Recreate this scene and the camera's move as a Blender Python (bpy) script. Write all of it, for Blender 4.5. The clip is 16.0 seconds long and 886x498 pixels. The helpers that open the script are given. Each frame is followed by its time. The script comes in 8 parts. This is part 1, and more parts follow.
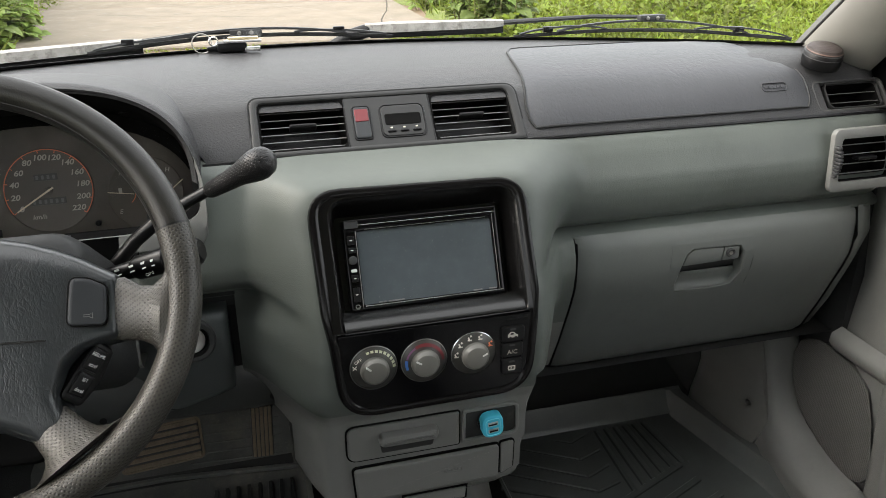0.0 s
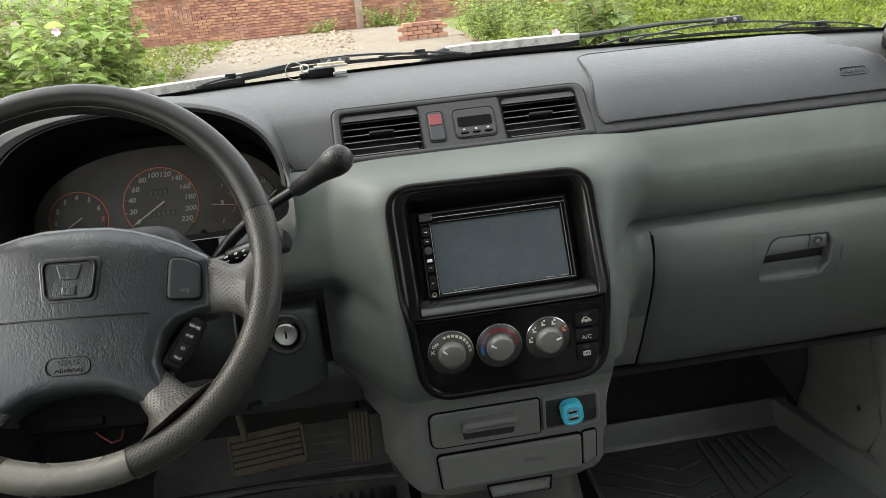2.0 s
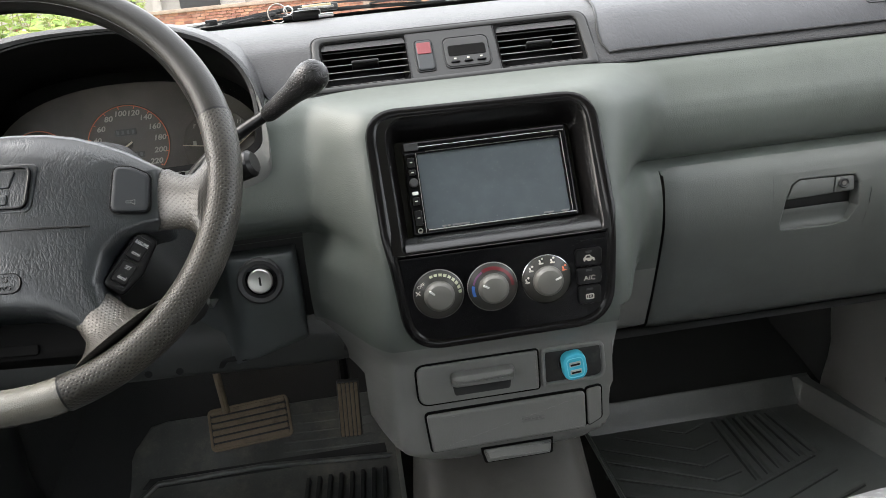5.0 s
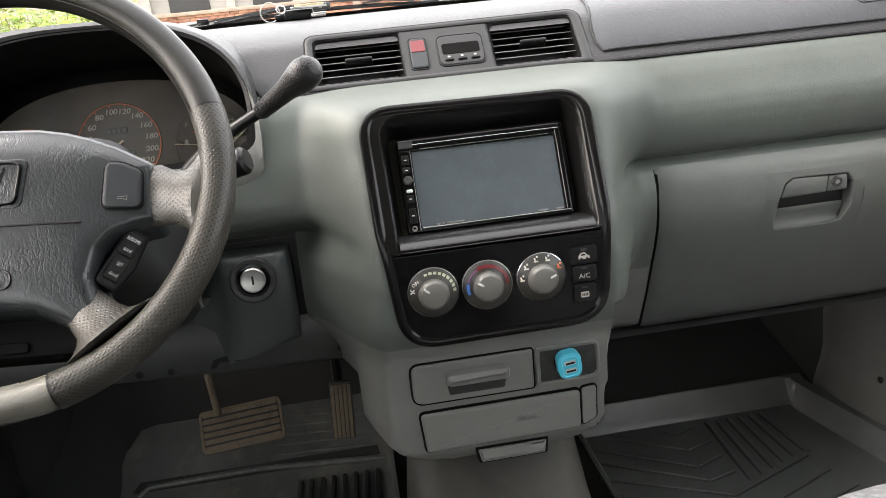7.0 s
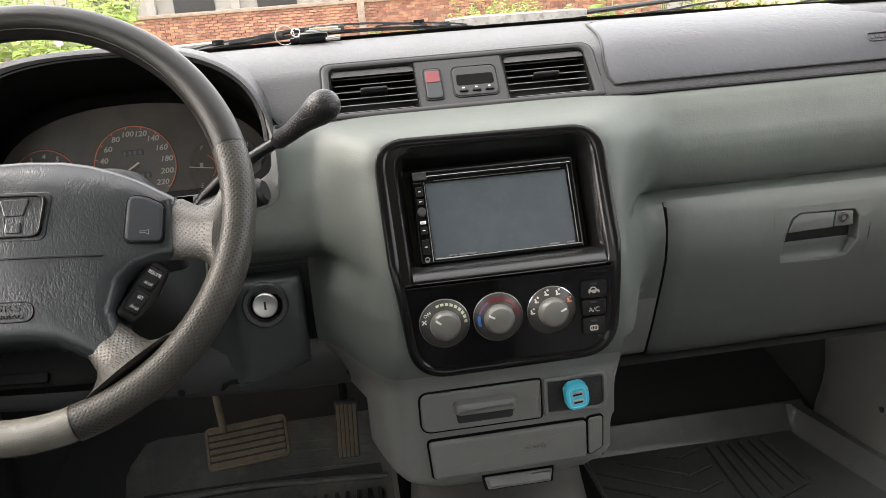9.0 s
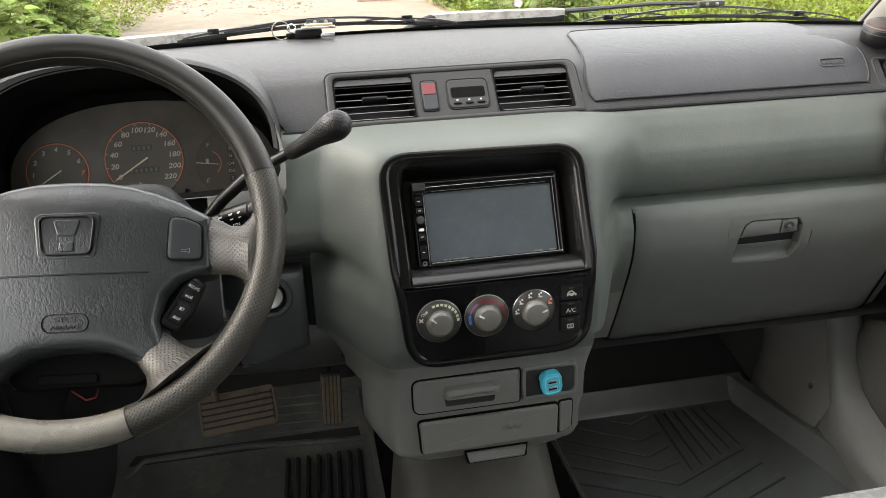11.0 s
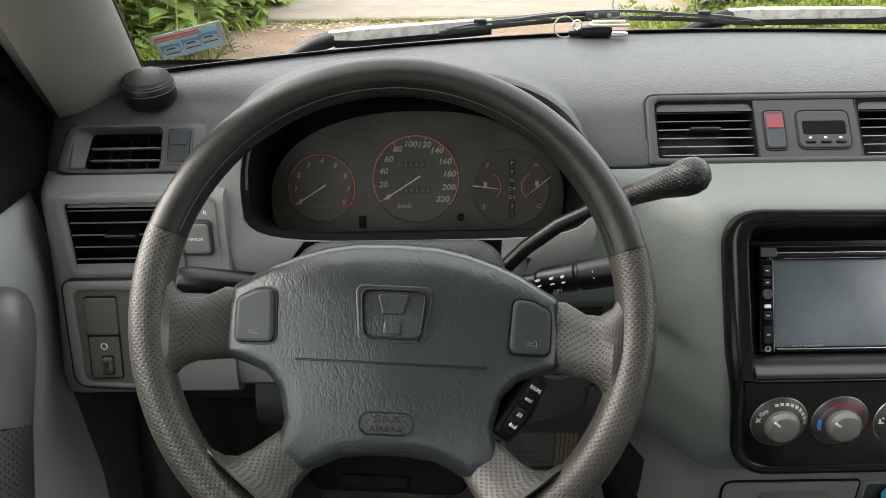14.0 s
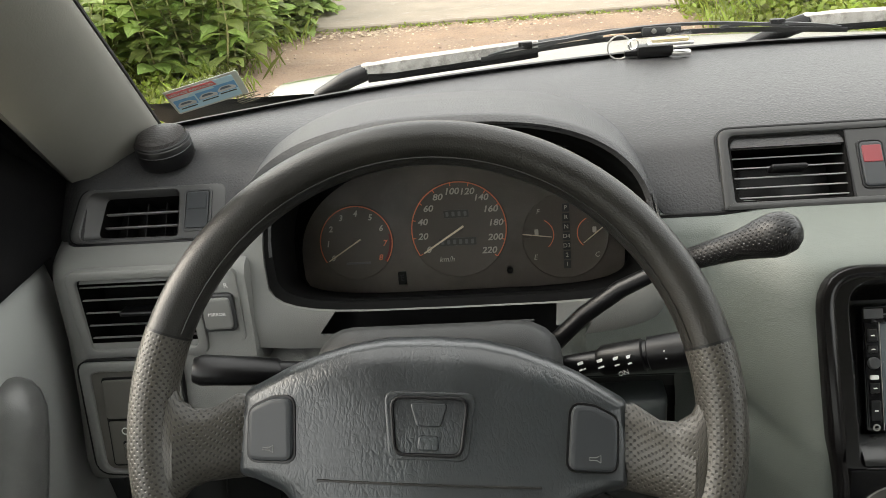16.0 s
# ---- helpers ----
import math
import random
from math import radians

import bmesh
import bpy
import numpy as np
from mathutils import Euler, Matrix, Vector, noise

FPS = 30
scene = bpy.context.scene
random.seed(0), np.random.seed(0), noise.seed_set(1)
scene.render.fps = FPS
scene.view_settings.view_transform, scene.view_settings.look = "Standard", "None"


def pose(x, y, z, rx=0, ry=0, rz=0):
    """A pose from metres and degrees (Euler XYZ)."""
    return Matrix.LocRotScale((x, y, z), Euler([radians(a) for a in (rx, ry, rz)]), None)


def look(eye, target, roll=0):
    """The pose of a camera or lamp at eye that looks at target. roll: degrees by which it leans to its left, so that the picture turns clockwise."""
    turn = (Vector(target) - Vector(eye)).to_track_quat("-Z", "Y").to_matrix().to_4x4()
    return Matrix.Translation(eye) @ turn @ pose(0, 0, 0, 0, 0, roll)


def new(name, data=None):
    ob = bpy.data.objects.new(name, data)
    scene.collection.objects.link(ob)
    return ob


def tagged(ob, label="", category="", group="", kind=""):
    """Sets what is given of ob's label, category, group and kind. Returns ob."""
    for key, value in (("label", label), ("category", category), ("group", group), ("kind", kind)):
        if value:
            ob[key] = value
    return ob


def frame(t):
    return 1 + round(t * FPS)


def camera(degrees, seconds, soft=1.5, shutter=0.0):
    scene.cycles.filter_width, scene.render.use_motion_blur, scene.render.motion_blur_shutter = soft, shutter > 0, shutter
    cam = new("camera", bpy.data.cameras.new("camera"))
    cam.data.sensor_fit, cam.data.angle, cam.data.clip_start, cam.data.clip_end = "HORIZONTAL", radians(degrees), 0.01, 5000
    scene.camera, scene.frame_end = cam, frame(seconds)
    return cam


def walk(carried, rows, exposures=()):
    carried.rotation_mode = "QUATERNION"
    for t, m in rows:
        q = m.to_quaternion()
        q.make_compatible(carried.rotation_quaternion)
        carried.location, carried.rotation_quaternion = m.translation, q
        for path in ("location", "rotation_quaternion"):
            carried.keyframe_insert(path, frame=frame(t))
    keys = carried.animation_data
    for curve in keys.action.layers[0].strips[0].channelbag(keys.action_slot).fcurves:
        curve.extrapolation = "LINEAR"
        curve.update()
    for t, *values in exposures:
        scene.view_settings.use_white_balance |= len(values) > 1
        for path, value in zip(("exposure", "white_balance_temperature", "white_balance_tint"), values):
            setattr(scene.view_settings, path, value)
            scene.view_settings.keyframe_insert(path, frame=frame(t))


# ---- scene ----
# camera and its way
cam = camera(59.2, 16.0, soft=0.55)
PATH = [
    (0, (0.01, 0.034, 1.447), (0.491, 1.795, 0.628), -0.1),
    (0.5, (0.004, 0.008, 1.454), (0.389, 1.809, 0.673), -0.3),
    (1, (0.018, -0.008, 1.446), (0.36, 1.81, 0.686), -1.2),
    (1.5, (0.031, -0.029, 1.416), (0.304, 1.812, 0.684), -3.9),
    (2, (0.041, -0.04, 1.397), (0.251, 1.827, 0.711), -5.5),
    (2.5, (0.045, -0.039, 1.381), (0.231, 1.833, 0.7), -5.5),
    (3, (0.054, -0.032, 1.356), (0.241, 1.84, 0.679), -5.9),
    (3.5, (0.066, -0.005, 1.32), (0.253, 1.868, 0.645), -7.2),
    (4, (0.063, 0.001, 1.304), (0.249, 1.881, 0.648), -6.2),
    (4.5, (0.064, 0.006, 1.29), (0.247, 1.889, 0.642), -5.9),
    (7, (0.059, 0.011, 1.274), (0.271, 1.896, 0.638), -5.7),
    (7.5, (0.061, 0.006, 1.276), (0.271, 1.893, 0.647), -5.7),
    (8, (0.06, 0.003, 1.278), (0.268, 1.891, 0.653), -6.1),
    (8.5, (0.051, 0.007, 1.292), (0.255, 1.898, 0.673), -5.5),
    (8.7, (0.049, 0.015, 1.297), (0.255, 1.905, 0.676), -4.9),
    (10.8, (0.01, -0.038, 1.393), (0.296, 1.796, 0.647), -1.8),
    (11, (-0.01, -0.038, 1.407), (0.322, 1.776, 0.633), -1.7),
    (11.5, (-0.037, -0.025, 1.465), (0.324, 1.783, 0.689), -2.0),
    (12, (-0.054, 0.025, 1.497), (0.295, 1.832, 0.715), -1.1),
    (12.5, (-0.081, 0.08, 1.523), (0.174, 1.905, 0.746), -0.2),
    (13, (-0.13, 0.135, 1.494), (0.037, 1.948, 0.668), 1.6),
    (13.5, (-0.165, 0.168, 1.471), (-0.105, 1.972, 0.61), 0.4),
    (14, (-0.185, 0.173, 1.445), (-0.182, 1.973, 0.573), -0.8),
    (14.5, (-0.187, 0.177, 1.436), (-0.224, 1.97, 0.55), -1.8),
    (15, (-0.173, 0.202, 1.436), (-0.223, 1.984, 0.529), -2.6),
    (15.5, (-0.179, 0.232, 1.452), (-0.294, 2.005, 0.534), -3.5),
    (16, (-0.172, 0.278, 1.462), (-0.318, 2.073, 0.592), -4.9),
]
walk(cam, [(t, look(eye, target, roll)) for t, eye, target, roll in PATH], [(0, 2.1, 6700, 10), (2, 2.02, 6600, 8), (4, 2.42, 6500, 9.5), (7, 2.82, 6800, 13.5), (8.5, 2.66, 6850, 13.5), (11, 2.40, 6850, 11.5), (11.6, 2.2, 6900, 11), (12.5, 1.95, 6850, 9), (13.5, 2.16, 6750, 7.5), (14.5, 2.47, 6600, 8.5), (15, 2.52, 6700, 8.5), (15.5, 2.48, 6800, 8.5), (16, 2.27, 6950, 8.5)])

# ---- light ----
world = bpy.data.worlds.new("sky")
scene.world = world
world.use_nodes = True
_n = world.node_tree.nodes
_sky = _n.new("ShaderNodeTexSky")
_sky.sky_type, _sky.sun_disc = "NISHITA", False
_sky.sun_elevation, _sky.sun_rotation = radians(35), radians(-83)
_sky.air_density, _sky.dust_density, _sky.ozone_density = 1.0, 4.0, 0.6
_mix = _n.new("ShaderNodeMixRGB")
_mix.inputs[0].default_value = 0.65
_mix.inputs[2].default_value = (9.0, 9.0, 9.0, 1)
world.node_tree.links.new(_sky.outputs[0], _mix.inputs[1])
world.node_tree.links.new(_mix.outputs[0], _n["Background"].inputs[0])
_n["Background"].inputs[1].default_value = 0.12
sun = new("sun", bpy.data.lights.new("sun", "SUN"))
sun.data.energy, sun.data.angle, sun.data.color = 1.4, radians(60), (1.0, 0.985, 0.965)
sun.matrix_world = look((-7.0, 0.9, 5.0), (0, 0, 0))

# ---- materials ----


def material(name, color, rough=0.5, metal=0.0, vary=0.15, vscale=6.0, grain=0.0, gscale=400.0, gkind="noise",
             stains=0.0, sscale=3.0, stain_color=None, coat=0.0, spec=0.5, random_tint=0.0, dist=0.002, crease=0.0, cscale=60.0, dust=0.0, dscale=420.0, dcut=0.60):
    """Principled surface: base colour with broad variation and stains, fine relief as bump, in metres of the object."""
    m = bpy.data.materials.new(name)
    m.use_nodes = True
    nt = m.node_tree
    b = nt.nodes["Principled BSDF"]
    ln = nt.links.new

    def node(kind, **values):
        n = nt.nodes.new(kind)
        for k, v in values.items():
            n.inputs[k].default_value = v
        return n
    tc = nt.nodes.new("ShaderNodeTexCoord")
    b.inputs["Roughness"].default_value, b.inputs["Metallic"].default_value = rough, metal
    b.inputs["Coat Weight"].default_value, b.inputs["Coat Roughness"].default_value = coat, 0.08
    b.inputs["Specular IOR Level"].default_value = spec
    big = node("ShaderNodeTexNoise", Scale=vscale, Detail=5.0, Roughness=0.6)
    ln(tc.outputs["Object"], big.inputs["Vector"])
    ramp = node("ShaderNodeMapRange")
    ramp.inputs["From Min"].default_value, ramp.inputs["From Max"].default_value = 0.3, 0.7
    ramp.inputs["To Min"].default_value, ramp.inputs["To Max"].default_value = 1 - vary, 1 + vary
    ln(big.outputs["Fac"], ramp.inputs["Value"])
    hsv = node("ShaderNodeHueSaturation", Color=(*color, 1))
    ln(ramp.outputs["Result"], hsv.inputs["Value"])
    out = hsv.outputs["Color"]
    if random_tint:
        info = nt.nodes.new("ShaderNodeObjectInfo")
        geo = nt.nodes.new("ShaderNodeNewGeometry")
        add = nt.nodes.new("ShaderNodeMath")
        add.operation = "ADD"
        ln(info.outputs["Random"], add.inputs[0])
        ln(geo.outputs["Random Per Island"], add.inputs[1])
        fr = nt.nodes.new("ShaderNodeMath")
        fr.operation = "FRACT"
        ln(add.outputs[0], fr.inputs[0])
        r2 = node("ShaderNodeMapRange")
        r2.inputs["To Min"].default_value, r2.inputs["To Max"].default_value = 1 - random_tint, 1 + random_tint
        ln(fr.outputs[0], r2.inputs["Value"])
        h2 = nt.nodes.new("ShaderNodeHueSaturation")
        ln(out, h2.inputs["Color"])
        ln(r2.outputs["Result"], h2.inputs["Value"])
        r3 = node("ShaderNodeMapRange")
        r3.inputs["To Min"].default_value, r3.inputs["To Max"].default_value = 0.5 - 0.035 * random_tint, 0.5 + 0.035 * random_tint
        ln(fr.outputs[0], r3.inputs["Value"])
        ln(r3.outputs["Result"], h2.inputs["Hue"])
        out = h2.outputs["Color"]
    if stains:
        sn = node("ShaderNodeTexNoise", Scale=sscale, Detail=8.0, Roughness=0.7)
        ln(tc.outputs["Object"], sn.inputs["Vector"])
        sr = node("ShaderNodeMapRange")
        sr.inputs["From Min"].default_value, sr.inputs["From Max"].default_value = 0.5, 0.72
        sr.inputs["To Max"].default_value = stains
        ln(sn.outputs["Fac"], sr.inputs["Value"])
        mx = nt.nodes.new("ShaderNodeMixRGB")
        ln(sr.outputs["Result"], mx.inputs[0])
        ln(out, mx.inputs[1])
        mx.inputs[2].default_value = (*(stain_color or [c * 0.5 for c in color]), 1)
        out = mx.outputs[0]
    if dust:  # fine pale specks
        dn = node("ShaderNodeTexNoise", Scale=dscale, Detail=2.0, Roughness=0.5)
        ln(tc.outputs["Object"], dn.inputs["Vector"])
        dr = node("ShaderNodeMapRange")
        dr.inputs["From Min"].default_value, dr.inputs["From Max"].default_value = dcut, dcut + 0.12
        dr.inputs["To Max"].default_value = dust
        ln(dn.outputs["Fac"], dr.inputs["Value"])
        dm = nt.nodes.new("ShaderNodeMixRGB")
        ln(dr.outputs["Result"], dm.inputs[0])
        ln(out, dm.inputs[1])
        dm.inputs[2].default_value = (0.30, 0.29, 0.26, 1)
        out = dm.outputs[0]
    ln(out, b.inputs["Base Color"])
    if grain:
        if gkind == "noise":
            g = node("ShaderNodeTexNoise", Scale=gscale, Detail=3.0)
            h = g.outputs["Fac"]
        elif gkind == "leather":
            g = nt.nodes.new("ShaderNodeTexVoronoi")
            g.feature = "DISTANCE_TO_EDGE"
            g.inputs["Scale"].default_value = gscale
            h = g.outputs["Distance"]
        elif gkind == "holes":  # staggered punched holes on unrolled coordinates
            mp = node("ShaderNodeMapping")
            mp.inputs["Rotation"].default_value = (0, 0, radians(45))
            ln(tc.outputs["UV"], mp.inputs["Vector"])
            g = nt.nodes.new("ShaderNodeTexVoronoi")
            g.voronoi_dimensions = "2D"
            g.inputs["Scale"].default_value, g.inputs["Randomness"].default_value = gscale, 0.06
            ln(mp.outputs["Vector"], g.inputs["Vector"])
            hr = node("ShaderNodeMapRange")
            hr.inputs["From Min"].default_value, hr.inputs["From Max"].default_value = 0.17, 0.32
            ln(g.outputs["Distance"], hr.inputs["Value"])
            h = hr.outputs["Result"]
            hm = nt.nodes.new("ShaderNodeMixRGB")
            hm.inputs[1].default_value = (*[c * 0.28 for c in color], 1)
            ln(h, hm.inputs[0])
            ln(out, hm.inputs[2])
            ln(hm.outputs[0], b.inputs["Base Color"])
        elif gkind == "crackle":  # fine branching creases
            nz = node("ShaderNodeTexNoise", Scale=gscale * 0.30, Detail=3.0)
            ln(tc.outputs["Object"], nz.inputs["Vector"])
            av = nt.nodes.new("ShaderNodeVectorMath")
            av.operation = "MULTIPLY_ADD"
            ln(nz.outputs["Color"], av.inputs[0])
            av.inputs[1].default_value = (0.005, 0.005, 0.005)
            ln(tc.outputs["Object"], av.inputs[2])
            heights = []
            for turn, stretch, size in ((15, (1.45, 0.62, 0.62), 1.0), (-30, (1.3, 0.7, 0.7), 0.42)):
                mp = node("ShaderNodeMapping")
                mp.inputs["Rotation"].default_value = (0, radians(turn), 0)
                mp.inputs["Scale"].default_value = stretch
                ln(av.outputs[0], mp.inputs["Vector"])
                g = nt.nodes.new("ShaderNodeTexVoronoi")
                g.feature = "DISTANCE_TO_EDGE"
                g.inputs["Scale"].default_value = gscale * size
                ln(mp.outputs["Vector"], g.inputs["Vector"])
                hr = node("ShaderNodeMapRange")
                hr.interpolation_type = "SMOOTHSTEP"
                hr.inputs["From Max"].default_value = 0.20
                ln(g.outputs["Distance"], hr.inputs["Value"])
                heights.append(hr.outputs["Result"])
            lo = nt.nodes.new("ShaderNodeMath")
            lo.operation = "MULTIPLY_ADD"
            ln(heights[1], lo.inputs[0])
            lo.inputs[1].default_value = 1.2
            ln(heights[0], lo.inputs[2])
            # creases fade out in patches
            fade = node("ShaderNodeTexNoise", Scale=26.0, Detail=2.0)
            ln(tc.outputs["Object"], fade.inputs["Vector"])
            fr2 = node("ShaderNodeMapRange")
            fr2.inputs["From Min"].default_value, fr2.inputs["From Max"].default_value = 0.36, 0.64
            fr2.inputs["To Min"].default_value, fr2.inputs["To Max"].default_value = 0.15, 1.0
            ln(fade.outputs["Fac"], fr2.inputs["Value"])
            fm = nt.nodes.new("ShaderNodeMath")
            fm.operation = "MULTIPLY"
            ln(lo.outputs[0], fm.inputs[0])
            ln(fr2.outputs["Result"], fm.inputs[1])
            h = fm.outputs[0]
        elif gkind == "dimple":
            g = node("ShaderNodeTexVoronoi", Scale=gscale, Randomness=0.12)
            h = g.outputs["Distance"]
        else:  # wrinkle
            g = node("ShaderNodeTexNoise", Scale=gscale, Detail=4.0, Roughness=0.55, Distortion=1.6)
            mp = node("ShaderNodeMapping")
            mp.inputs["Scale"].default_value = (2.0, 0.8, 0.8)
            ln(tc.outputs["Object"], mp.inputs["Vector"])
            ln(mp.outputs["Vector"], g.inputs["Vector"])
            cut = node("ShaderNodeMapRange")
            cut.inputs["From Min"].default_value, cut.inputs["From Max"].default_value = 0.42, 0.52
            ln(g.outputs["Fac"], cut.inputs["Value"])
            h = cut.outputs["Result"]
        if gkind not in ("wrinkle", "holes", "crackle"):
            ln(tc.outputs["Object"], g.inputs["Vector"])
        bp = node("ShaderNodeBump", Strength=grain, Distance=dist)
        ln(h, bp.inputs["Height"])
        if crease:  # broader folds under the grain
            cn = node("ShaderNodeTexNoise", Scale=cscale, Detail=6.0, Roughness=0.65, Distortion=0.8)
            ln(tc.outputs["Object"], cn.inputs["Vector"])
            b2 = node("ShaderNodeBump", Strength=crease, Distance=0.004)
            ln(cn.outputs["Fac"], b2.inputs["Height"])
            ln(b2.outputs["Normal"], bp.inputs["Normal"])
        ln(bp.outputs["Normal"], b.inputs["Normal"])
        rr = node("ShaderNodeMapRange")
        rr.inputs["To Min"].default_value, rr.inputs["To Max"].default_value = max(0.02, rough - 0.08), min(1, rough + 0.08)
        ln(big.outputs["Fac"], rr.inputs["Value"])
        ln(rr.outputs["Result"], b.inputs["Roughness"])
    return m


def glass(name, tint=(1, 1, 1), gloss=1.0):
    """A thin clear pane: lets light through, and mirrors by Fresnel."""
    m = bpy.data.materials.new(name)
    m.use_nodes = True
    nt = m.node_tree
    nt.nodes.remove(nt.nodes["Principled BSDF"])
    tr, gl, lw, pw, mr, mx = (nt.nodes.new("ShaderNode" + k) for k in ("BsdfTransparent", "BsdfGlossy", "LayerWeight", "Math", "MapRange", "MixShader"))
    tr.inputs[0].default_value = (*tint, 1)
    gl.inputs["Roughness"].default_value = 0.02
    gl.inputs["Color"].default_value = (gloss, gloss, gloss, 1)
    pw.operation = "POWER"
    pw.inputs[1].default_value = 5.0
    mr.inputs["To Min"].default_value, mr.inputs["To Max"].default_value = 0.04, 1.0
    nt.links.new(lw.outputs["Facing"], pw.inputs[0])
    lw.inputs["Blend"].default_value = 0.5
    nt.links.new(pw.outputs[0], mr.inputs["Value"])
    nt.links.new(mr.outputs[0], mx.inputs[0])
    nt.links.new(tr.outputs[0], mx.inputs[1])
    nt.links.new(gl.outputs[0], mx.inputs[2])
    nt.links.new(mx.outputs[0], nt.nodes["Material Output"].inputs[0])
    return m


PAD = material("dark_grained_vinyl", (0.042, 0.0425, 0.044), 0.45, vary=0.12, grain=0.55, gscale=300, gkind="leather", dist=0.0010, crease=0.16, cscale=150, dust=0.05, spec=0.22)
PAD_HIDE = material("creased_dark_vinyl", (0.050, 0.052, 0.057), 0.46, vary=0.12, grain=0.20, gscale=200, gkind="crackle", dist=0.0008, crease=0.18, cscale=110, dust=0.05, spec=0.30)
SAGE = material("sage_plastic", (0.088, 0.099, 0.090), 0.44, vary=0.09, grain=0.40, gscale=520, gkind="leather", dist=0.0006, stains=0.25, sscale=9, crease=0.12, cscale=60, spec=0.30)
# GREY in a darker, greener copy, painting the dimmer light on the glove box
GLOVE_SHADED = material("shaded_grey_green_plastic", (0.100, 0.107, 0.102), 0.42, vary=0.09, grain=0.40, gscale=600, gkind="leather", dist=0.0006, stains=0.25, sscale=8, crease=0.09, cscale=70, spec=0.30)
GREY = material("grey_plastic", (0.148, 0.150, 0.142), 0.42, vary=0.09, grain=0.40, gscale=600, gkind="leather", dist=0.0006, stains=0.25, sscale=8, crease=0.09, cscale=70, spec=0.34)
TRIM = material("pillar_plastic", (0.255, 0.262, 0.252), 0.6, vary=0.06, grain=0.2, gscale=500, dist=0.0004)
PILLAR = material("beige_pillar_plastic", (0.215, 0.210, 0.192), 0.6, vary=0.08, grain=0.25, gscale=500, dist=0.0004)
# PILLAR again in a darker tone, painting shade on the trim's rear half
PILLAR_SHADED = material("shaded_pillar_plastic", (0.065, 0.063, 0.058), 0.6, vary=0.1, grain=0.25, gscale=500, dist=0.0004)
SWITCH_GREY = material("brown_grey_switch_plastic", (0.085, 0.082, 0.073), 0.42, vary=0.1, spec=0.35)
# Tunnel plastic darkened to paint the shade under the console
TUNNEL_SHADE = material("shaded_tunnel_plastic", (0.072, 0.070, 0.064), 0.5, vary=0.2, vscale=10, grain=0.4, gscale=500, gkind="leather", dist=0.0006, stains=0.4, sscale=14)
CLUSTER_INK = material("unlit_dial_print", (0.44, 0.415, 0.36), 0.7, vary=0.1)
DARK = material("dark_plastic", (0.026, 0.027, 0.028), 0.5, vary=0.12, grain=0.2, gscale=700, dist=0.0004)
BLACK = material("black_plastic", (0.003, 0.003, 0.0034), 0.36, vary=0.2, grain=0.15, gscale=600, dist=0.0003, spec=0.3)
GLOSS = material("glossy_black_plastic", (0.003, 0.003, 0.0035), 0.14, vary=0.2, dust=0.5, dscale=800, dcut=0.70, spec=0.22)
SATIN = material("satin_black_trim", (0.004, 0.0038, 0.0038), 0.22, vary=0.15, stains=0.05, sscale=20, stain_color=(0.02, 0.018, 0.018), spec=0.35)
WHEEL = material("worn_wheel_leather", (0.0105, 0.0102, 0.0092), 0.36, vary=0.25, vscale=14, grain=0.35, gscale=560, gkind="leather", dist=0.0006, stains=0.25, sscale=14, stain_color=(0.024, 0.021, 0.016), spec=0.32)
# Paler leather tone that paints the sheen along the wheel's bottom rim
RIM_SHEEN = material("pale_sheen_leather", (0.125, 0.120, 0.102), 0.28, vary=0.25, vscale=14, grain=0.35, gscale=560, gkind="leather", dist=0.0008)
# Dark lining tone, lowered further to deepen the footwell's shade
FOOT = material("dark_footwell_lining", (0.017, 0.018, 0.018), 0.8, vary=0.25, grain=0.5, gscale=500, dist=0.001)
# Dark plastic tone, also worn by grey panels darkened to paint shade
SHADE_GREY = material("dark_shade_grey_plastic", (0.022, 0.023, 0.023), 0.5, vary=0.1, spec=0.25, grain=0.3, gscale=800, gkind="leather", dist=0.0005)
DIMPLE = material("perforated_leather", (0.032, 0.0298, 0.025), 0.37, vary=0.25, vscale=14, grain=0.5, gscale=315, gkind="holes", dist=0.0007, spec=0.38, stains=0.3, sscale=16, stain_color=(0.062, 0.055, 0.044))
AIRBAG = material("creased_airbag_cover", (0.0180, 0.0206, 0.0224), 0.31, vary=0.3, vscale=9, grain=0.21, gscale=330, gkind="crackle", dist=0.0005, crease=0.04, cscale=60, stains=0.35, sscale=12, stain_color=(0.012, 0.022, 0.025), spec=0.60)
BUTTON = material("smooth_grey_button", (0.024, 0.0265, 0.029), 0.42, vary=0.1, spec=0.3)
RUBBER = material("floor_rubber", (0.074, 0.081, 0.078), 0.30, vary=0.2, vscale=8, grain=0.3, gscale=500, dist=0.0006, stains=0.4, sscale=10, stain_color=(0.07, 0.07, 0.062), dust=0.12)
CARPET = material("dark_carpet", (0.032, 0.033, 0.032), 0.95, vary=0.3, grain=0.8, gscale=900, dist=0.002)
PEDAL = material("dusty_pedal_rubber", (0.20, 0.16, 0.112), 0.85, vary=0.3, vscale=40, grain=0.4, gscale=300, stains=0.7, sscale=40, stain_color=(0.05, 0.04, 0.03))
# Blue-grey base paints part of the sky reflected in the screen; specks are dust
SCREEN = material("screen_glass", (0.058, 0.070, 0.078), 0.16, vary=0.12, vscale=12, spec=1.0, dust=0.9, dscale=900, dcut=0.70, stains=0.05, sscale=90, stain_color=(0.16, 0.17, 0.17))
SURROUND = material("smooth_vent_surround", (0.024, 0.0245, 0.0245), 0.42, vary=0.1, spec=0.32)
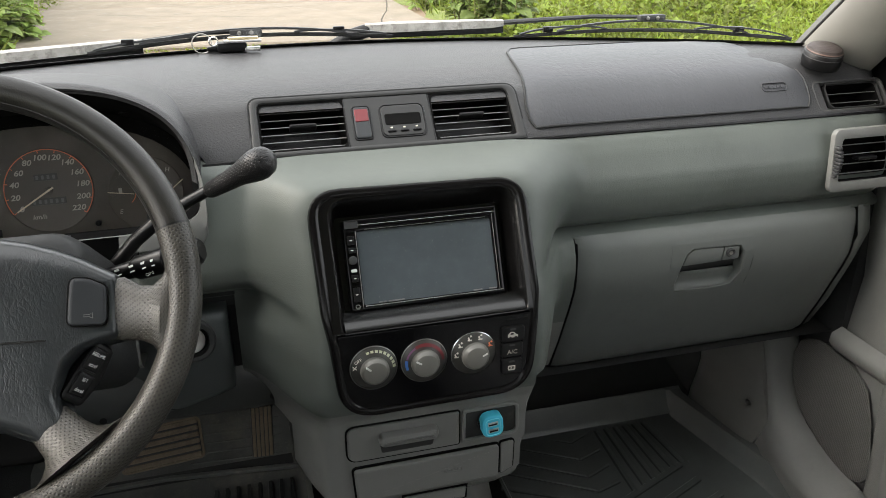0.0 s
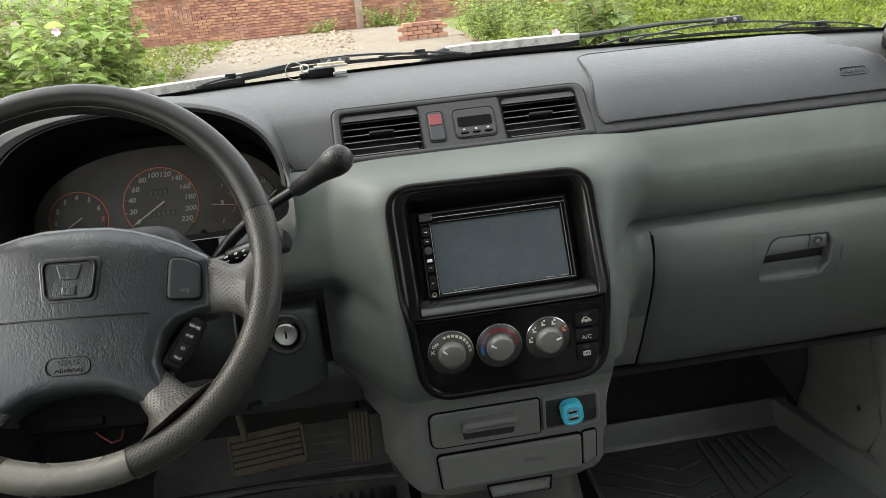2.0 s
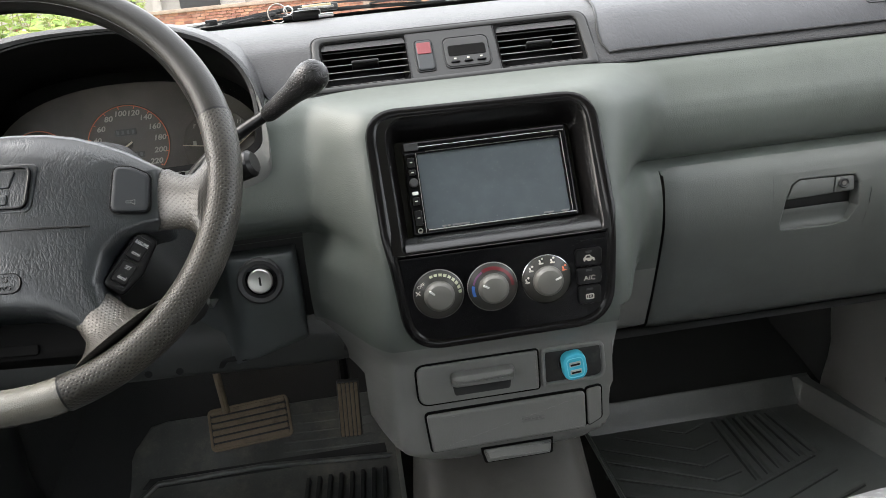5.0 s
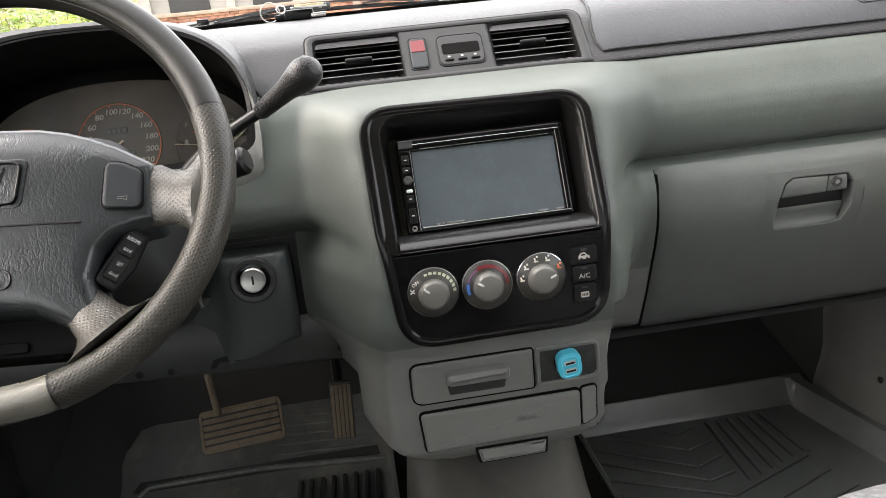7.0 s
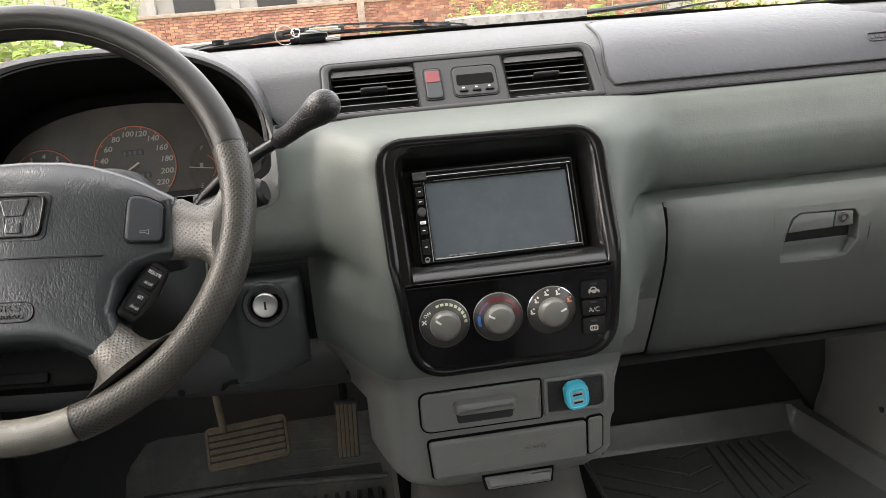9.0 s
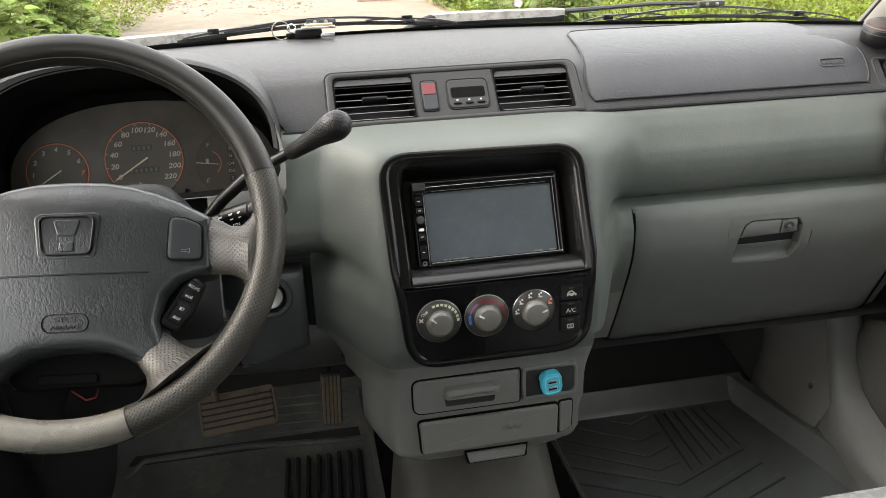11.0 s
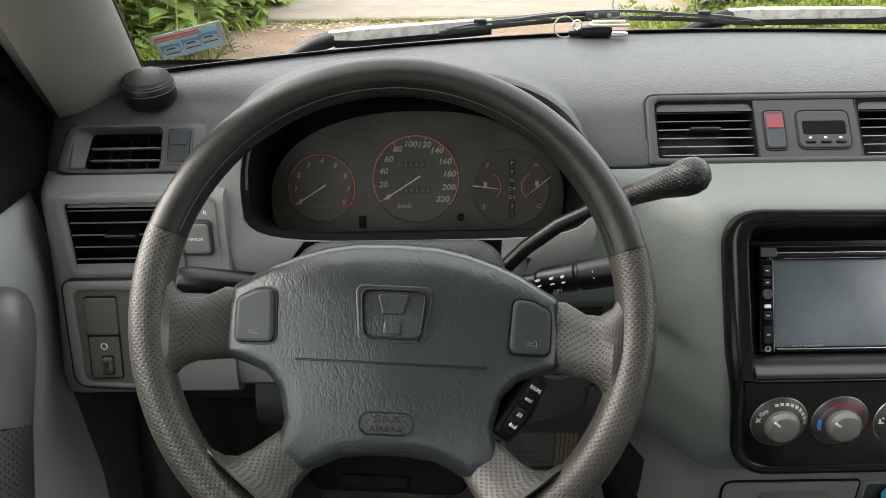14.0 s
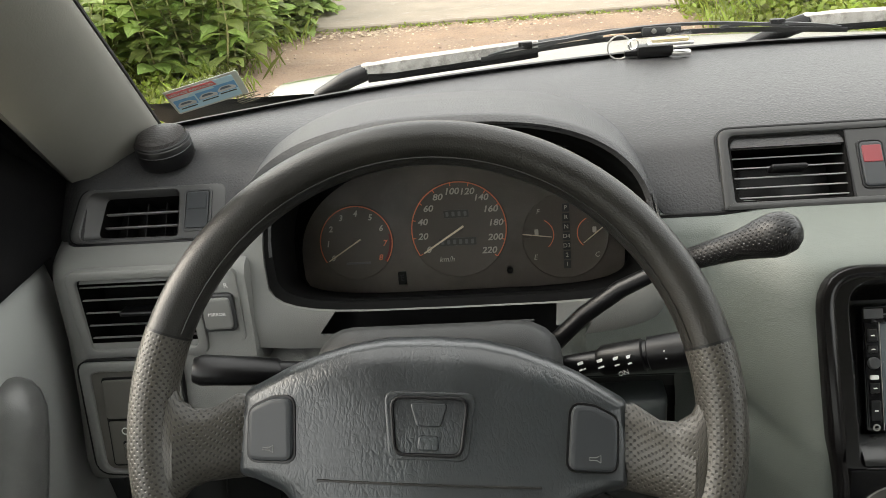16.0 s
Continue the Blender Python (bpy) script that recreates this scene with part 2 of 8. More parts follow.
# SURROUND in a lighter copy, painting the stronger light at the dashboard's ends
LIT_SURROUND = material("lit_vent_surround", (0.047, 0.0475, 0.047), 0.42, vary=0.1, spec=0.35)
DUSTY = material("dusty_floor_rubber", (0.078, 0.083, 0.079), 0.4, vary=0.3, vscale=10, grain=0.4, gscale=400, dist=0.0008, stains=0.45, sscale=14, stain_color=(0.24, 0.215, 0.17), dust=0.20)
SLAT = material("satin_grey_slat", (0.120, 0.120, 0.117), 0.34, vary=0.1)
CHROME = material("worn_chrome", (0.75, 0.75, 0.74), 0.22, metal=1.0, vary=0.1)
STEEL = material("dull_steel", (0.32, 0.31, 0.29), 0.42, metal=0.9, vary=0.2, vscale=60)
KNOB = material("grey_knob", (0.112, 0.110, 0.098), 0.38, vary=0.1)
DIAL = material("dark_dial_ring", (0.034, 0.033, 0.029), 0.4, vary=0.1)
MATT = material("matt_black", (0.004, 0.004, 0.004), 0.7, vary=0.1, spec=0.06)
RING = material("satin_black_edge_trim", (0.0045, 0.0042, 0.0043), 0.20, vary=0.12, stains=0.04, sscale=20, stain_color=(0.03, 0.029, 0.029), spec=0.24)
# Near-black tone painting the shadow lines along the mats' ribs
RIB_SHADE = material("rubber_rib_shade", (0.020, 0.022, 0.021), 0.5, vary=0.15)
FAINT = material("faint_print", (0.11, 0.11, 0.107), 0.5, vary=0.05)
# For the unseen rear panes: tint added to hold back light from behind
TINT = glass("tinted_glass", (0.55, 0.57, 0.57), 0.4)
INK = material("white_print", (0.62, 0.62, 0.60), 0.6, vary=0.05)
SCALE_INK = material("pale_green_print", (0.46, 0.48, 0.33), 0.6, vary=0.05)
DIM_INK = material("faded_print", (0.66, 0.63, 0.57), 0.7, vary=0.05)
ORANGE = material("orange_print", (0.72, 0.20, 0.10), 0.6, vary=0.08)
RED = material("red_plastic", (0.125, 0.010, 0.014), 0.4, vary=0.06)
BLUE = material("blue_print", (0.05, 0.16, 0.48), 0.5, vary=0.05)
CYAN = material("cyan_plastic", (0.055, 0.46, 0.62), 0.35, vary=0.05)
SEAT = material("light_grey_seat_cloth", (0.17, 0.175, 0.18), 0.9, vary=0.2, vscale=30, grain=0.6, gscale=800, dist=0.001, stains=0.8, sscale=60, stain_color=(0.40, 0.41, 0.42))
LINER = material("grey_headlining", (0.34, 0.355, 0.35), 0.9, vary=0.05, grain=0.3, gscale=600)
PAINT = material("white_body_paint", (0.26, 0.26, 0.235), 0.28, vary=0.1, coat=1.0, stains=0.4, sscale=4)
RUBBER_BLACK = material("black_rubber", (0.012, 0.012, 0.012), 0.6, vary=0.2)
ARM_WHITE = material("chalky_wiper_paint", (0.32, 0.308, 0.283), 0.6, vary=0.25, vscale=40, stains=1.0, sscale=70, stain_color=(0.10, 0.09, 0.08))
GLASS = glass("window_glass", (0.97, 0.985, 0.975), 0.35)
LENS = glass("clear_lens", (0.95, 0.95, 0.95), 0.06)
SHELF = material("polished_black_shelf", (0.008, 0.0083, 0.0085), 0.26, vary=0.15, spec=0.45)
BARREL = material("matt_silver", (0.50, 0.50, 0.48), 0.38, metal=0.8, vary=0.1)

# ---- shape helpers ----


def plane_at(y, z, lean, x=0.0):
    """Frame on a face that leans back by that many degrees: u to the right, v up the face, w out of it."""
    a = radians(lean)
    m = Matrix(((1, 0, 0, x), (0, math.sin(a), -math.cos(a), y), (0, math.cos(a), math.sin(a), z), (0, 0, 0, 1)))
    return m


def rrect(w, h, r, n=5, cx=0.0, cy=0.0):
    """A rounded rectangle, counter-clockwise from the lower right corner."""
    r = min(r, w / 2 - 1e-4, h / 2 - 1e-4)
    pts = []
    for sx, sy, a0 in ((1, -1, -90), (1, 1, 0), (-1, 1, 90), (-1, -1, 180)):
        for i in range(n + 1):
            a = radians(a0 + 90 * i / n)
            pts.append((cx + sx * (w / 2 - r) + r * math.cos(a), cy + sy * (h / 2 - r) + r * math.sin(a)))
    return pts


def quad_round(corners, r, n=5):
    """A polygon (counter-clockwise) with rounded corners; r may be a list."""
    out = []
    k = len(corners)
    for i in range(k):
        p0, p, p1 = (Vector(corners[(i + j) % k]) for j in (-1, 0, 1))
        rr = r[i] if isinstance(r, (list, tuple)) else r
        d0, d1 = (p0 - p).normalized(), (p1 - p).normalized()
        ang = math.acos(max(-1, min(1, d0.dot(d1))))
        cut = min(rr / math.tan(ang / 2), 0.48 * (p0 - p).length, 0.48 * (p1 - p).length)
        a, b = p + d0 * cut, p + d1 * cut
        for j in range(n + 1):
            s = j / n
            q = a.lerp(p, s).lerp(p.lerp(b, s), s)
            out.append((q.x, q.y))
    return out


def grow(outline, d):
    """The outline moved outwards by d."""
    k = len(outline)
    out = []
    for i in range(k):
        a, p, b = (Vector(outline[(i + j) % k]) for j in (-1, 0, 1))
        t = (b - a)
        if t.length < 1e-9:
            t = Vector((1, 0))
        nrm = Vector((t.y, -t.x)).normalized()
        out.append((p.x + nrm.x * d, p.y + nrm.y * d))
    return out


def lift(outline, w, m):
    return [m @ Vector((u, v, w)) for u, v in outline]


def skin(loops, cap0=False, cap1=False, closed=True, ring=False, bm=None, skip=None, uv=False):
    """Quads between loops of equal length; skip(centre) leaves openings; uv: unrolled coordinates in metres."""
    bm = bm or bmesh.new()
    vs = [[bm.verts.new(p) for p in lp] for lp in loops]
    k = len(vs[0])
    pairs = list(zip(vs, vs[1:])) + ([(vs[-1], vs[0])] if ring else [])
    if uv:
        layer = bm.loops.layers.uv.new("unrolled")
        mids = [sum((v.co for v in lp), Vector()) / k for lp in vs]
        along = [0.0]
        for p, q in zip(mids, mids[1:]):
            along.append(along[-1] + (q - p).length)
        around = []
        for lp in vs:
            row = [0.0]
            for i in range(k):
                row.append(row[-1] + (lp[(i + 1) % k].co - lp[i].co).length)
            around.append(row)
    for n_pair, (a, b) in enumerate(pairs):
        for i in range(k if closed else k - 1):
            j = (i + 1) % k
            if skip and skip((a[i].co + a[j].co + b[j].co + b[i].co) / 4):
                continue
            try:
                f = bm.faces.new((a[i], a[j], b[j], b[i]))
            except ValueError:
                continue
            if uv:
                for c, (r, s) in zip(f.loops, ((n_pair, i), (n_pair, i + 1), (n_pair + 1, i + 1), (n_pair + 1, i))):
                    c[layer].uv = (along[r], around[r][s])
    if cap0:
        bm.faces.new(vs[0][::-1])
    if cap1:
        bm.faces.new(vs[-1])
    return bm


def pad(outline, w0, w1, m, edge=0.002, bm=None, dome=0.0):
    """A plate with rounded front edge on the frame m, from depth w0 to w1."""
    e = min(edge, abs(w1 - w0) * 0.9)
    loops = [lift(outline, w0, m), lift(outline, w1 - e, m), lift(grow(outline, -0.3 * e), w1 - 0.3 * e, m), lift(grow(outline, -e), w1, m), lift(grow(outline, -e - min(0.0012, 0.6 * e)), w1, m)]
    if dome:
        cx, cy = (sum(p[i] for p in outline) / len(outline) for i in (0, 1))
        for s, d in ((0.7, 0.6), (0.35, 0.92), (0.02, 1.0)):
            loops.append([m @ Vector((cx + (u - cx) * s, cy + (v - cy) * s, w1 + dome * d)) for u, v in grow(outline, -e)])
    return skin(loops, cap0=True, cap1=True, bm=bm)


def bezel(outer, inner, w0, w1, m, edge=0.002, back=None, bm=None):
    """A frame between two outlines of as many points; back: depth to which its inner wall goes."""
    back = w0 if back is None else back
    loops = [lift(outer, w0, m), lift(outer, w1 - edge, m), lift(grow(outer, -edge * 0.3), w1 - edge * 0.3, m), lift(grow(outer, -edge), w1, m),
             lift(grow(inner, edge), w1, m), lift(grow(inner, 0.3 * edge), w1 - 0.3 * edge, m), lift(inner, w1 - edge, m), lift(inner, back, m)]
    return skin(loops, bm=bm)


def revolve(profile, m, n=32, cap0=True, cap1=True, bm=None):
    """profile: (radius, depth) rows, turned about the frame's w axis."""
    loops = [[m @ Vector((r * math.cos(2 * math.pi * i / n), r * math.sin(2 * math.pi * i / n), w)) for i in range(n)] for r, w in profile]
    return skin(loops, cap0, cap1, bm=bm)


def tube(points, radii, n=10, cap=True, flat=1.0, bm=None, uv=False):
    """A round bar along points; radii: one or one each."""
    pts = [Vector(p) for p in points]
    if not isinstance(radii, (list, tuple)):
        radii = [radii] * len(pts)
    loops = []
    side = None
    for i, p in enumerate(pts):
        d = (pts[min(i + 1, len(pts) - 1)] - pts[max(i - 1, 0)]).normalized()
        if side is None:
            side = d.cross(Vector((0, 0, 1)) if abs(d.z) < 0.9 else Vector((1, 0, 0))).normalized()
        side = (side - d * side.dot(d)).normalized()
        up = side.cross(d)
        loops.append([p + radii[i] * (side * math.cos(2 * math.pi * k / n) + up * flat * math.sin(2 * math.pi * k / n)) for k in range(n)])
    return skin(loops, cap, cap, bm=bm, uv=uv)


def block(lo, hi, edge=0.003, bm=None, segments=2):
    """A box between two corners with bevelled edges."""
    own = bmesh.new()
    bmesh.ops.create_cube(own, size=1.0)
    lo, hi = Vector(lo), Vector(hi)
    for v in own.verts:
        v.co = Vector([(lo[i] + hi[i]) / 2 + v.co[i] * (hi[i] - lo[i]) for i in range(3)])
    if edge:
        bmesh.ops.bevel(own, geom=own.edges[:], offset=edge, segments=segments, affect="EDGES", profile=0.6)
    if bm is None:
        return own
    return join(bm, own)


def join(bm, other):
    tmp = bpy.data.meshes.new("tmp")
    other.to_mesh(tmp)
    other.free()
    bm.from_mesh(tmp)
    bpy.data.meshes.remove(tmp)
    return bm


def turned(bm, m):
    bmesh.ops.transform(bm, matrix=m, verts=bm.verts[:])
    return bm


def root_of(ob):
    base = Vector((0, 0, 0))
    while ob:
        base += ob.location
        ob = ob.parent
    return base


def thing(name, at, label, category, group="", kind=""):
    ob = new(name)
    ob.location = at
    ob.empty_display_size = 0.02
    return tagged(ob, label, category, group, kind)


def part(name, bm, mat, parent=None, label="", angle=38, kind=""):
    """Links a bmesh, given in the place's metres, as one mesh object under its thing or part."""
    me = bpy.data.meshes.new(name)
    if parent is not None:
        bmesh.ops.translate(bm, vec=-root_of(parent), verts=bm.verts[:])
    bmesh.ops.recalc_face_normals(bm, faces=bm.faces[:])
    bm.to_mesh(me)
    bm.free()
    me.materials.append(mat)
    for p in me.polygons:
        p.use_smooth = len(p.vertices) < 5
    me.set_sharp_from_angle(angle=radians(angle))
    ob = new(name, me)
    ob.parent = parent
    return tagged(ob, label, kind=kind)


def solo(name, bm, mat, label, category, group="", kind="", angle=38):
    return tagged(part(name, bm, mat, None, angle=angle), label, category, group, kind)


def letters(text, size, m, mat, parent, name="lettering", label="", turn=0.0, slant=0.0, thick=0.00015, bold=0.0):
    """Words in the built-in font, as a flat mesh on the frame m."""
    cu = bpy.data.curves.new("letters", "FONT")
    cu.body, cu.size, cu.align_x, cu.align_y, cu.shear = text, size, "CENTER", "CENTER", slant
    cu.extrude, cu.offset = thick, bold
    cu.resolution_u = 3
    ob = bpy.data.objects.new("letters", cu)
    scene.collection.objects.link(ob)
    bpy.context.view_layer.update()
    me = bpy.data.meshes.new_from_object(ob.evaluated_get(bpy.context.evaluated_depsgraph_get()))
    bpy.data.objects.remove(ob)
    bm = bmesh.new()
    bm.from_mesh(me)
    bpy.data.meshes.remove(me)
    turned(bm, m @ pose(0, 0, 0, 0, 0, turn))
    return part(name, bm, mat, parent, label)


def smooth(a, b, x):
    s = max(0.0, min(1.0, (x - a) / (b - a)))
    return s * s * (3 - 2 * s)


def curve_at(rows, s):
    """Interpolates rows of (s, value), smoothly."""
    rows = sorted(rows)
    if s <= rows[0][0]:
        return rows[0][1]
    for (a, va), (b, vb) in zip(rows, rows[1:]):
        if s <= b:
            return va + (vb - va) * (s - a) / (b - a)
    return rows[-1][1]

# ---- the car's shell ----
MID = 0.163  # the car's middle line


def base_y(x):
    """Where the dashboard meets the windscreen."""
    return 1.240 - 0.46 * (x - MID) ** 2


def screen_point(x, s):
    """On the windscreen: x at its foot, s from foot (0) to head (1)."""
    foot = Vector((x, base_y(x) + 0.016, 1.238))
    head = Vector((MID + (x - MID) * 0.80, 0.50 - 0.10 * (x - MID) ** 2, 1.665))
    p = foot.lerp(head, s)
    p.y += 0.05 * s * (1 - s)
    return p


def build_shell():
    bm = bmesh.new()
    n = 40
    skin([[screen_point(-0.60 + 1.526 * i / n, s / 10) for i in range(n + 1)] for s in range(-1, 11)], closed=False, bm=bm)
    w = solo("windscreen", bm, GLASS, "clear curved windscreen with a dusty lower edge", "windscreen", kind="structure")
    w.visible_shadow = False
    bm = skin([[screen_point(-0.585 + 1.496 * i / n, s) - Vector((0, 0.003, 0)) for i in range(n + 1)] for s in (-0.06, 0.0, 0.034)], closed=False)
    solo("trim_screen_band", bm, RUBBER_BLACK, "black ceramic band along the foot of the windscreen", "window band", kind="structure")
    # roof lining
    bm = bmesh.new()
    loops = []
    for y, z in ((0.53, 1.655), (0.40, 1.69), (0.0, 1.715), (-0.9, 1.715), (-1.7, 1.69), (-1.76, 1.60)):
        loops.append([(MID - 0.60 + 1.2 * i / 12, y, z - 0.07 * abs(i / 6 - 1) ** 4) for i in range(13)])
    skin(loops, closed=False, bm=bm)
    skin([[Vector(p) + Vector((0, 0, 0.03)) for p in lp] for lp in loops], closed=False, bm=bm)
    solo("ceiling", bm, LINER, "grey cloth headlining of the car", "ceiling", kind="structure")
    bm = skin([[(MID + (x - MID) * 1.04, y, z + 0.045) for x, y, z in lp] for lp in loops], closed=False)
    skin([[(MID + (x - MID) * 1.04, y, z + 0.052) for x, y, z in lp] for lp in loops], closed=False, bm=bm)
    solo("roof", bm, PAINT, "pale painted steel car roof", "roof", kind="structure")
    # floor pan
    bm = block((-0.66, -1.8, 0.44), (0.99, 1.20, 0.485), 0.0)
    solo("floor", bm, CARPET, "dark carpeted car floor", "floor", kind="structure")
    # toe board and bulkhead under the dashboard
    prof = [(1.16, 0.482), (1.30, 0.60), (1.40, 0.78), (1.40, 1.15), (1.30, 1.20)]
    bm = skin([[(x, y, z) for y, z in prof] for x in (-0.66, 0.99)], closed=False)
    skin([[(x, y + 0.03, z) for y, z in prof] for x in (-0.66, 0.99)], closed=False, bm=bm)
    solo("wall_bulkhead", bm, FOOT, "dark carpet-covered bulkhead behind the pedals", "wall", kind="structure")
    # rear
    bm = block((-0.64, -1.80, 0.45), (0.97, -1.74, 1.08), 0.01)
    solo("wall_rear", bm, LINER, "plain grey lower tailgate lining", "wall", kind="structure")
    solo("window_back", skin([[(-0.60, -1.77, 1.06), (0.93, -1.77, 1.06)], [(-0.52, -1.74, 1.64), (0.85, -1.74, 1.64)]], closed=False), TINT, "unseen tailgate window, tinted to cut light from behind", "window", kind="structure")
    # doors: left and right lining, with the belt line and the window frames above
    for side, x0, x1, nm in ((-1, -0.66, -0.602, "left"), (1, 0.928, 0.986, "right")):
        rear = block((x0, -1.75, 0.46), (x1, -0.25, 1.15), 0.01)
        solo("wall_" + nm, rear, TRIM, "plain grey rear side lining", "wall", kind="structure")
        # plain panel added to stop daylight leaking in past the dashboard end
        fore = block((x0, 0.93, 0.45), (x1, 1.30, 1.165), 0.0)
        solo("wall_fore_" + nm, fore, DARK, "plain dark panel added to close the gap beside the dashboard end", "wall", kind="structure")
        for y0, y1 in ((-0.36, -1.20), (-1.30, -1.74)):
            pn = solo("window_rear_" + nm, skin([[(MID + side * 0.79, y0, 1.14), (MID + side * 0.79, y1, 1.14)], [(MID + side * 0.70, y0, 1.60), (MID + side * 0.70, y1, 1.60)]], closed=False), TINT, "unseen rear side window, tinted to cut light from behind", "window", kind="structure")
            pn.visible_shadow = True
        rail = skin([[(MID + side * (0.60 + o), y, z) for o, z in ((0, 1.66), (0.06, 1.64), (0.10, 1.58), (0.05, 1.58))]
                     for y in (0.46, 0.0, -1.0, -1.75)], cap0=True, cap1=True)
        solo("trim_rail_" + nm, rail, TRIM, "grey roof rail trim above the door", "trim", kind="structure")
        for yb in (-0.30, -1.25):
            post = skin([[(MID + side * (0.77 - 0.10 * s), yb + o - 0.06 * s, 1.14 + 0.47 * s) for o in (-0.05, 0.05)]
                         + [(MID + side * (0.81 - 0.10 * s), yb + o - 0.06 * s, 1.14 + 0.47 * s) for o in (0.05, -0.05)] for s in (0, 0.5, 1)], cap0=True, cap1=True)
            solo("trim_post_" + nm, post, TRIM, "grey door post trim", "trim", kind="structure")
        # windscreen pillar
        foot, head = Vector((-0.513, 1.045, 1.240)), Vector((-0.392, 0.515, 1.645))
        loops = []
        for s in range(-3, 11):
            s /= 10
            c = foot.lerp(head, s)
            c.y += 0.02 * s * (1 - s)
            sec = [(0, 0, 0), (0.002, -0.008, 0.002), (0.002, -0.020, 0.000), (-0.002, -0.034, -0.004), (-0.012, -0.048, -0.010), (-0.030, -0.061, -0.018), (-0.052, -0.069, -0.026), (-0.071, -0.070, -0.027), (-0.088, -0.063, -0.020), (-0.105, -0.05, -0.01), (-0.105, 0.04, 0.02), (-0.03, 0.03, 0.015)]
            loops.append([(c.x + a * (1 - 0.3 * s), c.y + b * (1 - 0.3 * s), c.z + d) for a, b, d in sec])
        if side > 0:
            loops = [[(2 * MID - x, y, z) for x, y, z in lp] for lp in loops]
        seal = tube([Vector(lp[0]) + Vector((side * 0.001, 0.003, 0.0)) for lp in loops], 0.0024, 8)
        solo("trim_seal_" + nm, seal, RUBBER_BLACK, "black windscreen edge seal along the pillar", "seal", kind="structure")
        # rear half takes the darker copy, so its shade lies in the colour
        rear = [lp[7:] + lp[:1] for lp in loops]
        solo("trim_pillar_rear_" + nm, skin([[Vector(p) + Vector((-side * 0.0, 0.0012, 0.0)) for p in lp] for lp in rear], closed=False), PILLAR_SHADED, "rear half of the windscreen pillar trim, coloured darker for shade", "pillar trim", kind="structure", angle=60)
        loops = [lp[:8] + [tuple(Vector(lp[7]) + Vector((side * 0.004, 0.012, 0.0)))] for lp in loops]
        solo("trim_pillar_" + nm, skin(loops, closed=False), PILLAR, "beige-grey plastic windscreen pillar trim", "pillar trim", kind="structure", angle=60)


build_shell()

# ---- dashboard ----
dash = thing("dashboard", (MID, 1.0, 1.2), "dark grey and sage green two-tone plastic car dashboard", "dashboard")


def pad_profile(x):
    yb = base_y(x)
    top = [(1.0, 1.2345), (0.985, 1.2465), (0.9, 1.2475), (0.55, 1.2460), (0.38, 1.2440), (0.26, 1.2408), (0.16, 1.2367), (0.09, 1.2325), (0.04, 1.2282)]
    pts = [(0.968 + (yb + 0.012 - 0.968) * s, z) for s, z in top]
    pts += [(0.9645, 1.2235), (0.9585, 1.2180), (0.9525, 1.2115), (0.940, 1.1975), (0.922, 1.1775), (0.9195, 1.172), (0.923, 1.1675), (0.945, 1.166)]
    return pts


def vent_hole(c):
    return 1.178 < c.z < 1.2215 and c.y < 0.96 and (0.034 < c.x < 0.352 or ((-0.560 < c.x < -0.436 or 0.808 < c.x < 0.912) and c.z < 1.2118))


def hood_top(x):
    """Height of the instrument hood's outline at x."""
    c = min(1.0, abs(x + 0.222) / 0.186)
    return 1.157 + 0.115 * math.sqrt(max(0.0, 1 - c ** 2.6)) ** (2 / 2.6)


def build_pad():
    for x0, x1 in ((-0.600, -0.330), (-0.115, 0.926)):
        n = max(4, int((x1 - x0) / 0.015))
        marks = [x for x in (-0.560, -0.436, 0.034, 0.352, 0.808, 0.912) if x0 < x < x1]
        loops = []
        for x in sorted([x0 + (x1 - x0) * i / n for i in range(n + 1)] + marks):
            end = max(0.0, (abs(x - MID) - 0.72) / 0.045)
            row = [(x, y + 0.03 * end ** 2 if y < 0.97 else y, z) for y, z in pad_profile(x)]
            if -0.408 < x < -0.036:
                cut = min(hood_top(x), 1.2275)
                row = [(x, y if z >= cut else 0.9195 + (cut - 1.172) * 0.78, max(z, cut)) for x, y, z in row]
            loops.append(row)
        part("pad", skin(loops, closed=False, skip=vent_hole), PAD, dash)
    # the pad's top behind the instrument hood
    loops = []
    for i in range(15):
        x = -0.331 + 0.217 * i / 14
        loops.append([(x, y, z) for y, z in pad_profile(x)[:5]])
    part("pad", skin(loops, closed=False), PAD, dash)
    # black strip where the glass is bonded
    loops = [[(x, base_y(x) + o, z) for o, z in ((0.004, 1.2472), (0.013, 1.249), (0.022, 1.246), (0.02, 1.23))] for x in [-0.55 + 1.43 * i / 50 for i in range(51)]]
    part("sealing_strip", skin(loops, closed=False), RUBBER_BLACK, dash)


def arch(cx, half, top, foot, n=40, power=2.6, flat=0.02):
    """A hood outline in x and z: from lower right over the top to lower left and back along the foot."""
    pts = []
    mid = foot + 0.045
    for i in range(n + 1):
        a = math.pi * i / n
        c, s = math.cos(a), math.sin(a)
        pts.append((cx + half * math.copysign(abs(c) ** (2 / power), c), mid + (top - mid) * abs(s) ** (2 / power)))
    k = 16
    for i in range(1, k):
        a = math.pi + math.pi * i / k
        c, s = math.cos(a), math.sin(a)
        pts.append((cx + half * math.copysign(abs(c) ** (2 / 4.5), c), mid - (mid - foot) * abs(s) ** (2 / 4.5)))
    return pts


def lip_y(z):
    return 0.882 + (z - 1.115) * 0.25


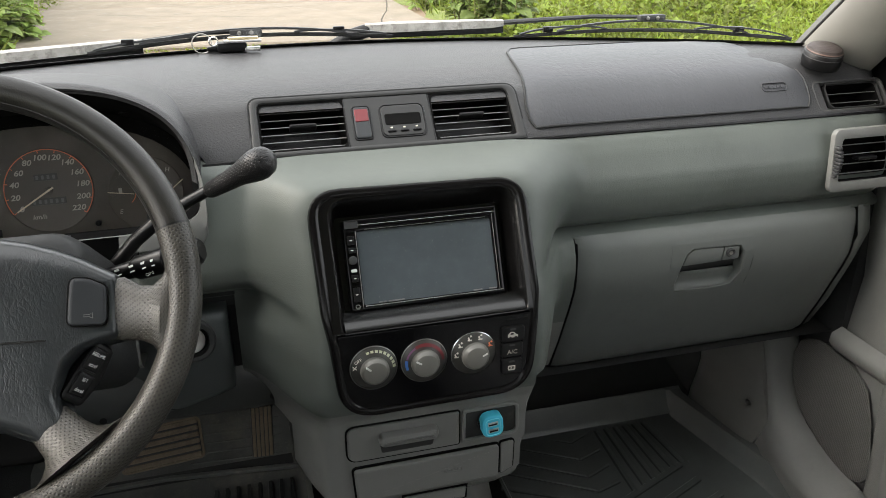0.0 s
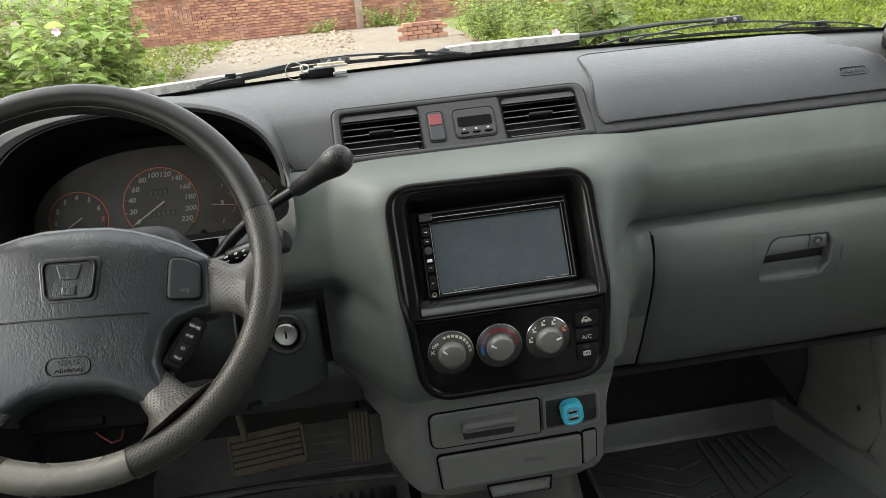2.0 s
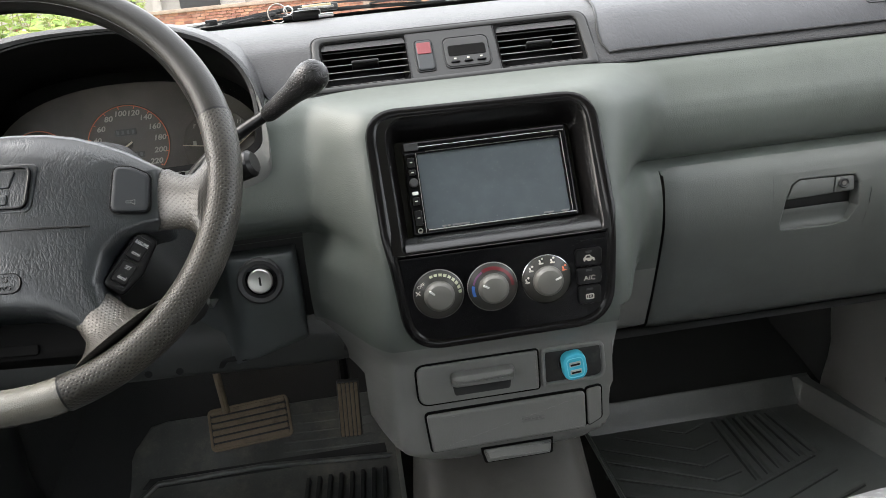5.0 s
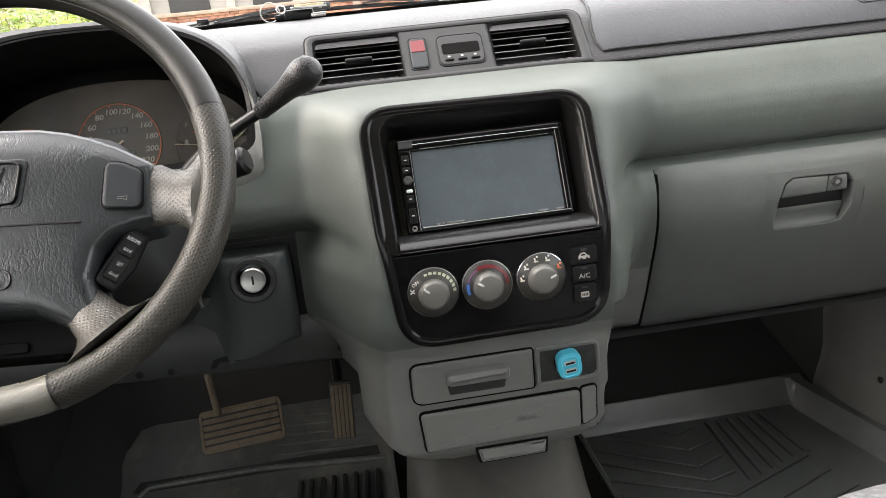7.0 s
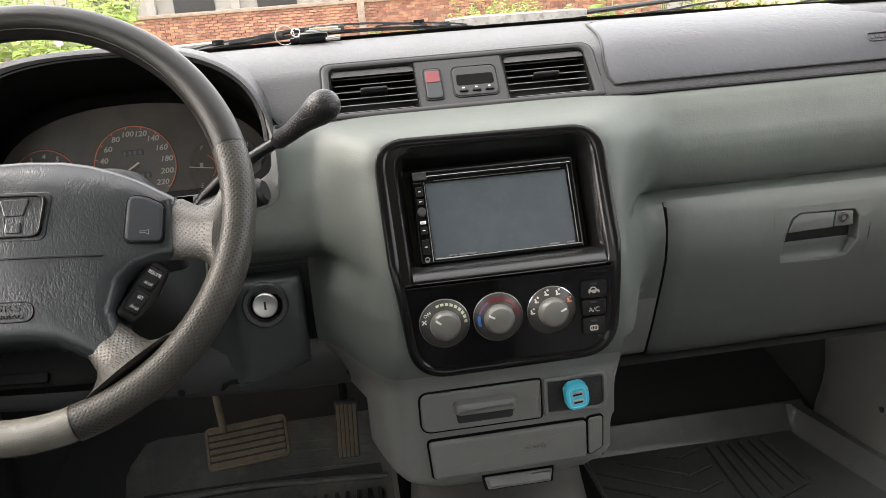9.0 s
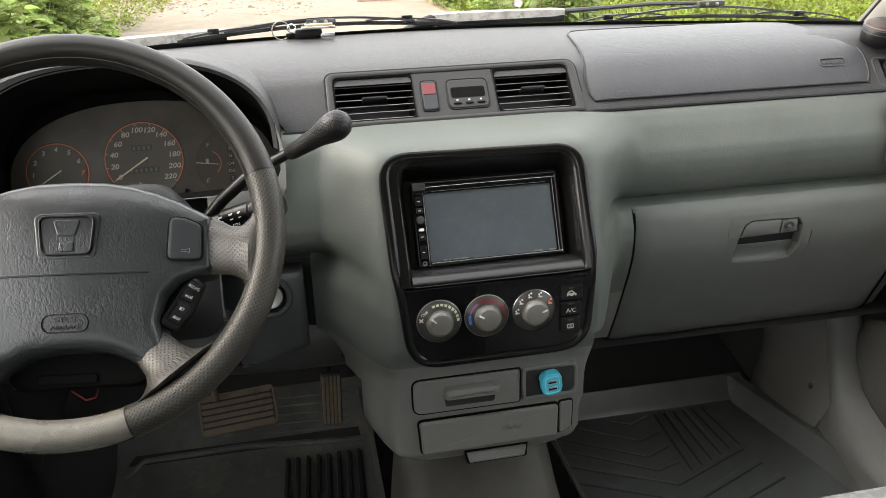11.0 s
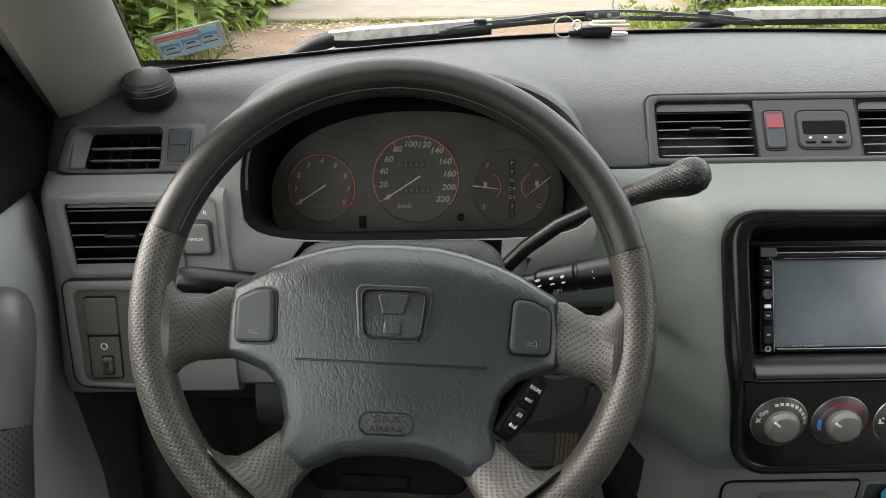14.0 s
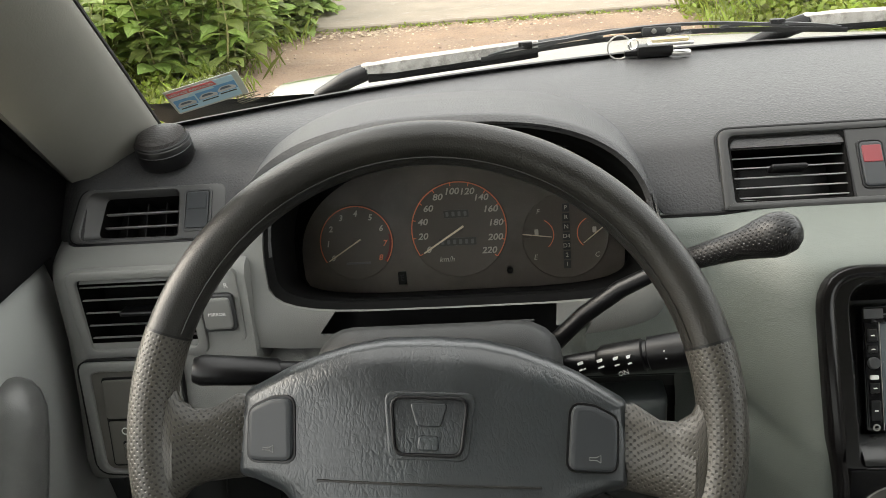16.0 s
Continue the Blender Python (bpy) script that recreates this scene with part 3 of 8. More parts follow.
def build_hood():
    # hood over the instruments
    full = arch(-0.222, 0.190, 1.274, 1.112)
    up = 41

    def at(o, y, dz=0.0):
        return [(x, y if y > 0.95 else lip_y(z) + (y - 0.92), z + dz) for x, z in o]
    outer, inner = full[:up], arch(-0.209, 0.167, 1.264, 1.118)[:up]
    back = arch(-0.222, 0.205, 1.252, 1.10)[:up]
    mid = arch(-0.222, 0.196, 1.273, 1.105)[:up]
    loops = [at(back, 1.09), at(mid, 0.985), at(outer, 0.932), at(outer, 0.923), at([(p[0] * 0.5 + q[0] * 0.5, p[1] * 0.5 + q[1] * 0.5 + 0.001) for p, q in zip(outer, inner)], 0.918), at(inner, 0.922)]
    part("instrument_hood", skin(loops, closed=False), PAD, dash)
    # dark tunnel to the dials
    tun = arch(-0.209, 0.167, 1.264, 1.118)
    g = arch(-0.214, 0.174, 1.215, 1.066)
    loops = [at(arch(-0.209, 0.1732, 1.267, 1.1130), 0.9195), at(tun, 0.923), at(arch(-0.209, 0.166, 1.250, 1.112), 0.94), [(x, 1.012 + (z - 1.12) * 0.3, z) for x, z in g]]
    part("instrument_tunnel", skin(loops), MATT, dash)
    # pale lip and surround below the dials
    sel = list(range(36, 41)) + list(range(41, 56)) + list(range(0, 5))
    u_mid = [arch(-0.209, 0.174, 1.268, 1.1125)[i] for i in sel]
    u_low = [arch(-0.216, 0.186, 1.262, 1.094)[i] for i in sel]
    u_out = [arch(-0.236, 0.206, 1.245, 1.078)[i] for i in sel]
    loops = [at(u_mid, 0.9200), at(u_mid, 0.9165), at(u_low, 0.9145), at(u_out, 0.921), [(x, lip_y(z) + 0.03, z - 0.006) for x, z in u_out]]
    part("instrument_surround", skin(loops, closed=False, skip=lambda c: -0.325 < c.x < -0.112 and c.z < 1.107), GREY, dash)
    # black plate standing in for the shade inside the opening above the column
    part("column_gap", skin([[(-0.345, 0.893, 1.05), (-0.345, 0.903, 1.113)], [(-0.10, 0.893, 1.05), (-0.10, 0.903, 1.113)]], closed=False), BLACK, dash)


build_pad()
build_hood()

FACE = [(1.178, 0.928), (1.172, 0.905), (1.167, 0.872), (1.162, 0.850), (1.155, 0.838), (1.14, 0.829), (1.083, 0.803), (1.025, 0.775), (0.984, 0.763), (0.94, 0.760),
        (0.918, 0.764), (0.905, 0.771), (0.895, 0.776), (0.86, 0.778), (0.775, 0.778), (0.760, 0.786), (0.748, 0.80), (0.74, 0.825), (0.735, 0.86)]
BASE = [(1.178, 0.935), (1.172, 0.919), (1.165, 0.912), (1.15, 0.902), (1.12, 0.8885), (1.105, 0.8860), (1.09, 0.8870), (1.075, 0.8910), (1.064, 0.8965), (1.056, 0.9030), (1.049, 0.915), (1.044, 0.905), (1.040, 0.889), (1.02, 0.880), (1.0, 0.877), (0.97, 0.881), (0.945, 0.889), (0.87, 0.919), (0.815, 0.945), (0.80, 0.972), (0.735, 1.0)]
KNEE = [(1.178, 0.935), (1.172, 0.915), (1.165, 0.905), (1.15, 0.895), (1.10, 0.878), (1.06, 0.868), (1.045, 0.868), (1.034, 0.876), (1.026, 0.895), (1.018, 0.904), (0.99, 0.893), (0.94, 0.890), (0.90, 0.905), (0.82, 0.945), (0.735, 1.0)]


def dash_y(x, z):
    """Depth of the lower dashboard face."""
    f = curve_at(FACE, z)
    if x > 0.2:
        edge = 0.326 - 0.012 * (1 - smooth(0.74, 0.95, z)) - 0.03 * smooth(1.13, 1.178, z) - 0.075 * (1 - smooth(0.735, 0.80, z)) ** 2
        wide = 0.085 + 0.03 * smooth(1.05, 1.14, z) - 0.045 * (1 - smooth(0.80, 1.0, z))
        s = smooth(0, 1, (x - edge) / wide) if z > 0.93 else min(1, max(0, (x - edge) / wide)) ** 0.75
        return f + (curve_at(BASE, z) - f) * s
    edge = 0.080 + 0.012 * smooth(1.13, 1.178, z) - 0.006 * (1 - smooth(0.74, 0.95, z)) + 0.075 * (1 - smooth(0.735, 0.80, z)) ** 2
    wide = 0.078 + 0.022 * (1 - smooth(0.98, 1.05, z)) * smooth(0.86, 0.93, z)
    s = smooth(0, 1, (edge - x) / wide)
    return f + (curve_at(KNEE, z) - f) * s


def build_face(low=False):
    xs = [-0.125 + 1.051 * i / 206 for i in range(207)]
    zs = [0.735 + (1.178 - 0.735) * i / 100 for i in range(101)]
    bm = bmesh.new()
    grid = {}

    def v(i, j):
        if (i, j) not in grid:
            x, z = xs[i], zs[j]
            y = dash_y(x, z)
            end = max(0.0, (x - 0.885) / 0.04)
            grid[i, j] = bm.verts.new((x, y + 0.03 * end ** 2 + (0.030 * smooth(1.046, 1.074, z) * smooth(0.100, 0.114, -x)), z))
        return grid[i, j]
    for i in range(206):
        for j in range(100):
            x, z = xs[i] + 0.0025, zs[j] + 0.002
            if (x < -0.040 and z > 1.114) or (x < -0.108 and z > 1.074) or (x < -0.094 and z > 1.098):
                continue
            if x > 0.422 and z < 1.040:
                continue
            if x > 0.375 and z < 0.795:
                continue
            if z < 1.012 and (x < -0.012 or (x < 0.040 and z < 0.850)):
                continue
            v0 = (z - 1.083) / 0.8988
            if -0.152 < v0 < 0.072 and 0.094 - 0.08 * min(0, v0) < x < 0.312 + 0.06 * min(0, v0):
                continue
            if 0.812 < x < 0.888 and 1.092 < z < 1.144:
                continue
            if (z < 0.912) != low:
                continue
            bm.faces.new((v(i, j), v(i + 1, j), v(i + 1, j + 1), v(i, j + 1)))
    part("console_front" if low else "lower_panel", bm, GREY if low else SAGE, dash)
    if low:
        return
    # outboard panel on the driver's side
    rows = [(1.174, 0.915), (1.170, 0.893), (1.164, 0.880), (1.1555, 0.8745), (1.0975, 0.8685), (1.04, 0.855), (0.985, 0.838), (0.965, 0.838), (0.955, 0.850), (0.95, 0.90)]
    loops = []
    for i in range(25):
        x = -0.592 + 0.203 * i / 24
        e = 0.045 * max(0, (-0.565 - x) / 0.027) ** 2 + 0.045 * max(0, (x + 0.399) / 0.010) ** 2
        loops.append([(x, y + e, z) for z, y in rows])
    part("outboard_panel", skin(loops, closed=False, skip=lambda c: -0.546 < c.x < -0.452 and 1.0975 < c.z < 1.1555), GREY, dash)
    # panel between the switches and the column
    rows = [(1.075, 0.93), (1.064, 0.885), (1.045, 0.868), (0.99, 0.846), (0.968, 0.846), (0.958, 0.857), (0.953, 0.90)]
    part("under_panel", skin([[(x, y, z) for z, y in rows] for x in (-0.411, -0.36, -0.30, -0.20, -0.12)], closed=False), GREY, dash)
    # knee panel below the column, grey trim darkened to paint the shade there
    rows = [(1.09, 0.905), (1.03, 0.90), (0.97, 0.91), (0.90, 0.93), (0.870, 0.938), (0.858, 0.948), (0.856, 0.98), (0.862, 1.05)]
    loops = [[(x, y + (0.02 if x < -0.40 else 0), z) for z, y in rows] for x in (-0.60, -0.45, -0.42, -0.30, -0.15, -0.05, -0.012)]
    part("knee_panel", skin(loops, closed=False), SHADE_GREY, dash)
    # underside panel added to close the dashboard, near black for the shade below it
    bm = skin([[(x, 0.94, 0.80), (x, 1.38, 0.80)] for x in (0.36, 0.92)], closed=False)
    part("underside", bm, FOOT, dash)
    # end panel beside the glove box
    rows = [(1.043, 0.892), (1.0, 0.880), (0.945, 0.897), (0.87, 0.925), (0.81, 0.955), (0.80, 0.99)]
    loops = [[(x, y + 0.04 * max(0, (x - 0.87) / 0.05) ** 2, z) for z, y in rows] for x in (0.866, 0.875, 0.89, 0.905, 0.92)]
    part("end_panel", skin(loops, closed=False), GLOVE_SHADED, dash)


build_face()
build_face(True)


# ---- air vents ----
def vent(at, lean, w, h, slats, label, tab=True, x=0.0, frame_mat=SURROUND, edge=0.007, uprights=0, tilt=None, group="dashboard air vents"):
    """An air outlet: rounded frame, dark duct, slats and a finger tab."""
    m = plane_at(at[1], at[2], lean, at[0])
    ob = thing("air_vent", at, label, "air vent", group)
    o, i = rrect(w + 2 * edge, h + 2 * edge, 0.010), rrect(w, h, 0.005)
    part("frame", bezel(o, i, -0.004, 0.004, m, 0.002, back=-0.003), frame_mat, ob)
    part("duct", skin([lift(i, 0.0, m), lift(grow(i, -0.003), -0.035, m)], cap1=True), MATT, ob)
    for k in range(slats):
        v = -h / 2 + h * (k + 0.75) / (slats + 0.5)
        q = m @ pose(0, v, -0.006, lean - 10 if tilt is None else tilt, 0, 0)
        part("slat", skin([[q @ Vector((sx * w / 2, b, c)) for sx in (-1, 1)] for b, c in ((-0.0006, 0.0038), (0.0, 0.0045), (0.0006, 0.0038), (0.0004, 0.0012), (-0.0004, 0.0012))], closed=False, ring=True), SLAT, ob)
    for k in range(uprights):
        u = -w / 2 + w * (k + 1) / (uprights + 1)
        part("upright", block((-0.0008, -h / 2, -0.03), (0.0008, h / 2, -0.016), 0), BLACK, ob).matrix_local = Matrix.Translation(-Vector(at)) @ m @ pose(u, 0, 0)
    if tab:
        q = m @ pose(0.0, 0.001, 0.0)
        part("finger_tab", pad(rrect(0.032, 0.0046, 0.0020), -0.008, 0.005, q, 0.0016), BLACK, ob, "ribbed grey tab")
    return ob


def build_centre_vents():
    m = plane_at(0.945, 1.200, 41)
    o = quad_round([(0.361, -0.037), (0.3585, 0.041), (0.028, 0.041), (0.026, -0.037)], [0.004, 0.016, 0.012, 0.004])
    i = quad_round([(0.349, -0.029), (0.347, 0.034), (0.037, 0.033), (0.037, -0.029)], [0.003, 0.010, 0.007, 0.003])
    part("vent_surround", bezel(o, i, -0.004, 0.005, m, 0.003, back=-0.003), SURROUND, dash)
    part("vent_lining", skin([lift(i, -0.002, m), lift(i, -0.037, m)]), MATT, dash)
    part("seam", bezel(grow(o, 0.0022), o, -0.004, 0.0022, m, 0.0004), BLACK, dash)
    # black strip drawn as the shadow line between the pad and the sage panel
    part("seam", tube([(x, 0.9185 if x < 0.925 else 0.93, 1.1722) for x in [-0.03 + 0.95 * i / 40 for i in range(41)]], 0.0022, 6), BLACK, dash)
    part("vent_backing", pad(grow(o, -0.002), -0.042, -0.037, m, 0.001), BLACK, dash)
    for cu, w in ((0.088, 0.100), (0.2965, 0.100)):
        p = m @ Vector((cu, 0.002, -0.002))
        vent(tuple(p), 41, w, 0.061, 6, "dark grey slatted centre air vent in the dashboard", edge=0.0012, frame_mat=MATT)
    q = quad_round([(0.246, -0.032), (0.243, 0.034), (0.138, 0.034), (0.140, -0.032)], 0.002)
    part("centre_plate", pad(q, -0.012, 0.003, m, 0.0006), SURROUND, dash)
    for u0, u1 in ((0.1382, 0.1402), (0.2436, 0.2460)):
        part("seam", pad([(u0, -0.031), (u0 + 0.0012, -0.031), (u0 + 0.0012, 0.033), (u0, 0.033)], -0.004, 0.0034, m, 0.0001), BLACK, dash)
    # warning light switch
    at = m @ Vector((0.158, 0.0, 0.003))
    ob = thing("hazard_switch", at, "grey hazard warning switch with a red cap, on the dashboard", "switch")
    part("rim", bezel(rrect(0.0235, 0.0455, 0.005, cx=0.158), rrect(0.020, 0.042, 0.004, cx=0.158), 0.0, 0.0042, m, 0.0006), BLACK, ob)
    part("rocker", pad(rrect(0.0195, 0.0415, 0.004, cx=0.158), 0.0, 0.0055, m, 0.0015), BUTTON, ob)
    part("cap", pad(rrect(0.0165, 0.016, 0.0015, cx=0.158, cy=0.009), 0.004, 0.0062, m, 0.0006), RED, ob, "red translucent cap")
    # clock
    at = m @ Vector((0.208, 0.0, 0.003))
    ob = thing("digital_clock", at, "small dark dashboard clock with three buttons, display off", "clock")
    part("rim", bezel(rrect(0.0565, 0.0445, 0.008, cx=0.208), rrect(0.053, 0.041, 0.007, cx=0.208), 0.0, 0.0042, m, 0.0007), BLACK, ob)
    part("case", pad(rrect(0.0525, 0.0405, 0.007, cx=0.208), 0.0, 0.0046, m, 0.001), SURROUND, ob)
    part("display", pad(rrect(0.0445, 0.0150, 0.003, cx=0.208, cy=0.0015), 0.003, 0.0050, m, 0.0002), MATT, ob, "blank black display")
    for k in (-1, 0, 1):
        part("button", pad(rrect(0.0105, 0.0032, 0.0015, cx=0.208 + k * 0.0155, cy=-0.0140), 0.003, 0.0068, m, 0.001), BLACK, ob)
        part("mark", pad(rrect(0.0030, 0.0020, 0.0004, cx=0.208 + k * 0.0155, cy=-0.0095), 0.003, 0.0050, m, 0.0001), CLUSTER_INK, ob)


build_centre_vents()


def build_side_vents():
    # upper outboard vents in the dark pad
    m = plane_at(0.945, 1.200, 41)
    for x0, x1, sw in ((-0.566, -0.430, True), (0.795, 0.914, False)):
        cx, w = (x0 + x1) / 2, x1 - x0
        if sw:  # a flat plate that holds the dished vent and a switch
            o = quad_round([(-0.425, -0.0355), (-0.425, 0.0175), (-0.566, 0.0175), (-0.576, -0.0355)], [0.010, 0.010, 0.014, 0.012])
            i = quad_round([(-0.4705, -0.0335), (-0.4705, 0.0135), (-0.558, 0.0135), (-0.566, -0.0335)], [0.006, 0.007, 0.010, 0.010])
            part("vent_surround", bezel(o, grow(i, 0.0006), -0.004, 0.0030, m, 0.0016, back=0.0), LIT_SURROUND, dash)
            part("seam", bezel(grow(o, 0.0018), o, -0.004, 0.0016, m, 0.0003), BLACK, dash)
        else:
            o, i = rrect(w, 0.049, 0.010, cx=cx, cy=-0.009), rrect(w - 0.008, 0.041, 0.007, cx=cx, cy=-0.009)
            part("vent_surround", bezel(o, i, -0.004, 0.003, m, 0.002, back=-0.041), LIT_SURROUND, dash)
        part("vent_backing", pad(grow(o, -0.003), -0.046, -0.041, m, 0.001), BLACK, dash)
        if sw:
            p = m @ Vector((-0.509, -0.010, -0.010))
            vt = thing("air_vent", tuple(p), "small dark defroster vent in a dished surround on the dashboard pad", "air vent", "defroster vents")
            di = quad_round([(-0.4705, -0.0335), (-0.4705, 0.0135), (-0.558, 0.0135), (-0.566, -0.0335)], [0.006, 0.007, 0.010, 0.010])
            op = quad_round([(-0.4735, -0.0290), (-0.4735, 0.0110), (-0.546, 0.0110), (-0.552, -0.0275)], [0.004, 0.004, 0.006, 0.006])
            part("dish", skin([lift(grow(di, 0.0006), 0.0028, m), lift(di, 0.0020, m), lift([(u * 0.5 + a * 0.5, v * 0.5 + c * 0.5) for (u, v), (a, c) in zip(di, op)], -0.0035, m), lift(op, -0.0090, m)]), LIT_SURROUND, vt)
            part("duct", skin([lift(op, -0.0088, m), lift(grow(op, -0.0015), -0.041, m)], cap1=True), MATT, vt)
            for k in (0, 1):
                v = -0.0165 + 0.0135 * k
                part("slat", pad(rrect(0.074, 0.0016, 0.0006, cx=-0.5110, cy=v), -0.0165, -0.012, m, 0.0006), SLAT, vt)
            for k in range(3):
                part("upright", pad(rrect(0.0014, 0.036, 0.0005, cx=-0.530 + 0.0190 * k, cy=-0.009), -0.040, -0.020, m, 0.0005), BLACK, vt)
            at = m @ Vector((-0.4535, -0.008, 0.0))
            ob = thing("rocker_switch", at, "dark grey blank rocker switch in the dashboard", "switch")
            part("rim", bezel(rrect(0.0275, 0.0415, 0.004, cx=-0.4515, cy=-0.008), rrect(0.0225, 0.0365, 0.003, cx=-0.4515, cy=-0.008), -0.004, 0.0042, m, 0.0008), DARK, ob)
            part("rocker", pad(rrect(0.0215, 0.0355, 0.002, cx=-0.4515, cy=-0.008), -0.004, 0.0050, m, 0.001), BUTTON, ob)
            part("cap", pad(rrect(0.018, 0.016, 0.001, cx=-0.4515, cy=0.0005), 0.001, 0.0060, m, 0.0006), BUTTON, ob)
        else:
            p = m @ Vector((0.862, -0.008, -0.004))
            vent(tuple(p), 41, 0.085, 0.035, 2, "small dark defroster vent in the dashboard pad", tab=False, edge=0.003, uprights=4, group="defroster vents")
    # side outlets in the sage panels
    m = plane_at(0.872, 1.100, 3)
    vent((-0.4985, 0.870, 1.1265), 3, 0.100, 0.070, 5, "grey slatted outboard air vent with a finger tab", edge=0.009, frame_mat=GREY)
    vent((0.850, 0.882, 1.118), 6, 0.088, 0.060, 4, "grey slatted outboard air vent with a finger tab", edge=0.014, frame_mat=GREY)
    at = Vector((0.797, 0.876, 1.118))
    ob = thing("vent_thumbwheel", at, "small ribbed grey vent thumbwheel beside the air vent", "thumbwheel")
    bm = bmesh.new()
    for k in range(9):
        z = 1.098 + 0.005 * k
        block((0.794, 0.866 + 0.0012 * (k - 4) ** 2 * 0.3, z - 0.0018), (0.800, 0.890, z + 0.0018), 0.0006, bm, 1)
    part("wheel", bm, DARK, ob)


build_side_vents()


# ---- centre stack ----
def build_stack():
    m = plane_at(0.804, 1.083, 26)
    rec = quad_round([(0.297, -0.056), (0.297, 0.053), (0.104, 0.053), (0.106, -0.058)], [0.006] * 4, 8)
    ob = thing("centre_bezel", m @ Vector((0.2, -0.04, 0)), "satin black centre console bezel around the car radio", "bezel")
    q = plane_at(0.794, 1.0915, 27.8)     # leaning upper part
    b = plane_at(0.760, 0.985, 4)         # upright lower part with the dials
    knee = 0.0335
    # outline of the whole, by its x and its height along both parts
    top = quad_round([(0.3225, -0.076), (0.3215, 0.0745), (0.0755, 0.0785), (0.079, -0.076)], [0.001, 0.036, 0.034, 0.001], 8)
    low = quad_round([(0.314, -0.066), (0.3205, 0.034), (0.083, 0.034), (0.092, -0.068)], [0.045, 0.001, 0.001, 0.042], 8)

    def both(d, w):
        """Upper outline from the right knee over the top to the left knee, then the lower one back."""
        up = [(0.3222 + d, -0.055)] + grow(top, d)[9:27] + [(0.0788 - d, -0.055)]
        lo = grow(low, d)
        lo = [(0.0838 - d, 0.022)] + lo[27:] + lo[:9] + [(0.3200 + d, 0.022)]
        return lift(up, w, q) + lift(lo, w, b)
    loops = [both(0.002, -0.014), both(0.002, -0.001), both(0.0005, 0.0022), both(-0.0025, 0.0032), both(-0.0065, 0.0026), both(-0.009, 0.0004)]
    part("outer_ring", skin(loops), RING, ob)
    inner = quad_round([(0.307, -0.0765), (0.3085, 0.066), (0.0955, 0.067), (0.098, -0.0765)], [0.008, 0.024, 0.024, 0.008], 8)
    rim_o = quad_round([(0.314, -0.0765), (0.3135, 0.0705), (0.0835, 0.0735), (0.0865, -0.0765)], [0.001, 0.030, 0.030, 0.001], 8)
    part("inner_ring", skin([lift(rim_o, 0.0006, q), lift(grow(inner, 0.0016), 0.0010, q), lift(inner, -0.0005, q), lift(grow(inner, -0.0022), -0.005, q), lift(grow(rec, 0.003), -0.010, m), lift(rec, -0.018, m)], cap1=True), SATIN, ob)
    part("shelf", skin([[q @ Vector((u, -0.0764, 0.0008)), q @ Vector((u, -0.0752, 0.0018)), q @ Vector((u, -0.0735, 0.0014)), q @ Vector((u, -0.066, -0.0022)), m @ Vector((u, -0.053, -0.0085))] for u in (0.100, 0.15, 0.2, 0.25, 0.305)], closed=False), SHELF, ob)
    face = quad_round([(0.306, -0.058), (0.3125, knee), (0.091, knee), (0.0995, -0.060)], [0.038, 0.002, 0.002, 0.036], 8)
    part("fascia", pad(face, -0.004, 0.0012, b, 0.0008), GLOSS, ob, "glossy black fascia")
    # radio
    rad = thing("car_radio", m @ Vector((0.2015, 0, 0)), "black double-height touchscreen car radio, switched off", "car radio")
    fr_o, fr_i = rrect(0.178, 0.1005, 0.003, cx=0.2015, cy=-0.0015), rrect(0.1555, 0.082, 0.002, cx=0.2045, cy=-0.0055)
    part("frame", bezel(fr_o, fr_i, -0.018, -0.006, m, 0.0015, back=-0.012), GLOSS, rad)
    part("screen", pad(fr_i, -0.016, -0.0085, m, 0.0006), SCREEN, rad, "dusty grey screen")
    for lo, hi, mat in (((0.128, 0.0420), (0.288, 0.0427), CHROME), ((0.136, 0.0367), (0.276, 0.0371), STEEL), ((0.128, -0.0483), (0.288, -0.0472), CHROME), ((0.2838, -0.046), (0.2844, 0.040), STEEL), ((0.1252, -0.050), (0.1257, 0.036), STEEL)):
        part("chrome_line", pad([(lo[0], lo[1]), (hi[0], lo[1]), (hi[0], hi[1]), (lo[0], hi[1])], -0.008, -0.0052, m, 0.0002), mat, rad)
    part("corner_plate", pad(rrect(0.015, 0.008, 0.001, cx=0.1215, cy=0.043), -0.008, -0.0050, m, 0.0004), DARK, rad)
    part("button_strip", pad(rrect(0.0115, 0.084, 0.001, cx=0.1192, cy=-0.006), -0.008, -0.0047, m, 0.0005), GLOSS, rad)
    for cy, h in ((0.026, 0.010), (0.015, 0.006), (-0.016, 0.008), (-0.034, 0.016)):
        part("button", pad(rrect(0.0075, h, 0.001, cx=0.1192, cy=cy), -0.006, -0.0032, m, 0.0006), BLACK, rad)
        part("mark", pad(rrect(0.003, 0.001, 0.0003, cx=0.1192, cy=cy), -0.004, -0.0031, m, 0.0001), DIM_INK, rad)
    part("volume_knob", revolve([(0.0048, -0.006), (0.0048, -0.0025), (0.004, -0.0018)], m @ pose(0.1192, 0.004, 0), 20), DARK, rad)
    # white paint on this key stands in for a glint
    part("mute_key", pad(rrect(0.0065, 0.0035, 0.001, cx=0.1192, cy=-0.0075), -0.006, -0.0030, m, 0.0006), INK, rad, "key painted white for its glint")
    part("socket", revolve([(0.0028, -0.006), (0.0028, -0.004), (0.0018, -0.004), (0.0018, -0.006)], m @ pose(0.1192, -0.0475, 0), 16), STEEL, rad)
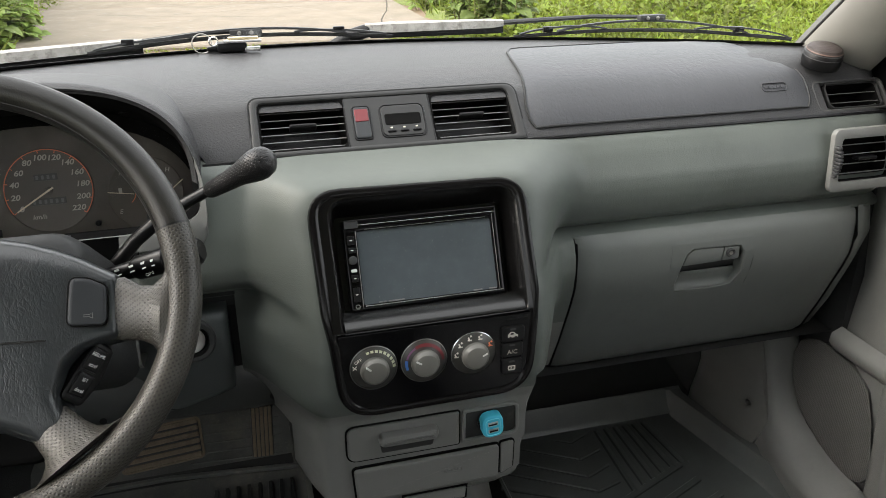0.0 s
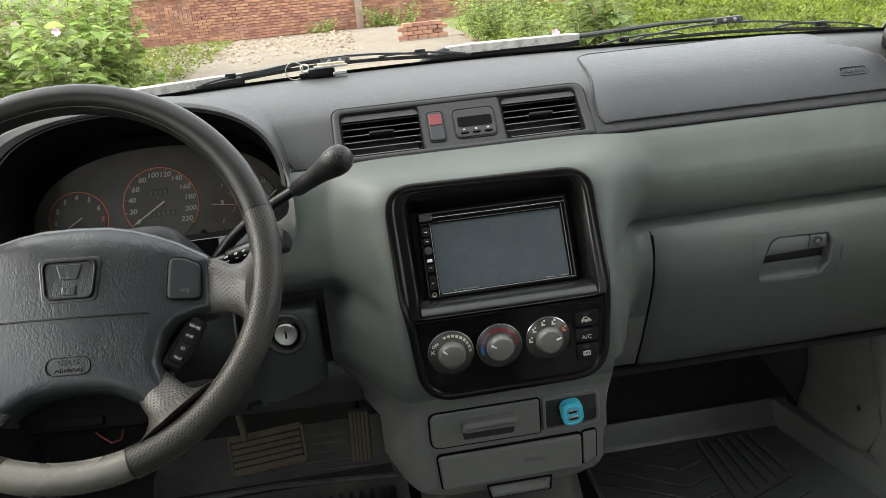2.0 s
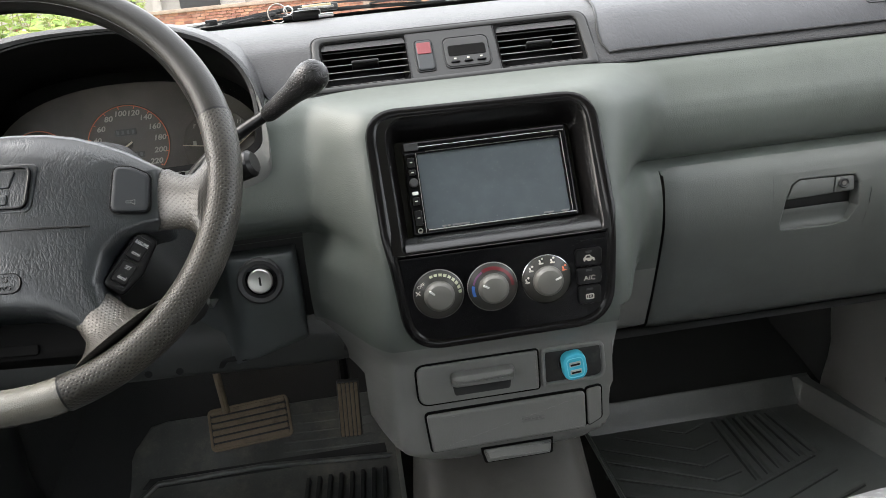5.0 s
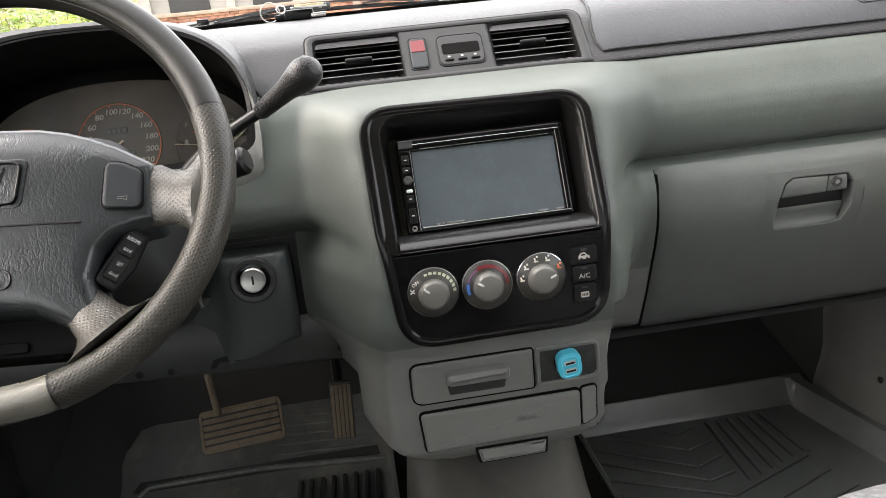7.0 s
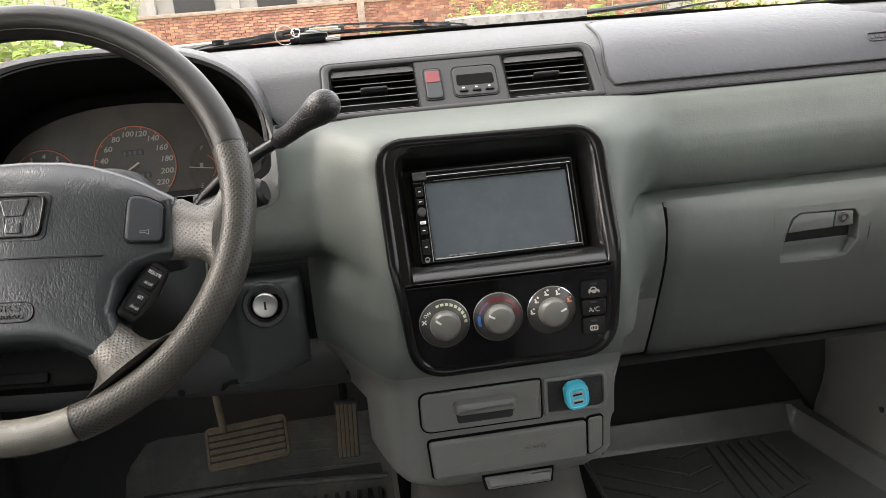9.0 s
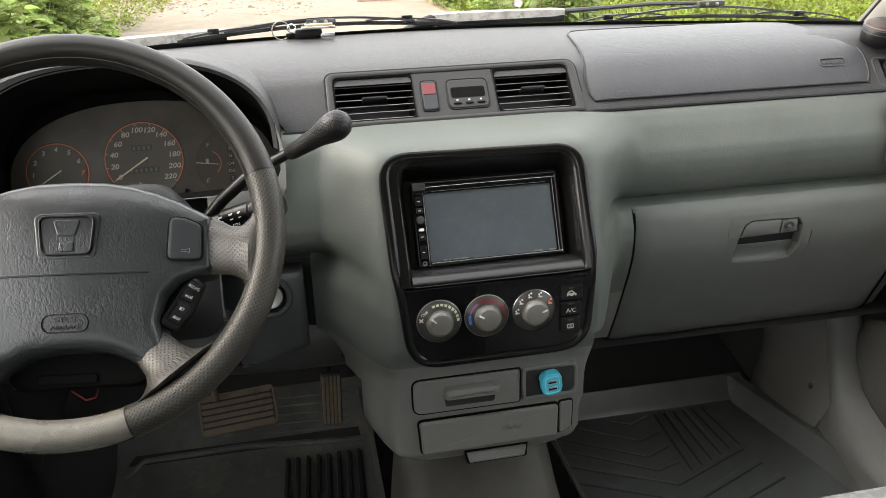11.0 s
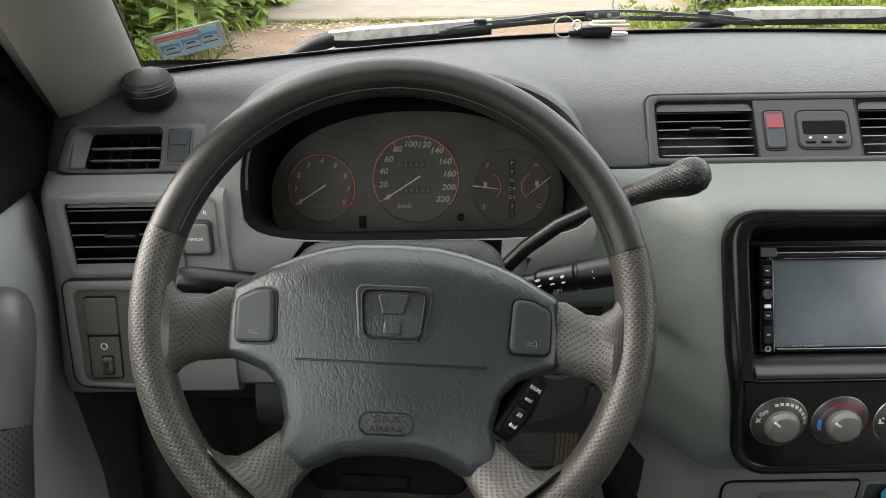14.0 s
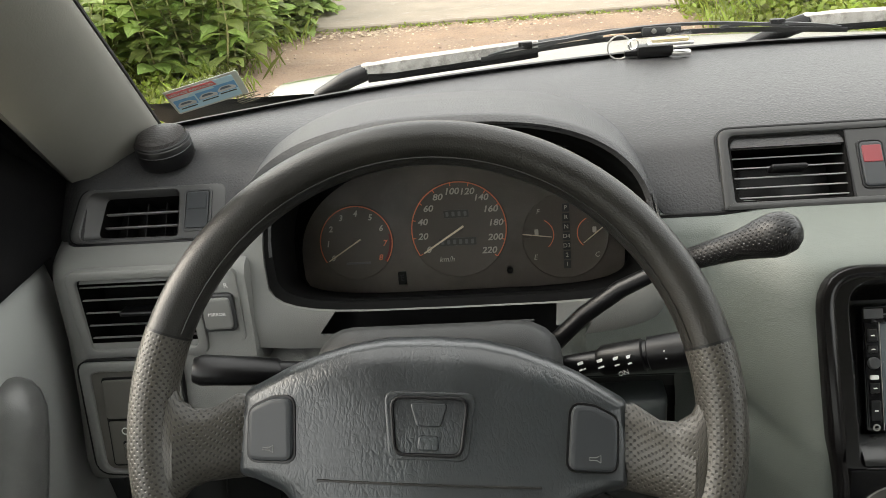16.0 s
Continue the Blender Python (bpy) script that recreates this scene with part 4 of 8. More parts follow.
    for u, w in ((0.145, 0.004), (0.150, 0.003), (0.163, 0.018), (0.258, 0.010), (0.276, 0.008)):
        part("mark", pad(rrect(w, 0.0014, 0.0002, cx=u, cy=-0.0452), -0.008, -0.0050, m, 0.0001), FAINT, rad)
    # climate dials
    cl = thing("climate_controls", b @ Vector((0.2, 0, 0)), "three grey rotary heater dials and three black push buttons", "climate controls")
    for k, u in enumerate((0.1285, 0.1855, 0.2435)):
        q = b @ pose(u, -0.0085, 0.0010)
        d = part("dial_ring", revolve([(0.0258, -0.004), (0.0258, 0.001), (0.0248, 0.0022), (0.0156, 0.0066), (0.0150, 0.0062)], q, 48), DIAL, cl)
        part("chrome_edge", revolve([(0.0268, -0.004), (0.0268, 0.0010), (0.0262, 0.0015), (0.0256, -0.001)], q, 48, False, False), CHROME if k == 2 else STEEL, d)
        kn = part("knob", revolve([(0.0162, 0.004), (0.0160, 0.0095), (0.0157, 0.0110), (0.0142, 0.0126), (0.0130, 0.0145), (0.0110, 0.0152), (0.004, 0.0154)], q, 40), KNOB, d)
        ang = (140, 150, 20)[k]
        part("pointer", pad(rrect(0.007, 0.0022, 0.001), 0.0140, 0.0157, q @ pose(0, 0, 0, 0, 0, ang) @ pose(0.0100, 0, 0), 0.0004), INK, kn)
        # printed scales
        def scale(a0, a1, r0, r1, mat, n=10, ref=q, own=d):
            lo = [ref @ Vector((r0 * math.cos(radians(a0 + (a1 - a0) * i / n)), r0 * math.sin(radians(a0 + (a1 - a0) * i / n)), 0.0025 + (0.0262 - r0) * 0.47)) for i in range(n + 1)]
            hi = [ref @ Vector((r1 * math.cos(radians(a0 + (a1 - a0) * i / n)), r1 * math.sin(radians(a0 + (a1 - a0) * i / n)), 0.0025 + (0.0262 - r1) * 0.47)) for i in range(n + 1)]
            part("scale", skin([lo, hi], closed=False), mat, own)
        if k == 0:
            for j in range(9):
                scale(112 - 13 * j, 103 - 13 * j, 0.0205, 0.0228 + 0.00015 * j, SCALE_INK, 2)
            letters("OFF", 0.0052, q @ pose(-0.0175, 0.0125, 0.0056), DIM_INK, d, turn=28)
            for j in range(4):
                part("fan_mark", pad(rrect(0.0032, 0.0013, 0.0005), 0.0029, 0.0031, q @ pose(-0.0215, 0.0045, 0.0018, 0, 0, 45 + 90 * j) @ pose(0.0016, 0, 0), 0.0001), DIM_INK, d)
        elif k == 1:
            scale(200, 168, 0.0195, 0.0225, BLUE)
            scale(165, 120, 0.0200, 0.0218, material("violet_print", (0.16, 0.06, 0.14), 0.5))
            scale(118, 0, 0.0195, 0.0228, RED, 20)
        else:
            for j, a in enumerate((175, 140, 105, 72, 30)):
                mat = DIM_INK if j < 4 else ORANGE
                g = q @ pose(0.0215 * math.cos(radians(a)), 0.0215 * math.sin(radians(a)), 0.0022)
                part("mode_mark", pad(rrect(0.0018, 0.0052, 0.0006, cx=-0.001), 0.0026, 0.0031, g @ pose(0, 0, 0, 0, 0, 20), 0.0001), mat, d)
                part("mode_mark", pad(rrect(0.0050, 0.0014, 0.0005, cy=-0.002), 0.0026, 0.0031, g, 0.0001), mat, d)
                part("mode_mark", revolve([(0.0012, 0.0026), (0.0012, 0.0031)], g @ pose(0.0012, 0.0030, 0), 10), mat, d)
    for k, (cy, h) in enumerate(((0.0095, 0.0195), (-0.0105, 0.0185), (-0.0315, 0.0205))):
        u = 0.2898 - 0.0006 * k
        bt = part("push_button", pad(rrect(0.029 - 0.002 * k, h, 0.004, cx=u, cy=cy), 0.0, 0.0042, b, 0.0015), BLACK, cl)
        part("lamp", pad(rrect(0.007, 0.0022, 0.001, cx=u, cy=cy + 0.0062), 0.0036, 0.0046, b, 0.0002), DARK, bt)
        if k == 0:
            part("car_mark", pad(quad_round([(u + 0.006, cy - 0.004), (u + 0.006, cy - 0.001), (u + 0.003, cy + 0.0005), (u + 0.001, cy + 0.003), (u - 0.003, cy + 0.003), (u - 0.006, cy - 0.0005), (u - 0.006, cy - 0.004)], 0.001, 3), 0.0036, 0.0046, b, 0.0001), CLUSTER_INK, bt)
            for o in (-0.0032, 0.0032):
                part("wheel_mark", revolve([(0.0016, 0.0036), (0.0016, 0.0047)], b @ pose(u + o, cy - 0.004, 0), 10), BLACK, bt)
            part("window_mark", pad([(u - 0.0035, cy - 0.0002), (u + 0.0018, cy - 0.0002), (u + 0.0005, cy + 0.0018), (u - 0.0024, cy + 0.0018)], 0.0036, 0.0048, b, 0.0001), BLACK, bt)
        elif k == 1:
            letters("A/C", 0.0075, b @ pose(u, cy - 0.0025, 0.0046), CLUSTER_INK, bt)
        else:
            part("screen_mark", bezel(rrect(0.009, 0.006, 0.0015, cx=u, cy=cy - 0.002), rrect(0.0065, 0.0036, 0.001, cx=u, cy=cy - 0.002), 0.0036, 0.0046, b, 0.0001), CLUSTER_INK, bt)
            for j in (-1, 0, 1):
                part("screen_mark", pad(rrect(0.0006, 0.0030, 0.0002, cx=u + 0.0018 * j, cy=cy - 0.002), 0.0036, 0.0046, b, 0.0001), CLUSTER_INK, bt)
    part("slot_line", pad(rrect(0.026, 0.0012, 0.0005, cx=0.296, cy=0.0275), 0.001, 0.0018, b, 0.0001), BLACK, cl)


build_stack()


def build_console():
    d = plane_at(0.778, 0.860, 0)
    # sliding tray
    ob = thing("storage_tray", d @ Vector((0.165, 0.003, 0)), "closed grey pull-out storage tray with a moulded grip", "drawer")
    o = quad_round([(0.232, -0.0205), (0.232, 0.027), (0.096, 0.027), (0.096, -0.0205)], [0.003, 0.003, 0.010, 0.012])
    part("gap", pad(grow(o, 0.0021), -0.004, 0.0028, d, 0.0003), MATT, ob)
    part("front", pad(o, -0.004, 0.0050, d, 0.002), GREY, ob)
    part("grip", pad(quad_round([(0.2045, 0.000), (0.2045, 0.0165), (0.1325, 0.0165), (0.1325, 0.000)], 0.0075), 0.003, 0.0165, d, 0.0060), GREY, ob)
    # flat dark patch painting the shade in the hollow under the grip
    hollow = quad_round([(0.198, -0.0125), (0.2005, 0.004), (0.1345, 0.004), (0.137, -0.0125)], 0.0025)
    part("grip_hollow", skin([lift(grow(hollow, 0.0008), 0.0051, d), lift(hollow, 0.0053, d), lift(grow(hollow, -0.0015), 0.0052, d)], cap1=True), SURROUND, ob)
    # socket niche
    o = quad_round([(0.3105, -0.0205), (0.3085, 0.0285), (0.2360, 0.0275), (0.2360, -0.0205)], [0.014, 0.012, 0.005, 0.005])
    i = grow(o, -0.0045)
    ob = thing("socket_niche", d @ Vector((0.272, 0.004, 0)), "dark recessed niche for the power socket beside the tray", "niche")
    part("rim", bezel(o, i, -0.003, 0.0045, d, 0.0020, back=0.0008), GREY, ob)
    part("back", pad(i, -0.002, 0.0012, d, 0.0002), material("dark_niche_plastic", (0.018, 0.018, 0.017), 0.5, vary=0.4, vscale=50, stains=0.5, sscale=60, stain_color=(0.06, 0.057, 0.05)), ob)
    part("socket", revolve([(0.014, 0.001), (0.014, 0.004), (0.012, 0.005)], d @ pose(0.270, 0.005, 0), 28), BLACK, ob)
    ob = thing("usb_charger", d @ Vector((0.273, 0.002, 0)), "bright cyan twin-port charger plugged into the power socket", "charger")
    q = d @ pose(0.2715, 0.0052, 0.0, 0, 0, 6)
    part("body", pad(rrect(0.027, 0.032, 0.010, 7), 0.004, 0.016, q, 0.003), CYAN, ob)
    part("face", bezel(rrect(0.019, 0.024, 0.005, 6), rrect(0.0175, 0.0225, 0.0045, 6), 0.0155, 0.0166, q, 0.0003), material("pale_cyan_plastic", (0.16, 0.60, 0.72), 0.3), ob)
    for cy in (0.0045, -0.0050):
        pt = part("port", pad(rrect(0.013, 0.0055, 0.0008, cy=cy), 0.015, 0.0166, q, 0.0002), BARREL, ob, "metal port")
        part("slot", pad(rrect(0.0105, 0.0022, 0.0004, cy=cy - 0.0006), 0.016, 0.0169, q, 0.0001), BLACK, pt)
    # ashtray and side lid
    ob = thing("ashtray", d @ Vector((0.193, -0.056, 0)), "closed grey ashtray drawer front", "ashtray")
    o = quad_round([(0.2835, -0.079), (0.2835, -0.0325), (0.1015, -0.0335), (0.1045, -0.081)], 0.0045)
    part("gap", pad(grow(o, 0.0024), -0.004, 0.0026, d, 0.0003), MATT, ob)
    part("front", pad(o, -0.004, 0.0075, d, 0.0024), GREY, ob)
    part("mark", bezel(rrect(0.026, 0.0058, 0.0005, cx=0.222, cy=-0.055), rrect(0.0248, 0.0046, 0.0004, cx=0.222, cy=-0.055), 0.006, 0.0082, d, 0.0002), FAINT, ob)
    for k in range(5):
        part("mark", pad(rrect(0.0028, 0.0028, 0.0003, cx=0.2135 + 0.0042 * k, cy=-0.055), 0.006, 0.0081, d, 0.0002), FAINT, ob)
    ob = thing("side_lid", d @ Vector((0.295, -0.054, 0)), "narrow closed grey lid beside the ashtray", "lid")
    o = quad_round([(0.303, -0.070), (0.3035, -0.0295), (0.2865, -0.031), (0.2865, -0.079)], 0.0036)
    part("gap", pad(grow(o, 0.0018), -0.004, 0.0024, d, 0.0003), MATT, ob)
    part("front", pad(o, -0.004, 0.0045, d, 0.0013), GREY, ob)
    # pull slot under the ashtray
    ob = thing("cup_holder", d @ Vector((0.203, -0.098, 0)), "closed pull-out cup holder below the ashtray", "cup holder")
    q = plane_at(0.781, 0.7635, 20)
    part("gap", pad(quad_round([(0.243, -0.012), (0.247, 0.0125), (0.159, 0.0125), (0.163, -0.012)], 0.003), -0.006, 0.0030, q, 0.0003), MATT, ob)
    part("lip", pad(quad_round([(0.240, -0.011), (0.2435, 0.0035), (0.1625, 0.0035), (0.166, -0.011)], 0.002), -0.002, 0.0052, q, 0.0022), GREY, ob)
    # tunnel trim running back along the floor
    rows = []
    for y, w, r, z in ((0.96, 0.125, 0.108, 0.73), (0.86, 0.128, 0.102, 0.68), (0.74, 0.135, 0.094, 0.645), (0.60, 0.14, 0.084, 0.63), (0.30, 0.145, 0.08, 0.62), (-0.4, 0.145, 0.08, 0.62)):
        c = 0.213
        rows.append([(c - w - 0.02, y, 0.485), (c - w, y, z - 0.05), (c - w + 0.015, y, z - 0.012), (c - w + 0.04, y, z), (c + r - 0.034, y, z), (c + r - 0.010, y, z - 0.012), (c + r, y, z - 0.05), (c + r + 0.006, y, 0.485)])
    ob = thing("floor_tunnel", (0.213, 0.6, 0.485), "grey-brown plastic trim over the floor tunnel, darkened for shade", "console")
    part("cover", skin(rows, closed=False), TUNNEL_SHADE, ob, angle=60)
    part("seam", skin([[(0.213 - 0.13 + 0.26 * i / 12, 0.735 + o - 0.02 * math.sin(math.pi * i / 12), 0.652 + 0.001 * o) for o in (0.0, 0.003)] for i in range(13)], closed=False), BLACK, ob)


build_console()


# ---- glove box ----
def glove_y(z):
    return curve_at([(1.043, 0.893), (1.036, 0.884), (1.02, 0.879), (1.0, 0.876), (0.97, 0.880), (0.945, 0.888), (0.87, 0.918), (0.815, 0.943), (0.805, 0.952), (0.798, 0.975)], z)


def build_glove():
    ob = thing("glove_box", (0.61, 0.9, 0.92), "closed grey glove box with a lockable recessed latch", "glove box")
    zs = [1.043, 1.036, 1.026, 1.020, 0.985, 0.97, 0.946, 0.930, 0.91, 0.87, 0.84, 0.815, 0.805, 0.798]
    hx0, hx1, hz0, hz1 = 0.562, 0.692, 0.930, 1.020
    loops = []
    for x in sorted([0.4235 + 0.439 * i / 32 for i in range(33)] + [hx0, hx1]):
        e = 0.006 * max(0, abs(x - 0.643) - 0.207) / 0.0127
        loops.append([(x, glove_y(z) + e, z) for z in zs])
    part("lid", skin(loops, closed=False, skip=lambda c: hx0 < c.x < hx1 and hz0 < c.z < hz1), GLOVE_SHADED, ob)
    for x0, o0, x1, o1 in ((0.4195, 0.012, 0.4245, 0.0015), (0.8615, 0.0015, 0.8645, 0.012)):
        part("gap", skin([[(x, glove_y(z) + o, z) for z in zs[1:]] for x, o in ((x0, o0), (x1, o1))], closed=False), BLACK, ob)

    def drape(o, dy):
        return [(x, glove_y(z) + dy, z) for x, z in o]
    o = quad_round([(0.650, 0.9415), (0.670, 0.9450), (0.679, 0.966), (0.677, 0.998), (0.669, 1.0105), (0.595, 1.0125), (0.584, 1.006), (0.578, 0.985), (0.5755, 0.956), (0.5795, 0.9430)], 0.004, 4)
    cx, cz = 0.627, 0.976
    frame_ = []
    for x, z in o:  # out to the opening's edge
        k = min((hx1 - cx) / (x - cx) if x > cx else (hx0 - cx) / (x - cx), (hz1 - cz) / (z - cz) if z > cz else (hz0 - cz) / (z - cz))
        frame_.append((cx + (x - cx) * k, cz + (z - cz) * k))
    for hx, hz in ((hx0, hz0), (hx0, hz1), (hx1, hz0), (hx1, hz1)):
        k = min(range(len(frame_)), key=lambda i: abs(frame_[i][0] - hx) + abs(frame_[i][1] - hz))
        frame_[k] = (hx, hz)
    ring = [drape([(a[0] + (b[0] - a[0]) * s, a[1] + (b[1] - a[1]) * s) for a, b in zip(frame_, o)], 0.0) for s in (0, 0.25, 0.5, 0.75, 0.92)]
    ring += [drape(o, 0.0), drape(grow(o, -0.0009), 0.0006), drape(grow(o, -0.0014), 0.0020), drape(grow(o, -0.0020), 0.0190)]
    lt = part("latch", skin(ring), GLOVE_SHADED, ob)
    # back of the recess coloured dark to paint the shade inside it
    part("hollow", skin([drape(grow(o, -0.0015), 0.0185), drape(grow(o, -0.0030), 0.0184)], cap1=True), SHADE_GREY, lt)

    def plate(nm, pts, d0, d1, r=0.002, mat=GLOVE_SHADED):
        q = quad_round(pts, r, 3)
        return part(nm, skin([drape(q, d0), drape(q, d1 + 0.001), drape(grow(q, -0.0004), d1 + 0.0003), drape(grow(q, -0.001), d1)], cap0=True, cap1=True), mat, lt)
    plate("pull", [(0.6410, 0.9880), (0.6428, 1.0085), (0.597, 1.0103), (0.5872, 1.0040), (0.5808, 0.9868)], 0.016, 0.0010)
    plate("lock_plate", [(0.6690, 0.9885), (0.6675, 1.0075), (0.6445, 1.0085), (0.6427, 0.9880)], 0.016, 0.0014)
    m = plane_at(glove_y(1.0) + 0.001, 1.0, 0, 0.6535)
    part("lock", revolve([(0.0066, -0.004), (0.0066, 0.0016), (0.0054, 0.0022), (0.0046, 0.0008), (0.0015, 0.0008)], m, 24), DARK, lt, "small dark key lock")
    part("key_hole", revolve([(0.0028, 0.0), (0.0028, 0.0014)], m, 14), STEEL, lt)
    rows = []
    for i in range(15):
        x = 0.5790 + 0.0960 * i / 14
        w = min(1.0, (0.675 - x) / 0.022) ** 0.5
        rows.append([(x, glove_y(z) + d, z) for z, d in ((0.9440, 0.0040), (0.9470, 0.0085), (0.953, 0.0110 + 0.002 * w), (0.962, 0.0135), (0.9670, 0.0140), (0.9690, 0.0155), (0.968, 0.0182))])
    part("finger_scoop", skin(rows, closed=False), GLOVE_SHADED, lt, angle=60)
    # passenger airbag lid in the pad
    ob = thing("airbag_cover", (0.58, 1.0, 1.22), "creased dark vinyl passenger airbag cover on the dashboard", "airbag cover")
    prof = [(1.125, 1.2475), (1.10, 1.2480), (1.055, 1.2455), (1.025, 1.2420), (1.000, 1.2370), (0.982, 1.2320), (0.967, 1.2255), (0.957, 1.2185), (0.946, 1.2080), (0.934, 1.194), (0.9262, 1.1850)]
    loops = []
    n = 26
    for k in range(n + 1):
        s = k / n
        row = []
        for j, (y, z) in enumerate(prof):
            f = j / (len(prof) - 1)
            corner = 0.020 * max(0.0, 1 - f / 0.25) ** 2 + 0.008 * max(0.0, 1 - (1 - f) / 0.2) ** 2
            x0 = 0.372 + 0.022 * (1 - smooth(0.0, 0.9, f)) - 0.004 + corner
            x1 = 0.786 - 0.030 * (1 - smooth(0.1, 0.7, f)) - corner
            x = x0 + (x1 - x0) * s
            cap = min(s, 1 - s, f + 0.02, 1.02 - f)
            up = 0.0045 * smooth(0, 0.05, cap) - 0.001
            yy = min(y, base_y(x) - 0.015) if y > 1.0 else y
            row.append((x, yy - up * 0.7, z + up * 0.75))
        loops.append(row)
    part("lid", skin(loops, closed=False), PAD_HIDE, ob, angle=60)
    groove = [loops[0], [p for p in loops[-1]], [lp[-1] for lp in loops], [lp[0] for lp in loops]]
    for g in groove:
        part("groove", tube([Vector(p) + Vector((0, -0.0004, 0.0001)) for p in g], 0.0015, 6), SHADE_GREY, ob)
    q = plane_at(0.9455, 1.2095, 41, 0.730)
    lab = part("embossed_badge", bezel(rrect(0.040, 0.013, 0.005), rrect(0.038, 0.011, 0.004), -0.002, 0.0036, q, 0.0004), PAD_HIDE, ob)
    for k in range(5):
        part("bar", pad(rrect(0.005, 0.0045, 0.0005, cx=-0.013 + 0.0065 * k), -0.002, 0.0034, q, 0.0003), PAD_HIDE, lab)


build_glove()


# ---- instruments ----
# Dial tone lifted and warmed to carry the lens's hazy reflections
DIALFACE = material("dial_face", (0.076, 0.066, 0.054), 0.5)
NEEDLE = material("needle_paint", (0.66, 0.56, 0.42), 0.5)


def build_cluster():
    g = plane_at(1.010, 1.120, 17)
    ob = thing("instrument_cluster", (-0.222, 1.01, 1.12), "dark instrument cluster with orange-rimmed dials, ignition off", "instrument cluster")
    o = arch(0.0, 0.180, 0.105, -0.062)
    face = [(-0.214 + x, z) for x, z in o]
    part("backing", skin([lift(face, -0.006, g), lift(face, -0.003, g), lift(grow(face, -0.001), -0.0025, g)], cap0=True, cap1=True), MATT, ob)
    o = arch(0.0, 0.168, 0.085, -0.060, power=2.25)
    face = [(-0.212 + x, z) for x, z in o]
    # panel tone lifted likewise, painting the haze on the lens
    part("panel", skin([lift(face, -0.004, g), lift(face, 0.0, g), lift(grow(face, -0.001), 0.0005, g)], cap0=True, cap1=True), material("instrument_panel", (0.086, 0.077, 0.066), 0.5, vary=0.35, vscale=14), ob)

    def ring(c, r, a0, a1, mat, w=0.0012, own=ob, nm="dial_rim", n=40):
        lo = [g @ Vector((c[0] + r * math.cos(radians(a0 + (a1 - a0) * i / n)), c[1] + r * math.sin(radians(a0 + (a1 - a0) * i / n)), 0.0016)) for i in range(n + 1)]
        hi = [g @ Vector((c[0] + (r - w) * math.cos(radians(a0 + (a1 - a0) * i / n)), c[1] + (r - w) * math.sin(radians(a0 + (a1 - a0) * i / n)), 0.0019)) for i in range(n + 1)]
        return part(nm, skin([lo, hi], closed=False), mat, own)

    def dial(c, r, name):
        return part(name, revolve([(r + 0.002, 0.0), (r, 0.0014), (r - 0.004, 0.0006)], g @ pose(c[0], c[1], 0), 48), DIALFACE, ob)

    def needle(c, ang, length, own, w=0.0016):
        q = g @ pose(c[0], c[1], 0.003, 0, 0, ang)
        part("needle", pad([(-0.006, -w * 0.5), (length, -w * 0.35), (length, w * 0.35), (-0.006, w * 0.5)], 0.0, 0.001, q, 0.0002), NEEDLE, own)
        part("needle_cap", revolve([(0.0045, -0.001), (0.004, 0.0005), (0.003, 0.001)], g @ pose(c[0], c[1], 0.001), 20), DIALFACE, own)
    # speed
    c, r = (-0.2135, 0.0085), 0.0495
    sp = dial(c, r, "speedometer")
    ring(c, r, -38, 212, ORANGE, own=sp)
    for k in range(12):
        a = 212 - 250 * k / 11
        ring(c, r - 0.0012, a - 0.6, a + 0.6, ORANGE, 0.003, sp, "tick", 2)
        rr = r - (0.0098 if 3 < k < 8 else 0.0112)
        letters(str(20 * k), 0.0092, g @ pose(c[0] + rr * math.cos(radians(a)), c[1] + rr * math.sin(radians(a)), 0.0018) @ Matrix.Diagonal((1.12, 1, 1, 1)), CLUSTER_INK, sp, slant=0.2, bold=0.0002)
    letters("km/h", 0.0078, g @ pose(c[0] - 0.014, c[1] - 0.031, 0.0018), CLUSTER_INK, sp, slant=0.2)
    for cy, n in ((0.016, 4), (-0.013, 6)):
        win = part("counter", pad(rrect(0.0065 * n, 0.008, 0.001, cx=c[0] - 0.002, cy=c[1] + cy), 0.0, 0.0016, g, 0.0003), DIAL, sp)
        for k in range(n):
            part("digit_bar", pad(rrect(0.0030, 0.0048, 0.0006, cx=c[0] - 0.002 + 0.0062 * (k - (n - 1) / 2), cy=c[1] + cy), 0.0012, 0.0018, g, 0.0001), FAINT, win)
    needle(c, 212, 0.044, sp, 0.0022)
    # engine speed
    c, r = (-0.3215, 0.0), 0.0385
    ta = dial(c, r, "tachometer")
    ring(c, r, -35, 212, ORANGE, own=ta)
    ring(c, r - 0.0005, -35, 12, RED, 0.003, ta)
    for k in range(9):
        a = 212 - 247 * k / 8
        rr = r - 0.0085
        letters(str(k), 0.0085, g @ pose(c[0] + rr * math.cos(radians(a)), c[1] + rr * math.sin(radians(a)), 0.0018), CLUSTER_INK if k < 7 else ORANGE, ta, slant=0.2, bold=0.0002)
    part("unit_bar", pad(rrect(0.026, 0.0022, 0.0004, cx=c[0] + 0.001, cy=c[1] - 0.022), 0.0012, 0.0018, g, 0.0001), FAINT, ta)
    needle(c, 212, 0.035, ta)
    # fuel, temperature and gear display
    c, r = (-0.1045, -0.004), 0.0435
    fu = dial(c, r, "fuel_and_temperature")
    for s, a0, a1, top, low in ((-1, -50, 65, "F", "E"), (1, 115, 230, "H", "C")):
        cc = (c[0] + s * 0.0285, c[1] + 0.002)
